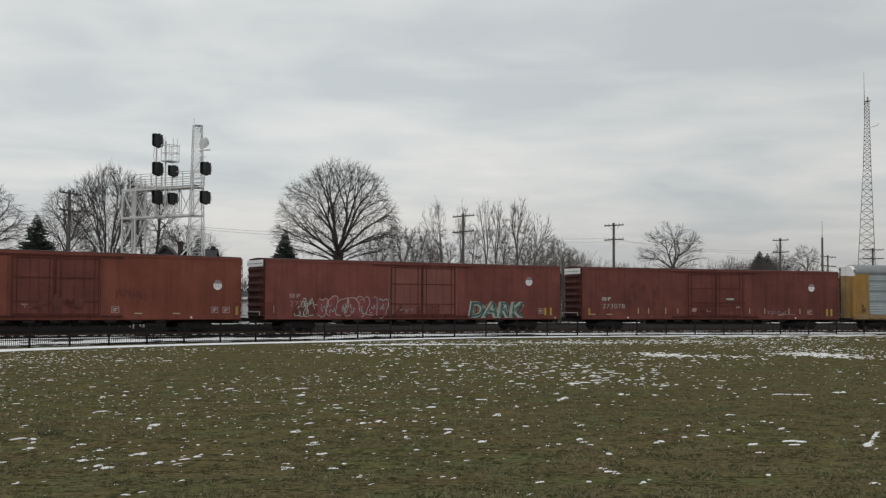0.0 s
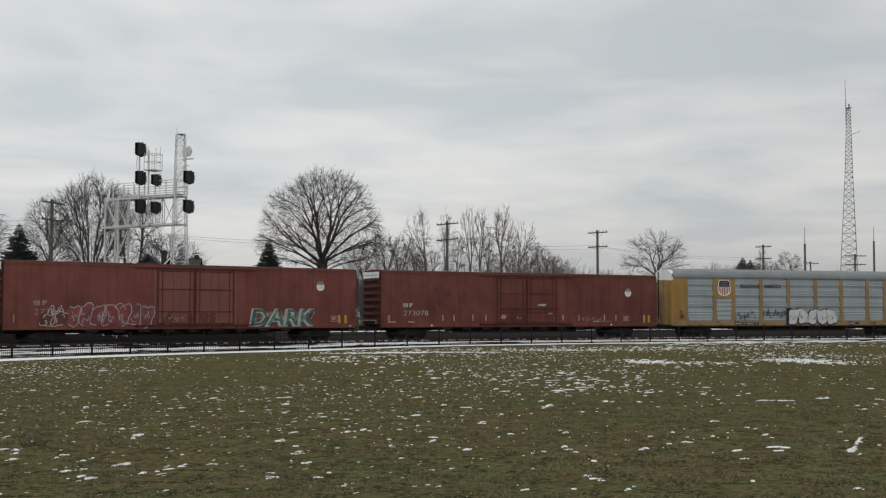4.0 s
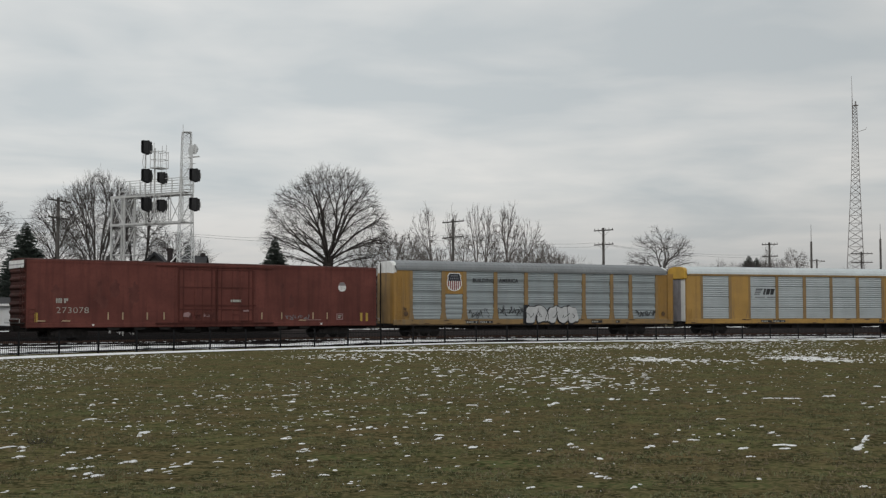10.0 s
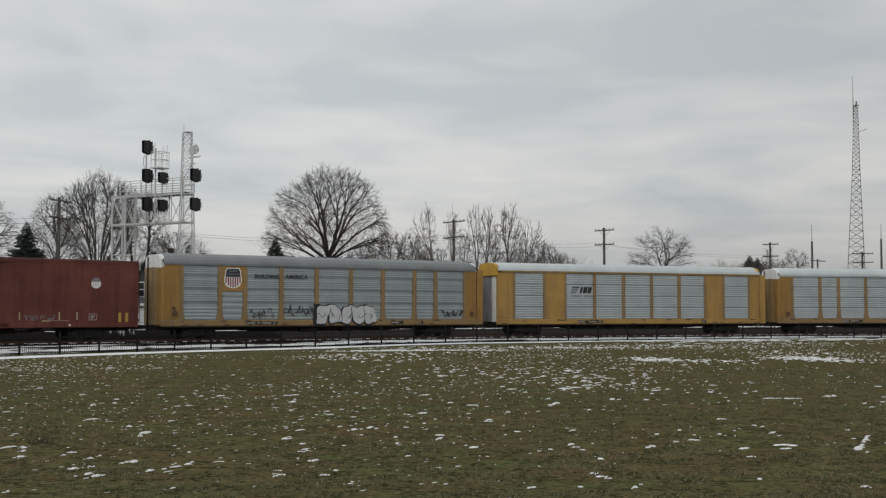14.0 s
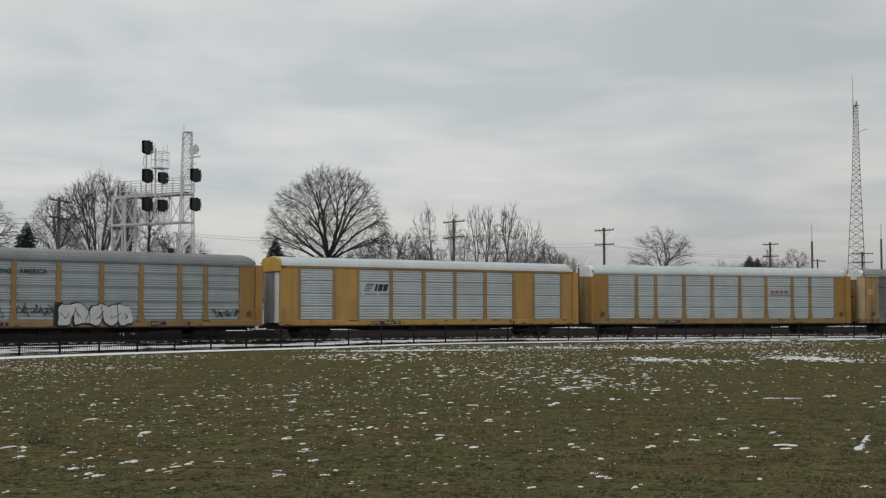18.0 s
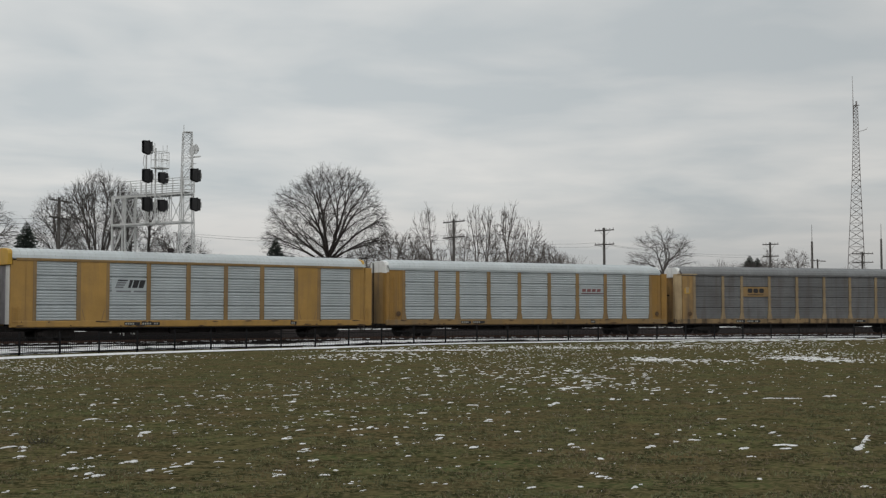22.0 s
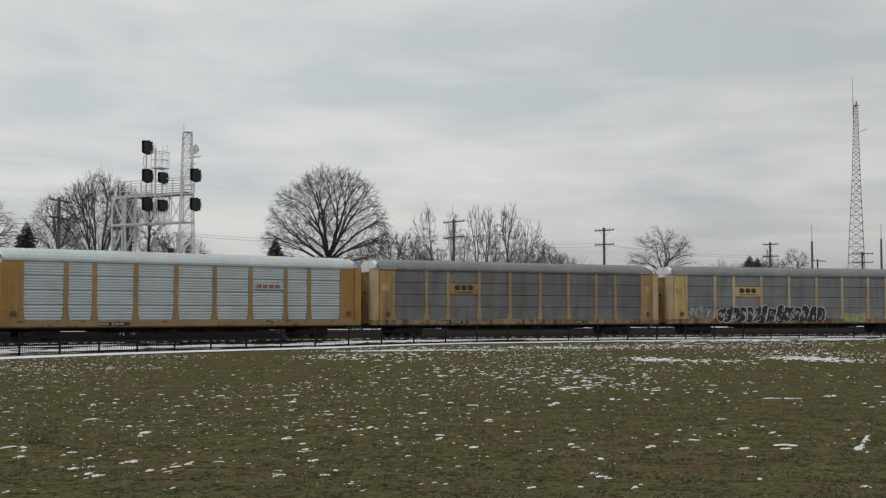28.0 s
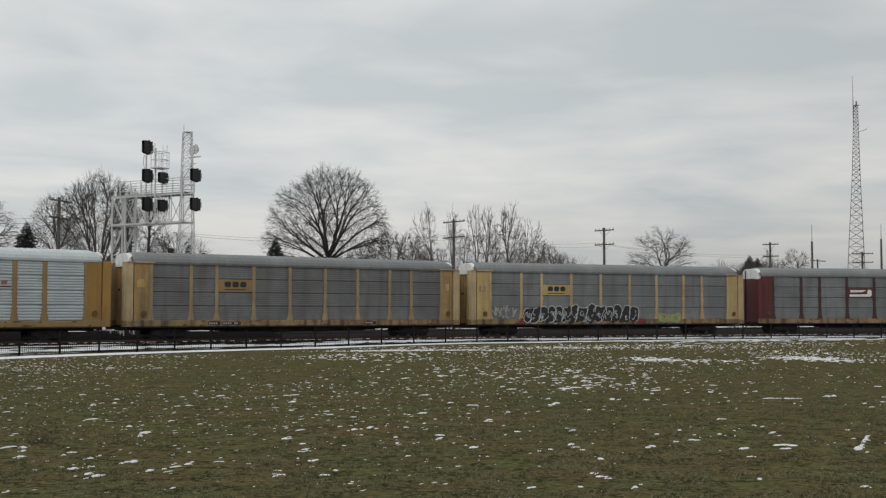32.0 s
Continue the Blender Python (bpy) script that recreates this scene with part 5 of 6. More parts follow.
def scrawl(car, x0, x1, z0, z1, y, seed, fill, edge, inner, label, letters=7, lean=.2, shade=None, rim=.055):
    """Interlocked spray-painted shapes that cannot be read: a dark backing, ragged fills, thin pale rims and inner strokes."""
    rng = random.Random(seed)
    w, h, mid = (x1 - x0) / letters, z1 - z0, (z0 + z1) / 2
    for i in range(letters):
        cx, cz = x0 + w * (i + .5), mid + rng.uniform(-.05, .05) * h
        hw, hh = w * rng.uniform(.50, .66), h * rng.uniform(.38, .48)
        ph, lobes = rng.random() * 6.283, rng.choice((2, 3, 3, 4))
        back, body, rims, marks, curls = Shape(), Shape(), Shape(), Shape(), []
        ring = []
        for k in range(26):
            a = 6.2832 * k / 26
            c, sn = math.cos(a), math.sin(a)
            q = (abs(c) ** 4 + abs(sn) ** 4) ** -.25 * (1 + .13 * math.sin(lobes * a + ph) + .05 * math.sin(7 * a + 2 * ph))
            ring.append((cx + c * q * hw + sn * hh * lean, cz + sn * q * hh))
        body.slab(ring[::-1], y - .0075 - .0007 * i, y - .005)
        back.slab([(px - .07, pz - .06) for px, pz in ring][::-1], y - .004, y)
        z = y - .0115 - .0007 * letters
        cut = rng.randrange(26)
        loop = (ring + ring)[cut:cut + rng.randrange(17, 24)]
        rims.ribbon(loop, rim, z)
        # the hollows and kinks inside each shape
        for _ in range(rng.choice((2, 3, 3))):
            px, pz = cx + rng.uniform(-.5, .5) * hw, cz + rng.uniform(-.6, .4) * hh
            a0, rr, turn = rng.random() * 6.283, rng.uniform(.12, .34) * hh, rng.choice((-1, 1)) * rng.uniform(.45, .8)
            curl = [(px + rr * .8 * math.cos(a0 + turn * k), pz + rr * 1.3 * math.sin(a0 + turn * k)) for k in range(6)]
            if rng.random() < .55:
                marks.slab([(ux, uz) for ux, uz in curl] if turn < 0 else curl[::-1], z - .004, z - .001)
            curls.append(Shape())
            curls[-1].ribbon(curl, rim * .75, z - .0045)
        g = part("graffiti", back, shade or edge, car, label)
        part("graffiti_fill", body, fill, g)
        part("graffiti_rim", rims, edge, g)
        for c in curls:
            part("graffiti_curl", c, edge, g)
        if marks.v:
            part("graffiti_shade", marks, inner or edge, g)


def block_letters(car, x0, x1, z0, z1, y, seed, fill, edge, label, letters=5):
    """Fat bubble letters with a dark outline and a few inner strokes; they cannot be read."""
    rng = random.Random(seed)
    outer, body, lines = Shape(), Shape(), []
    w = (x1 - x0) / letters
    for i in range(letters):
        cx, cz, h = x0 + w * (i + .5), (z0 + z1) / 2 + rng.uniform(-.04, .04), (z1 - z0) * rng.uniform(.86, 1.0)
        lean, hw = rng.uniform(-.16, .24), w * rng.uniform(.5, .64)
        ring = []
        for k in range(22):
            a = 6.2832 * k / 22
            c, s = math.cos(a), math.sin(a)
            q = (abs(c) ** 7 + abs(s) ** 7) ** (-1 / 7) * (1 + .10 * math.sin(3 * a + i * 2.1) + .05 * math.sin(5 * a + i))
            ring.append((cx + c * q * hw * .92 + s * lean, cz + s * q * h * .46))
        body.slab(ring[::-1], y - .009 - .0006 * i, y - .005)
        outer.slab([(cx + (px - cx) * 1.12 - .05, cz + (pz - cz) * 1.14 - .02) for px, pz in ring][::-1], y - .004, y)
        for _ in range(2):
            px, pz, tilt = cx + rng.uniform(-.22, .22) * w, cz - .18 * h, rng.uniform(-.12, .2)
            lines.append([(px + tilt * k + .05 * math.sin(k * 1.3), pz + k * .085 * h) for k in range(rng.randrange(3, 6))])
        cut = rng.randrange(22)
        lines += [(ring + ring)[cut:cut + 15], ring[15:20]]
    outer.slab([(x0 - .32, z0), (x0 + .3, z0), (x0 + .3, z1 + .02), (x0 - .26, z1 + .02)], y - .004, y)
    g = part("graffiti", outer, edge, car, label)
    part("graffiti_fill", body, fill, g)
    for pts in lines:
        q = Shape()
        q.ribbon(pts, .045, y - .013)
        part("graffiti_line", q, edge, g)


def thin_tag(car, x0, x1, z0, z1, y, seed, material, label, w=.05):
    """Quick spray-can scribbles: a run of tangled strokes that spell nothing."""
    rng = random.Random(seed)
    num = max(1, int((x1 - x0) / .22))
    h = z1 - z0
    for i in range(num):
        cx = x0 + (x1 - x0) * (i + .5) / num
        knots = [(cx + rng.uniform(-.2, .2), z0 + h * rng.uniform(.05, .95)) for _ in range(5)]
        pts = []
        for k in range(4):
            p0, p1, p2, p3 = knots[max(0, k - 1)], knots[k], knots[k + 1], knots[min(4, k + 2)]
            for q in range(4):
                f = q / 4
                pts.append(tuple(.5 * (2 * p1[j] + (p2[j] - p0[j]) * f + (2 * p0[j] - 5 * p1[j] + 4 * p2[j] - p3[j]) * f * f + (3 * p1[j] - p0[j] - 3 * p2[j] + p3[j]) * f ** 3) for j in (0, 1)))
        s = Shape()
        s.ribbon(pts, w * rng.uniform(.6, 1.0), y - .0004 * (i % 5))
        part("graffiti_stroke", s, material, car, label)


def smudge(car, x0, x1, z0, z1, y, seed, material, num=6):
    """Faded patches of old spray paint."""
    rng = random.Random(seed)
    for i in range(num):
        cx, cz = rng.uniform(x0, x1), rng.uniform(z0, z1)
        rx, rz = rng.uniform(.12, .4), rng.uniform(.25, .6)
        ph = rng.random() * 6
        ring = [(cx + rx * math.cos(6.2832 * k / 14) * (1 + .3 * math.sin(3 * k + ph)), cz + rz * math.sin(6.2832 * k / 14) * (1 + .25 * math.sin(2.3 * k + ph))) for k in range(14)]
        part("smudge", Shape().slab(ring[::-1], y - .003 - .0006 * i, y), material, car)


def side_panel(x0, x1, z0, z1, y, ribs, depth, sg, valley=0.0):
    """A pressed sheet with horizontal ribs above an undercut valley, outer face towards sg * y."""
    prof = [(y - sg * .055, z0), (y - sg * .055, z0 + valley * .5)] if valley else [(y, z0)]
    st = (z1 - z0 - valley) / ribs
    for i in range(ribs):
        z = z0 + valley + st * i
        prof += [(y, z + st * .02), (y + sg * depth, z + st * .22), (y + sg * depth, z + st * .60), (y, z + st * .82)]
    prof += [(y, z1), (y - sg * .068, z1), (y - sg * .068, z0)]
    return Shape().prism(prof, x0, x1)


def roof_profile(W, EAVE):
    near = [(-W - .02, EAVE), (-W + .03, EAVE + .20), (-W + .22, EAVE + .42), (-W + .62, EAVE + .57), (-.4, EAVE + .655), (0, EAVE + .665)]
    return near + [(-a, b) for a, b in near[-2::-1]]


def rack_roof(car, roof, W, EAVE, x0, x1, drop, edge):
    """Curved roof sheets with standing seams; the ends curl down by drop."""
    prof = roof_profile(W, EAVE)
    k, rs = len(prof), Shape()
    xs = [x0, x0 + .12, x0 + .4, x1 - .4, x1 - .12, x1]
    sink = [drop, drop * .35, 0, 0, drop * .35, drop]
    for x, dr in zip(xs, sink):
        rs.v += [(x, a, b - dr * (b - EAVE) / .665) for a, b in prof] + [(x, a * .98, b - .05 - dr * (b - EAVE) / .665) for a, b in prof]
    for i in range(len(xs) - 1):
        for j in range(k - 1):
            q = i * 2 * k + j
            rs.f += [(q, q + 1, q + 2 * k + 1, q + 2 * k), (q + k, q + 3 * k, q + 3 * k + 1, q + k + 1)]
    for base in (0, (len(xs) - 1) * 2 * k):
        rs.f += [(base + j, base + k + j, base + k + j + 1, base + j + 1) for j in range(k - 1)]
    part("roof", rs, roof, car)
    seam = Shape()
    for (a, b), (c, d) in zip(prof, prof[1:]):
        seam.tube((0, a, b + .004), (0, c, d + .004), .016, None, 4, False)
    seam = seam.mesh("roof_seam", roof)
    for i in range(58):
        ob = new("roof_seam", seam)
        ob.parent, ob.location = car, (x0 + .5 + (x1 - x0 - 1.0) * i / 57, 0, 0)
    for x in (x0 - .005, x1 + .005):
        ed = Shape()
        for (a, b), (c, d) in zip(prof, prof[1:]):
            ed.tube((x, a, b - drop * (b - EAVE) / .665), (x, c, d - drop * (d - EAVE) / .665), .035, None, 5, False)
        part("roof_edge", ed, edge, car)


def end_hood(car, x, e, material, EAVE, low=.38, wide=1.28, bulge=.12):
    """The rounded cap over the end doors, swelling a little past them."""
    ring = [(-wide, EAVE - low), (wide, EAVE - low), (wide, EAVE + .22), (wide - .16, EAVE + .43), (wide - .5, EAVE + .55), (-wide + .5, EAVE + .55), (-wide + .16, EAVE + .43), (-wide, EAVE + .22)]
    n, s = len(ring), Shape()
    for dx, f in ((.20, 1.0), (0, 1.0), (-bulge, .93)):
        s.v += [(x - e * dx, y * f, EAVE + .05 + (z - EAVE - .05) * (1 - (1 - f) * .8)) for y, z in ring]
    for r in (0, n):
        s.f += [(r + i, r + (i + 1) % n, r + n + (i + 1) % n, r + n + i) for i in range(n)]
    s.f += [tuple(range(2 * n, 3 * n)), tuple(range(n - 1, -1, -1))]
    return part("end_hood", s, material, car)


def autorack(bays, frame_paint, panel, roof, pressing, label, end_door, hood, flat_bays=(), narrow_top=(), flare=True, ends="radial", rail_paint=None, post_paint=None, sill_paint=None, corner_paint=None, plates=()):
    """A covered auto carrier: sill, posts, ribbed side panels, curved roof, folding end doors."""
    car = thing("autorack_car", Matrix(), label, "railcar", "cars of the freight train")
    add_running_gear(car)
    W, SILL, EAVE = 1.47, .885, 5.225
    rail_paint, post_paint = rail_paint or frame_paint, post_paint or frame_paint
    sill_paint, corner_paint = sill_paint or frame_paint, corner_paint or frame_paint
    hooded = ends == "hooded"
    FRONT, REAR = {"radial": (-12.92, 13.92), "posted": (-13.42, 13.94), "hooded": (-13.0, 13.9)}[ends]
    wide = .13
    tiers, ribs, depth, valley = pressing
    for sg in (-1, 1):
        y = sg * W
        part("side_sill", Shape().prism([(y, SILL + .05), (y - sg * .04, SILL), (y - sg * .3, SILL), (y - sg * .3, SILL + .42), (y - sg * .02, SILL + .42), (y, SILL + .38)], FRONT - .05, REAR - .05), sill_paint, car)
        part("top_rail", Shape().prism([(y + sg * .02, EAVE - .16), (y - sg * .2, EAVE - .16), (y - sg * .2, EAVE), (y + sg * .035, EAVE)], -12.75, 13.15), rail_paint, car)
        part("wear_strip", Shape().box(-12.7, 13.2, *sorted((y - sg * .25, y - sg * .015)), SILL - .07, SILL - .002), M_UNDER, car)
        for i, (x0, x1) in enumerate(bays):
            if i in flat_bays:
                part("plain_panel", Shape().box(x0 - .10, x1 + .10, *sorted((y - sg * .075, y - sg * .02)), SILL + .42, EAVE - .16), frame_paint, car)
                part("panel_brace", Shape().ribbon([(x0 + .1, SILL + 1.15), (x0 + .28, SILL + .45)], .05, 0, .008).ribbon([(x1 - .1, SILL + 1.15), (x1 - .28, SILL + .45)], .05, 0, .008), post_paint, car).location.y = y - sg * .02 + (.012 if sg > 0 else 0)
            elif i in narrow_top:
                zt = 3.29
                part("plain_panel", Shape().box(x0, x1, *sorted((y - sg * .085, y - sg * .03)), zt + .01, EAVE - .18), frame_paint, car)
                part("panel", side_panel(x0, x1, SILL + .44, zt, y - sg * .10, 5, .025, sg), panel, car)
            else:
                lo, hi = SILL + .44, EAVE - .18
                for k in range(tiers):
                    z0, z1 = lo + (hi - lo) * k / tiers, lo + (hi - lo) * (k + 1) / tiers - .004
                    part("panel", side_panel(x0, x1, z0, z1, y - sg * .09, ribs, depth, sg, valley if k else 0.0), panel, car)
        # added near-black sheet: the shade seen through slits between the panels
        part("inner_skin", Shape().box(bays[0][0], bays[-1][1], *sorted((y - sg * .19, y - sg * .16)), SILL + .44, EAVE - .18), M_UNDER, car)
        for i in range(len(bays) + 1):
            if i == 0:
                c, hw = bays[0][0] - .12, .11
            elif i == len(bays):
                c, hw = bays[-1][1] + .12, .11
            else:
                c, hw = (bays[i - 1][1] + bays[i][0]) / 2, max(.07, (bays[i][0] - bays[i - 1][1]) / 2)
            p = Shape().box(c - hw, c + hw, *sorted((y - sg * .13, y - sg * .012)), SILL + .42, EAVE - .16)
            if flare:
                p.slab([(c - hw - wide, SILL + .42), (c + hw + wide, SILL + .42), (c + hw, SILL + 1.05), (c - hw, SILL + 1.05)], *sorted((y - sg * .11, y - sg * .006)))
                for z in (2.0, 2.95, 3.9):
                    p.box(c - hw - .06, c + hw + .06, *sorted((y - sg * .11, y - sg * .004)), z, z + .10)
            part("side_post", p, post_paint, car)
        # the closed bay at each end, and the corner past it
        for e, b in ((-1, bays[0][0] - .23), (1, bays[-1][1] + .23)):
            a = (-12.96 if hooded else -12.72) if e < 0 else 13.26
            lo, hi = sorted((b, a))
            mid = (lo + hi) / 2
            part("end_panel", Shape().box(lo, hi, *sorted((y - sg * .09, y - sg * .03)), SILL + .42, EAVE - .16).box(mid + .18, mid + .21, *sorted((y - sg * .03, y - sg * .012)), SILL + .5, EAVE - .3), frame_paint, car)
            if e > 0 or ends == "posted":
                # near-black block in place of the shaded gap beside the end post
                part("end_gap", Shape().box(*sorted((a, a + e * .07)), *sorted((y - sg * .4, y - sg * .12)), SILL + .42, EAVE - .16), M_UNDER, car)
                q = FRONT if e < 0 else REAR
                part("end_post", Shape().box(*sorted((a + e * .07, q)), *sorted((y - sg * .14, y - sg * .005)), SILL + .02, EAVE - .06).box(*sorted((q, q - e * .1)), *sorted((y - sg * .38, y - sg * .14)), SILL + .02, EAVE - .06), corner_paint, car)
            if ends == "posted":
                part("end_ledge", Shape().box(*sorted((a + e * .45, b - e * .35)), *sorted((y - sg * .2, y + sg * .07)), EAVE - .09, EAVE - .02), corner_paint, car)
            if sg < 0:
                x = mid if e > 0 else b - .4
                if not hooded:
                    part("crank_wheel", Shape().tube((x, y - .09, 1.75), (x, y - .06, 1.75), .19, None, 14).tube((x, y - .06, 1.75), (x, y - .03, 1.75), .05, None, 8), M_STAIN, car, "stained handbrake wheel")
                part("placard", Shape().box(mid - .2, mid + .12, y + .006, y + .029, 3.55, 4.05), M_YELLOW_T if ends == "posted" else frame_paint, car)
                grabs(car, a + e * (.4 if ends == "posted" else .12 if e > 0 else -.16), y, 1.1, 4.6 if ends == "radial" and e < 0 else 2.2, corner_paint, 10 if ends == "radial" and e < 0 else 4, .34)
    # end doors: swept round the corner, or flat behind the posts, or between hood and sill
    if hooded:
        for e, x in ((-1, -13.06), (1, 13.3)):
            prof = [(-1.44, EAVE + .26), (-1.36, EAVE + .44), (-1.1, EAVE + .55), (-.4, EAVE + .63), (.4, EAVE + .63), (1.1, EAVE + .55), (1.36, EAVE + .44), (1.44, EAVE + .26)]
            part("end_hood", Shape().prism([(-1.42, EAVE - .42)] + prof + [(1.42, EAVE - .42)], *sorted((x + .06, x + e * .22)) if e < 0 else (13.1, 13.26)), hood, car, "bright yellow hood over the end doors")
            if e > 0:
                part("door_edge", Shape().soft(13.76, 13.86, -1.30, -1.22, SILL + .15, EAVE - .15, .01), M_WHITE, car, "white upright edge strip at the end doors")
                # added near-black block; it darkens the gap to the next car like shade
                part("end_curtain", Shape().box(13.4, 13.72, -1.3, 1.3, SILL + .1, EAVE - .2), M_UNDER, car)
            for y0 in (-1.44, 1.24):
                part("end_frame", Shape().box(*sorted((x + e * .02, x - e * .1)), y0, y0 + .2, SILL + .02, EAVE - .44), corner_paint, car)
            for k, (y0, y1, mt) in enumerate(((-1.22, -.5, M_WHITE), (-.48, .35, end_door), (.37, 1.22, end_door))):
                d = Shape().box(*sorted((x + e * (.03 if k == 0 else .08), x - e * .1)), y0, y1, SILL + .2, EAVE - .46)
                for kx in range(3):
                    d.box(*sorted((x - e * .02, x + e * (.06 if k == 0 else .12))), y0 + .12 + .2 * kx, y0 + .2 + .2 * kx, SILL + .25, EAVE - .5)
                part("end_door", d, mt, car, "white-painted end door leaf" if k == 0 else "")
    else:
        for e in (-1, 1):
            x = -12.95 if e < 0 else 13.4
            lo, hi = SILL + .12, EAVE - .33
            if ends == "radial" and e < 0:
                arc = [(-12.74, -1.455), (-12.84, -1.43), (-12.93, -1.34), (-12.98, -1.2), (-13.02, -.9), (-13.06, -.3), (-13.06, .3), (-13.06, .9), (-13.06, 1.2), (-13.05, 1.36), (-12.9, 1.43), (-12.74, 1.455)]
                for k in range(4):
                    i0, i1 = ((0, 4), (4, 6), (6, 7), (7, 11))[k]
                    leaf = arc[i0:i1 + 1]
                    s, n = Shape(), len(leaf)
                    s.v = [(px, py, z) for z in (lo, hi) for px, py in leaf] + [(px + .05, py * .96, z) for z in (lo, hi) for px, py in leaf]
                    s.f = [(i, i + 1, n + i + 1, n + i) for i in range(n - 1)] + [(2 * n + i, 3 * n + i, 3 * n + i + 1, 2 * n + i + 1) for i in range(n - 1)]
                    s.f += [(0, n, 3 * n, 2 * n), (n - 1, 3 * n - 1, 4 * n - 1, 2 * n - 1)] + [(i, 2 * n + i, 2 * n + i + 1, i + 1) for i in range(n - 1)] + [(n + i, n + i + 1, 3 * n + i + 1, 3 * n + i) for i in range(n - 1)]
                    part("end_door", s, frame_paint if k == 0 else end_door, car)
                end_hood(car, -12.93, e, hood, EAVE, .40, 1.36, .1)
                part("door_bar", Shape().box(-13.12, -13.07, .62, .72, lo, EAVE + .42), M_UNDER, car, "black upright lock bar on the end doors")
                part("door_foot", Shape().box(-13.04, -12.7, -1.3, 1.3, SILL - .02, lo), M_UNDER, car)
            else:
                for sy in (-1, 1):
                    d = Shape().box(*sorted((x, x - e * .08)), *sorted((sy * .015, sy * 1.3)), lo, hi)
                    for kx in range(4):
                        d.box(*sorted((x, x + e * .04)), *sorted((sy * (.12 + .3 * kx), sy * (.22 + .3 * kx))), lo + .05, hi - .06)
                    dr = part("end_door", d, end_door, car)
                    part("door_slot", Shape().box(*sorted((x + e * .041, x + e * .046)), *sorted((sy * .35, sy * .75)), 3.3, 3.42), M_UNDER, dr)
                end_hood(car, x, e, hood, EAVE, .33, 1.2, .1)
    rack_roof(car, roof, W, EAVE, -12.84 if not hooded else -12.98, 13.27, 0.0 if hooded else .30, M_UNDER if not hooded else roof)
    part("deck", Shape().box(-12.6, 13.1, -W + .31, W - .31, SILL + .02, SILL + .2), M_UNDER, car)
    for z in (2.35, 3.75):
        part("upper_deck", Shape().box(-12.5, 13.0, -W + .21, W - .21, z, z + .08), M_UNDER, car)
    # stencilled data on dark patches on the sill
    for x, w in plates:
        st = part("data_patch", Shape().box(x, x + w, -W - .006, -W - .001, SILL + .10, SILL + .31), M_BLACKPAINT, car)
        bars = Shape()
        for q in range(max(1, int((w - .1) / .17))):
            if q % 6 != 4:
                bars.box(x + .07 + q * .165, x + .07 + q * .165 + .10, -W - .010, -W - .0065, SILL + .15, SILL + .26)
        tagged(part("stencil", bars, M_CREAM, st), kind="stuff")
    # snow and rust crumbs caught on the sill ledge
    rng = random.Random(int(abs(sum(a for a, _ in bays)) * 1000) + ribs)
    rust = Shape()
    for _ in range(26):
        x, w = rng.uniform(-12.5, 13), rng.uniform(.05, .4)
        zc = SILL + rng.choice((.06, .10, .34, .36))
        rust.slab([(x - w, zc - .02), (x - w * .2, zc - .05), (x + w, zc - .01), (x + w * .5, zc + .04), (x - w * .5, zc + .05)], -W - .004, -W - .0005)
    tagged(part("sill_stain", rust, M_STAIN, car, "dark rust stains on the sill"), kind="stuff")
    return car


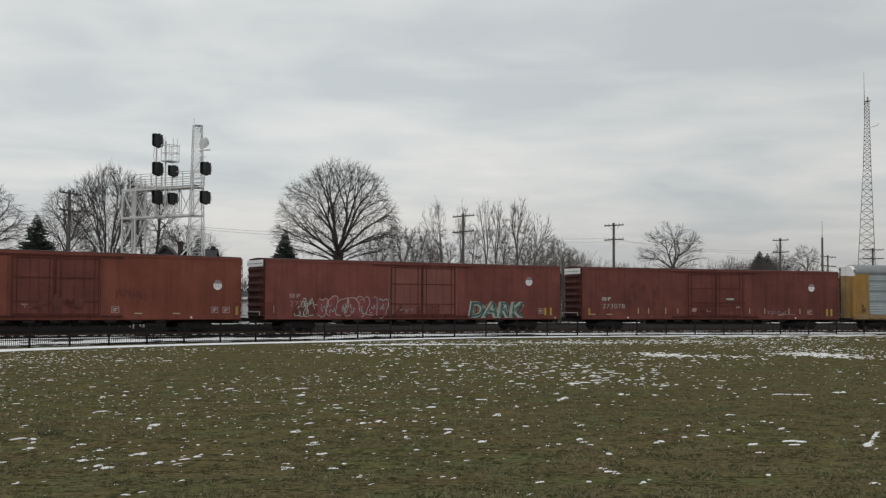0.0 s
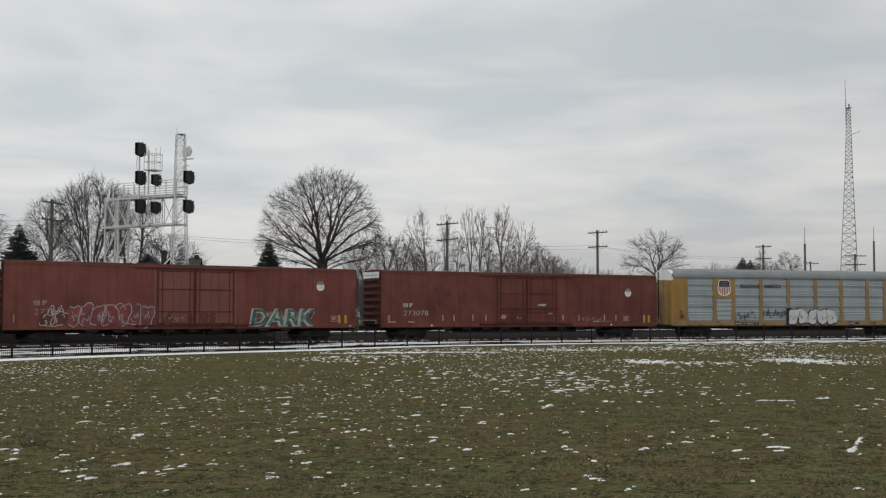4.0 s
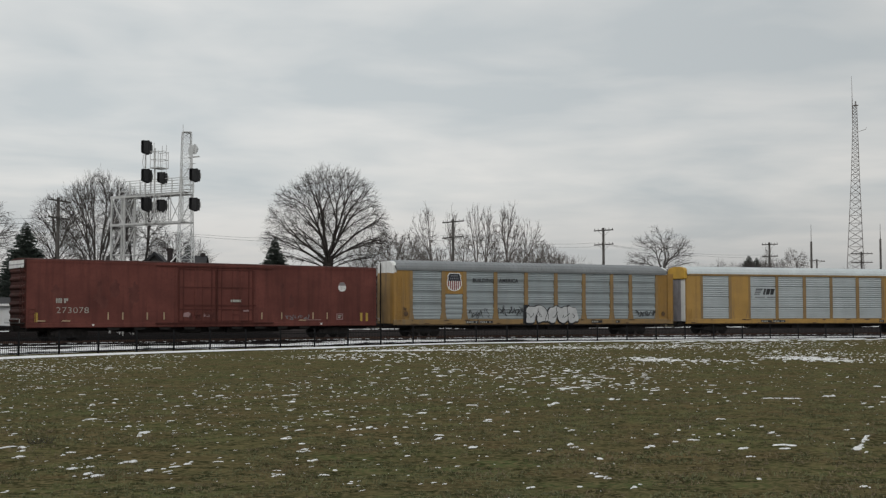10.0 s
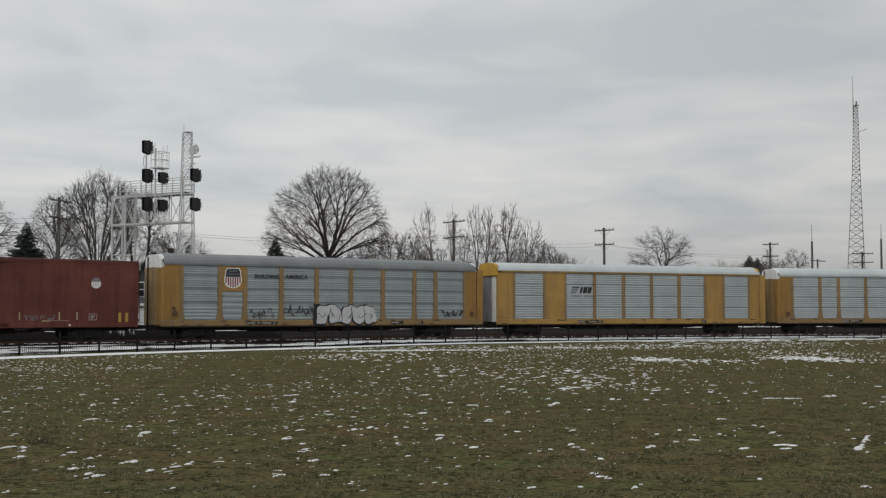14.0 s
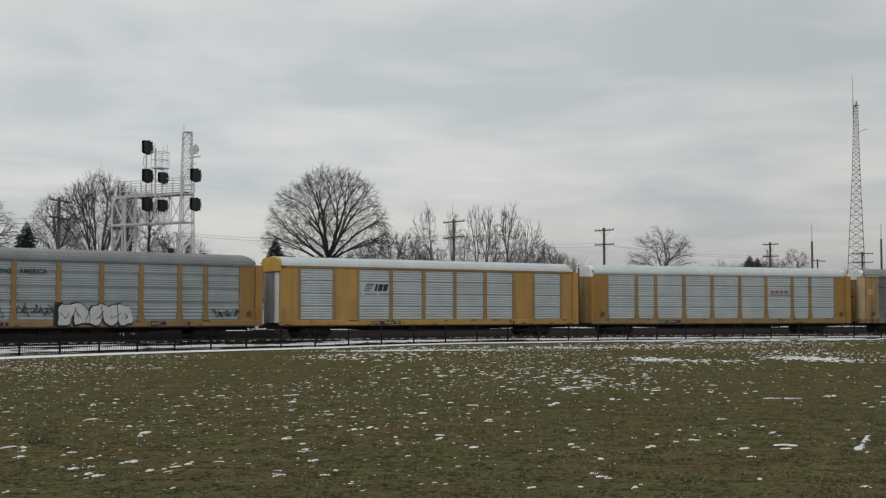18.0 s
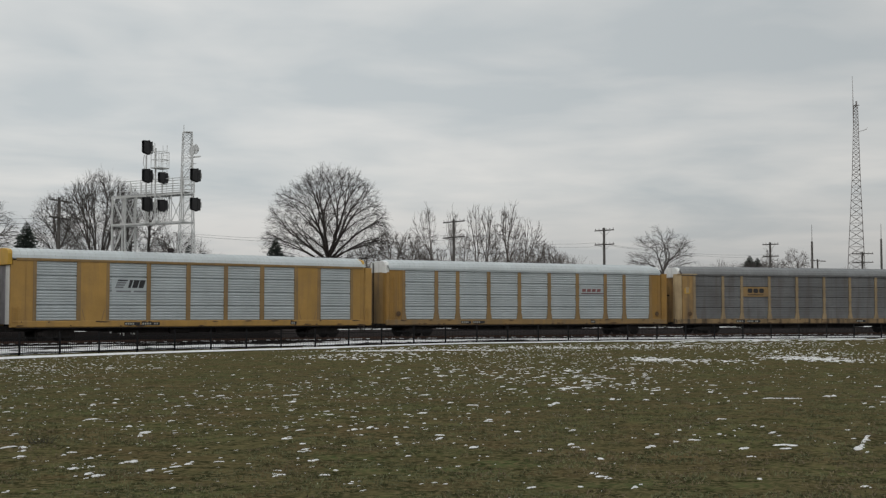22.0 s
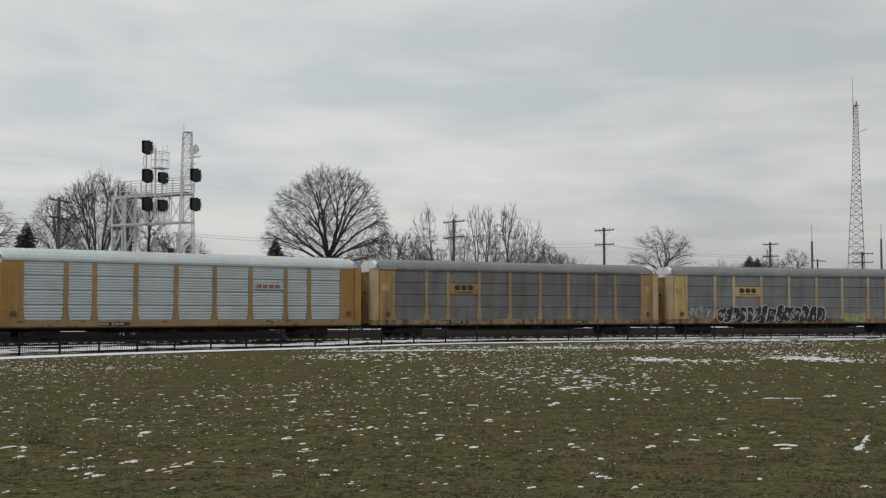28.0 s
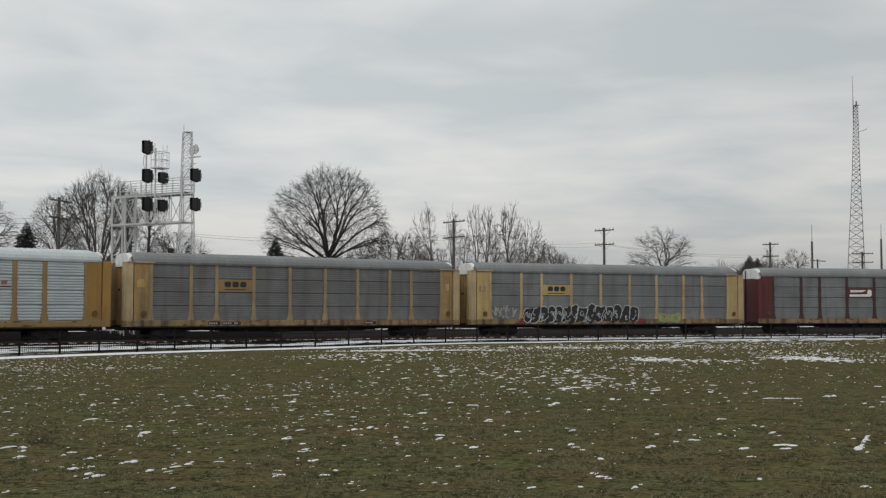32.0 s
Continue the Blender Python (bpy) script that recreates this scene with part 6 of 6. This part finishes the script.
def boxcar(paint, door_paint, door, label, marks, emblem_z=3.8, digits="273078", rear=13.25):
    """An 86-foot high-cube boxcar: plain sheeted sides with double plug doors, ribbed ends."""
    car = thing("boxcar", Matrix(), label, "railcar", "cars of the freight train")
    add_running_gear(car)
    W, SILL, TOP, A, H = 1.46, .86, 5.13, -12.93, rear
    body = Shape().prism([(-W, SILL + .1), (-W + .12, SILL + .02), (W - .12, SILL + .02), (W, SILL + .1), (W, TOP - .05), (W - .05, TOP), (-W + .05, TOP), (-W, TOP - .05)], A, H)
    part("body", body, paint, car)
    part("roof", Shape().prism([(-W - .02, TOP + .001), (W + .02, TOP + .001), (W - .1, TOP + .08), (0, TOP + .16), (-W + .1, TOP + .08)], A - .02, H + .02), M_RED_END, car)
    for sg in (-1, 1):
        y = sg * W
        # welded seams between side sheets
        for i in range(21):
            x = A + .2 + (H - A - .4) * i / 20
            if door[0] - .3 < x < door[2] + .3:
                continue
            part("seam", Shape().box(x - .010, x + .010, *sorted((y + sg * .001, y + sg * .004)), SILL + .3, TOP - .1), paint, car)
        part("top_cord", Shape().box(A, H, *sorted((y + sg * .001, y + sg * .035)), TOP - .13, TOP - .01), paint, car)
        part("side_sill", Shape().prism([(y + sg * .001, SILL + .28), (y + sg * .03, SILL + .26), (y + sg * .03, SILL + .03), (y - sg * .05, SILL - .02), (y - sg * .14, SILL - .02), (y - sg * .14, SILL + .018), (y - sg * .11, SILL + .021), (y + sg * .001, SILL + .105)], A, H), paint, car)
        for i in range(9):
            x = -7.2 + 1.8 * i
            part("sill_bracket", Shape().slab([(x - .45, SILL - .001), (x + .45, SILL - .001), (x + .35, SILL - .17), (x - .35, SILL - .17)], *sorted((y - sg * .14, y - sg * .03))), M_UNDER, car)
        for x in (door[0] - .22, door[2] + .06):
            part("door_post", Shape().box(x, x + .16, *sorted((y + sg * .001, y + sg * .03)), SILL + .3, TOP - .14), door_paint, car)
        for x0, x1 in ((door[0], door[1]), (door[1], door[2])):
            d = part("door", Shape().box(x0 + .04, x1 - .04, *sorted((y + sg * .001, y + sg * .05)), SILL + .35, TOP - .3), door_paint, car)
            fr = Shape()
            for z in (SILL + .35, 2.0, 3.5, TOP - .4):
                fr.box(x0 + .04, x1 - .04, *sorted((y + sg * .0505, y + sg * .085)), z, z + .07)
            for x in (x0 + .04, x0 + .34, x1 - .40, x1 - .11):
                fr.box(x, x + .06, *sorted((y + sg * .0505, y + sg * .08)), SILL + .35, TOP - .3)
            part("door_frame", fr, M_DARKRED, d)
            rods = Shape()
            for f in (.42, .62):
                x = x0 + (x1 - x0) * f
                rods.tube((x, y + sg * .11, SILL + .3), (x, y + sg * .11, TOP - .35), .016, None, 6)
            rods.box(x0 + (x1 - x0) * .42, x0 + (x1 - x0) * .62, *sorted((y + sg * .09, y + sg * .13)), 1.7, 1.76)
            part("lock_rod", rods, door_paint, d)
        part("door_rail", Shape().box(door[0] - 1.6, door[2] + 1.6, *sorted((y + sg * .031, y + sg * .13)), SILL + .22, SILL + .30), M_DARKRED, car)
        part("door_track", Shape().box(door[0] - 1.6, door[2] + 1.6, *sorted((y + sg * .036, y + sg * .09)), TOP - .22, TOP - .15), M_DARKRED, car)
    for e, x in ((-1, A), (1, H)):
        part("end_wall", Shape().box(*sorted((x + e * .001, x + e * .04)), -W + .03, W - .03, SILL + .05, TOP - .02), M_RED_END, car)
        for k in range(7):
            z = SILL + .30 + .52 * k
            q = [(z, x + e * .041), (z + .07, x + e * .11), (z + .17, x + e * .15), (z + .27, x + e * .11), (z + .34, x + e * .041)]
            rib = Shape()
            n = len(q)
            rib.v = [(xx, yy, zz) for yy in (-W + .12, W - .12) for zz, xx in q]
            rib.f = [(i, i + 1, n + i + 1, n + i) for i in range(n - 1)] + [tuple(range(n)), tuple(range(2 * n - 1, n - 1, -1))]
            part("end_rib", rib, M_RED_END, car)
        part("end_plate", Shape().box(*sorted((x + e * .16, x + e * .18)), -W + .08, W - .08, TOP - .5, TOP - .02), M_WHITE, car, "white-painted plate at the top of the end")
        part("plate_rail", Shape().box(*sorted((x + e * .181, x + e * .20)), -W + .08, W - .08, TOP - .30, TOP - .25), M_ENDGREY, car)
        part("end_platform", Shape().box(*sorted((x + e * .05, x + e * .42)), -W + .1, W - .1, SILL + .28, SILL + .32), M_STEEL, car)
        part("hand_rail", Shape().tube((x + e * .38, -W + .12, SILL + .55), (x + e * .38, W - .12, SILL + .55), .018).tube((x + e * .38, -W + .12, SILL + .3), (x + e * .38, -W + .12, SILL + .55), .018).tube((x + e * .38, W - .12, SILL + .3), (x + e * .38, W - .12, SILL + .55), .018), M_ALU, car)
        grabs(car, x - e * .35, -W, 1.0, 2.2, paint, 4, .45)
        lad = Shape()
        for yy in (-W + .15, -W + .6):
            lad.tube((x + e * .2, yy, 1.1), (x + e * .2, yy, 4.7), .02)
        for k in range(11):
            lad.tube((x + e * .2, -W + .15, 1.3 + .33 * k), (x + e * .2, -W + .6, 1.3 + .33 * k), .014, None, 5)
        part("end_ladder", lad, M_RED_END, car)
    W += .002
    for x, kind in marks:
        if kind == "bar":
            part("reflector", Shape().box(x - .04, x + .04, -W - .036, -W - .002, SILL + .5, SILL + .98), M_TANBAR, car)
        elif kind == "ybar":
            part("reflector", Shape().box(x - .10, x + .10, -W - .006, -W, SILL + .35, SILL + .95), M_REFLECT, car)
        elif kind == "card":
            fr = Shape().box(x - .28, x + .28, -W - .006, -W, SILL + .84, SILL + .90).box(x - .28, x + .28, -W - .006, -W, SILL + .46, SILL + .52)
            fr.box(x - .28, x - .22, -W - .006, -W, SILL + .52, SILL + .84).box(x + .22, x + .28, -W - .006, -W, SILL + .52, SILL + .84)
            part("data_panel", fr, M_FADEPINK, car)
            part("data_text", Shape().box(x - .15, x + .15, -W - .008, -W - .002, SILL + .70, SILL + .77).box(x - .15, x + .05, -W - .008, -W - .002, SILL + .58, SILL + .65), M_CREAM, car)
        elif kind == "dash":
            part("chalk_mark", Shape().slab([(x - .3, SILL + .40), (x + .26, SILL + .38), (x + .3, SILL + .46), (x - .2, SILL + .48)], -W - .036, -W - .002), M_TANBAR, car)
        elif kind == "square":
            part("white_mark", Shape().box(x - .07, x + .07, -W - .036, -W - .031, SILL + .1, SILL + .22), M_WHITE, car)
        elif kind == "number":
            for dx, w in ((0, .10), (.14, .10), (.28, .10), (.52, .12), (.66, .12)):
                part("reporting_mark", Shape().box(x + dx, x + dx + w, -W - .006, -W, 2.42 if dx < .6 else 2.56, 2.72), M_CREAM, car)
            lettering(digits, .54, M_CREAM, x, 1.79, -W - .003, -.006, "reporting_number", car, width=2.15)
        elif kind == "emblem":
            emblem_circle(car, x, emblem_z, .34, -W)
    return car


def tile_bays(edges, gap=.135):
    return [(a + gap, b - gap) for a, b in zip(edges, edges[1:])]


BAY_EDGES = (-11.53, -8.68, -6.78, -3.95, -1.08, 1.80, 4.58, 7.42, 9.38, 12.2)


def lettered_plate(car, x0, x1, z0, z1, paint, y=-1.42):
    """A painted plate with three dark blocks and an underline."""
    pl = part("name_plate", Shape().box(x0, x1, y - .02, y, z0, z1), paint, car, "yellow plate with dark blocks on it")
    w, h = (x1 - x0) * .19, (z1 - z0) * .46
    for q in range(3):
        cx, cz = x0 + (x1 - x0) * (.27 + .23 * q), z0 + (z1 - z0) * .60
        s = Shape().slab([(cx + a * w, cz + b * h) for a, b in ((-.5, -.28), (-.28, -.5), (.28, -.5), (.5, -.28), (.5, .28), (.28, .5), (-.28, .5), (-.5, .28))], y - .027, y - .0205)
        part("plate_block", s, M_BLACKPAINT, pl)
    part("plate_underline", Shape().box(x0 + (x1 - x0) * .18, x1 - (x1 - x0) * .20, y - .027, y - .0205, z0 + .12, z0 + .19), M_BLACKPAINT, pl)


def build_train():
    y = -1.462
    b0 = boxcar(M_RED_WARM, M_RED_DARK, (-3.0, -.2, 2.8), "orange-red high-cube boxcar with plug doors and a round emblem",
                [(11.42, "emblem"), (12.1, "card"), (11.2, "card"), (12.95, "ybar"), (5.5, "dash"), (8.3, "dash"), (3.9, "card"), (1.6, "card"), (-9, "bar"), (9.4, "square"), (-6.4, "dash"), (-9.8, "dash")], 3.25)
    thin_tag(b0, 4.0, 6.2, 2.1, 3.0, y, 31, M_RED_SMUDGE, "faded dark scrawl", .05)
    thin_tag(b0, .5, 1.3, 1.6, 2.3, y - .09, 32, M_DARKRED, "small dark scrawl", .06)
    smudge(b0, -2.6, 2.2, 1.5, 2.2, y - .088, 34, M_RED_SMUDGE, 6)
    thin_tag(b0, -2.4, -1.6, 1.6, 1.9, y - .09, 35, M_FADEPINK, "small pale scribble on the door", .05)
    b1 = boxcar(M_RED, M_REDDOOR, (-2.75, 0.0, 3.0), "oxide-red high-cube boxcar with colourful spray-painted letters",
                [(10.1, "emblem"), (11.75, "ybar"), (12.3, "ybar"), (-12.3, "bar"), (11.3, "card"), (-7, "dash"), (12.7, "square")], 3.92)
    scrawl(b1, -8.9, -3.1, 1.0, 2.55, y - .032, 41, M_PINK, M_CREAM, M_BLUEGREY, "faded red and grey bubble graffiti with pale outlines", 7, .15, M_MAGENTA, .045)
    scrawl(b1, -10.6, -9.0, 1.0, 2.1, y - .032, 45, M_RED_SMUDGE, M_CREAM, M_FADEMARK, "grey-green end of the graffiti", 2, .3, M_RED_SMUDGE)
    scrawl(b1, -3.6, -2.7, 1.0, 2.4, y - .032, 46, M_RED_SMUDGE, M_BLUEGREY, M_PINK, "grey-green end of the graffiti", 1, -.3, M_RED_SMUDGE)
    thin_tag(b1, -10.2, -9.2, 1.7, 2.55, y - .045, 42, M_CREAM, "pale scribbled graffiti", .07)
    thin_tag(b1, -1.9, -.9, 1.35, 1.8, y - .09, 43, M_EMBGREY, "faint dull scribbles on the doors", .05)
    smudge(b1, -2.2, 2.4, 1.4, 1.9, y - .088, 49, M_RED_SMUDGE, 5)
    lettering("DARK", 1.62, M_DKGREEN, 4.28, 1.03, y - .031, .10, "graffiti_shadow", b1, "dark shadow under the letters", .16, 5.5)
    lettering("DARK", 1.62, M_CREAM, 4.15, 1.08, y - .037, .085, "graffiti_outline", b1, "teal spray-painted letters with pale outlines", .16, 5.45)
    lettering("DARK", 1.62, M_TEAL, 4.2, 1.10, y - .043, .02, "graffiti_letters", b1, "teal spray-painted letters", .16, 5.4)
    thin_tag(b1, 4.5, 9.5, 1.3, 2.2, y - .049, 48, M_CREAM, "thin pale strokes on the letters", .03)
    for k, w in enumerate((.10, .10, .10, .12, .12)):
        part("reporting_mark", Shape().box(-11.05 + .15 * k + (.1 if k > 2 else 0), -11.05 + .15 * k + (.1 if k > 2 else 0) + w, y - .006, y - .001, 2.42 if k < 4 else 2.56, 2.72), M_FADEPINK, b1)
    lettering("27306", .54, M_FADEPINK, -11.05, 1.82, y - .003, -.006, "reporting_number", b1, width=1.8)
    thin_tag(b1, 3.5, 4.4, 1.0, 1.5, y - .032, 44, M_PINK, "pink spray marks", .12)
    b2 = boxcar(M_RED_DARK, M_RED_DARK, (-2.7, .15, 3.0), "dull red high-cube boxcar with faded number bars",
                [(10.4, "emblem"), (-12.3, "ybar"), (-11.05, "number"), (-7.6, "bar"), (-6.6, "bar"), (-4.9, "bar"), (-3.7, "bar"), (3.7, "bar"), (5.3, "bar"), (7.9, "bar"), (9.1, "bar"), (12.6, "ybar"),
                 (10.2, "card"), (12.1, "ybar"), (-8.6, "square"), (-12, "dash"), (-10.4, "dash"), (8.6, "square"), (.8, "dash"), (7.0, "dash")], 3.72, rear=13.42)
    for k, (xa, xb, za, zb, num) in enumerate(((-6.2, -5.4, 2.0, 3.3, 4), (-8.4, -7.9, 2.4, 3.4, 3), (-7.6, -6.8, 2.8, 3.5, 2), (-11.2, -10.8, 2.8, 3.6, 2), (5.2, 6.4, 2.2, 3.6, 2))):
        smudge(b2, xa, xb, za, zb, y, 51 + k, M_RED_SMUDGE, num)
    thin_tag(b2, -2.0, .2, 1.3, 1.95, y - .09, 52, M_RED_SMUDGE, "dark scribbles on the door", .12)
    thin_tag(b2, 5.5, 7.6, 1.3, 1.7, y, 53, M_FADEMARK, "grey chalk scribbles", .04)
    part("pale_patch", Shape().slab([(-2.35, 1.55), (-1.8, 1.5), (-1.72, 1.72), (-1.95, 1.86), (-2.3, 1.8)], y - .094, y - .09), M_FADEPINK, b2, "pale rubbed patch on the door")
    part("pale_patch", Shape().slab([(-.85, 1.55), (-.4, 1.52), (-.38, 1.76), (-.8, 1.8)], y - .094, y - .09), M_FADEPINK, b2, "pale rubbed patch on the door")
    part("pale_patch", Shape().slab([(2.2, 1.88), (2.62, 1.9), (2.6, 2.02), (2.2, 2.0)], y - .094, y - .09), M_FADEPINK, b2, "pale rubbed patch on the door")
    part("pale_line", Shape().box(7.2, 8.6, y - .004, y, 1.29, 1.33), M_FADEPINK, b2)
    part("door_rail", Shape().box(-2.35, 3.2, y - .096, y - .088, 2.27, 2.37), M_DARKRED, b2)
    part("paper_mark", Shape().box(1.2, 2.0, y - .094, y - .09, 2.55, 2.72), M_CREAM, b2)
    # nine bays a side
    up = autorack(tile_bays(BAY_EDGES, .16), M_YELLOW, M_PANEL, M_ROOF_G, (4, 4, .025, .34), "yellow autorack with grey ribbed panels, shield emblem and white graffiti", M_YELLOW_S, M_WHITE, (), (1,), rail_paint=M_ROOF_G, post_paint=M_YELLOW_P, sill_paint=M_YELLOW_P,
                  plates=((-6.69, 1.15), (-5.45, 1.2), (5.3, 1.1), (7.8, .4)))
    shield(up, -7.72, 4.22, 1.32, 1.42, -1.44)
    lettering("BUILDING", .42, M_DARKMARK, -6.06, 4.24, -1.413, .012, "slogan", up, width=1.95)
    lettering("AMERICA", .42, M_DARKMARK, -3.61, 4.25, -1.413, .012, "slogan", up, width=1.8)
    block_letters(up, -1.1, 3.9, .93, 2.45, -1.478, 61, M_WHITESPRAY, M_BLACKPAINT, "white block graffiti with black outlines", 5)
    thin_tag(up, -6.4, -4.6, 1.36, 2.18, -1.478, 62, M_DARKMARK, "black scribbled graffiti", .05)
    thin_tag(up, -3.68, -1.35, 1.5, 2.46, -1.478, 63, M_DARKMARK, "black scribbled graffiti", .06)
    thin_tag(up, 9.92, 11.98, 1.5, 2.05, -1.478, 64, M_DARKMARK, "black brush mark", .09)
    thin_tag(up, -12.3, -11.9, 1.9, 2.4, -1.50, 65, M_STAIN, "dark smudge", .10)
    ns_bays = [(-11.45, -8.87), (-8.6, -6.9), (-6.68, -4.1), (-3.81, -1.24), (-.93, 1.6), (1.89, 4.42), (4.75, 7.22), (7.5, 9.15), (9.43, 12.02)]
    ns = autorack(ns_bays, M_YELLOW_N, M_PANEL_W, M_ROOF_W, (4, 5, .042, .06), "yellow autorack with pale louvred panels and a white roof", M_ENDGREY, M_HOOD, (1, 7), flare=False, ends="hooded", rail_paint=M_YELLOW_P, post_paint=M_YELLOW_P,
                  plates=((-5.64, 1.1), (-4.45, 1.3), (6.9, .5)))
    part("emblem_plate", Shape().box(-6.5, -4.0, -1.419, -1.412, 3.1, 4.1), M_PANEL_W, ns, "pale plain plate behind the emblem")
    for k in range(4):
        part("emblem_stripe", Shape().slab([(-6.3 + .06 * k, 3.42 + .15 * k), (-5.75 + .10 * k, 3.42 + .15 * k), (-5.70 + .10 * k, 3.52 + .15 * k), (-6.26 + .06 * k, 3.52 + .15 * k)], -1.43, -1.42), M_FADEMARK if k < 3 else M_DARKMARK, ns)
    for dx, w in ((-5.4, .18), (-5.12, .36), (-4.68, .34)):
        part("emblem_block", Shape().slab([(dx, 3.44), (dx + w, 3.44), (dx + w + .18, 3.96), (dx + .14, 3.96)], -1.43, -1.42), M_BLACKPAINT, ns, "charcoal slanted emblem block")
    part("emblem_caption", Shape().box(-6.2, -5.2, -1.43, -1.42, 3.16, 3.26).box(-5.0, -4.1, -1.43, -1.42, 3.16, 3.26), M_FADEMARK, ns)
    bn = autorack(tile_bays(BAY_EDGES, .15), M_YELLOW, M_PANEL_W, M_ROOF_W, (4, 5, .044, .07), "tan-yellow autorack with pale louvred panels and a small faded mark", M_YELLOW_S, M_WHITE, rail_paint=M_PANEL_W, post_paint=M_YELLOW_P, sill_paint=M_YELLOW_P,
                  plates=((-6.5, .9), (-5.45, 1.1), (5.9, .45)))
    for k in range(4):
        x = 5.05 + .50 * k
        part("mark_block", Shape().slab([(x, 3.56), (x + .36, 3.56), (x + .42, 3.80), (x + .06, 3.80)], -1.43, -1.42), M_DULLRED, bn, "small faded red slanted block")
    part("mark_streak", Shape().slab([(4.95, 3.38), (7.2, 3.38), (7.3, 3.45), (5.0, 3.45)], -1.43, -1.42), M_MAROON, bn, "dark red underline streak")
    made = []
    for i, yel in enumerate((M_YELLOW_S, M_YELLOW_B)):
        c = autorack(tile_bays(BAY_EDGES, .12), yel, M_PANEL_D if i == 0 else M_PANEL_C, M_ROOF_D, (4, 6, .008, .05), "yellow autorack with sooty grey panels and a yellow name plate" if i == 0 else "yellow autorack with grey panels and long black-and-white graffiti", M_YELLOW_S, M_WHITE, ends="posted",
                     sill_paint=M_SILL, corner_paint=M_YELLOW_T, rail_paint=M_PANEL_D if i == 0 else M_PANEL_C, post_paint=M_POST_T if i == 0 else M_YELLOW_T, plates=((-7.4, .9), (-6.35, 1.4), (5.2, 1.0)) if i == 0 else ())
        lettered_plate(c, -6.64, -4.08, 3.26, 4.12, M_YELLOW_P if i == 0 else M_YELLOW_B)
        part("door_patch", Shape().box(-12.5, -11.95, -1.452, -1.442, 3.5, 3.95), M_HOOD if i == 0 else M_YELLOW_P, c, "bright yellow patch on the end bay" if i == 0 else "ochre patch on the end bay")
        made.append(c)
    c1, c2 = made
    scrawl(c2, -8.4, -3.4, .97, 2.4, -1.478, 71, M_BLACKPAINT, M_WHITESPRAY, M_FADEMARK, "long black-and-white graffiti along the lower side", 7, .25, M_BLACKPAINT, .055)
    scrawl(c2, -3.4, 2.65, .97, 2.45, -1.478, 75, M_BLACKPAINT, M_WHITESPRAY, M_FADEMARK, "long black-and-white graffiti along the lower side", 7, .25, M_BLACKPAINT, .055)
    thin_tag(c2, -11.3, -9.2, 1.2, 2.5, -1.478, 72, M_CREAM, "pale scribbled graffiti", .09)
    scrawl(c2, 4.8, 7.1, .98, 1.9, -1.478, 73, M_LIME, M_FADEMARK, M_FADEMARK, "dull lime block graffiti", 3, .1, M_FADEMARK, .05)
    part("red_spray", Shape().slab([(2.6, .95), (3.3, .95), (3.15, 1.3), (2.7, 1.4)], -1.484, -1.4775), M_EMB_RED, c2)
    part("red_spray", Shape().slab([(-9.1, .95), (-8.3, .95), (-8.4, 1.35), (-8.7, 1.42)], -1.484, -1.4775), M_EMB_RED, c2)
    fx = autorack(tile_bays(BAY_EDGES, .12), M_MAROON, M_PANEL_C, M_ROOF_D, (4, 6, .008, .05), "maroon autorack with sooty grey panels and a white streak emblem", M_MAROON, M_WHITE, ends="radial", rail_paint=M_PANEL_C, post_paint=M_POST_D, sill_paint=M_SILL)
    part("emblem_plate", Shape().box(-3.85, -1.15, -1.44, -1.42, 3.2, 4.1), M_MAROON, fx, "maroon plate with a white streak emblem")
    part("emblem_streak", Shape().slab([(-3.7, 3.3), (-1.5, 3.3), (-1.3, 3.55), (-3.7, 3.5)], -1.447, -1.4405).slab([(-3.6, 3.68), (-2.4, 3.72), (-1.9, 3.9), (-3.6, 3.9)], -1.447, -1.4405)
         .tube((-1.6, -1.447, 3.72), (-1.6, -1.4405, 3.72), .24, None, 14), M_WHITE, fx)
    # places along the line at the start, each coupled to the next
    for car, s in zip((b0, b1, b2, up, ns, bn, c1, c2, fx), (-32.15, -3.85, 24.75, 52.97, 81.56, 109.97, 138.4, 166.88, 195.6)):
        CARS.append((car, s))


def car_pose(s):
    xa, ya, _ = along(s - 10.05)
    xb, yb, _ = along(s + 10.05)
    return pose((xa + xb) / 2, (ya + yb) / 2, RAIL_Z, 0, 0, math.degrees(math.atan2(yb - ya, xb - xa)))


build_ground()
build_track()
build_snow()
build_grass()
build_weed()
build_fence()
build_signal_bridge()
build_towers()
build_poles()
build_houses()
build_trees()
build_train()


def motions():
    for car, s in CARS:
        walk(car, [(t, car_pose(s + travel(t))) for t in range(33)])
    steps = [i / 8 for i in range(257)]
    for ob, x in WHEELSETS:
        walk(ob, [(t, pose(x, 0, WHEEL_R, 0, math.degrees(travel(t) / WHEEL_R), 0)) for t in steps])


motions()
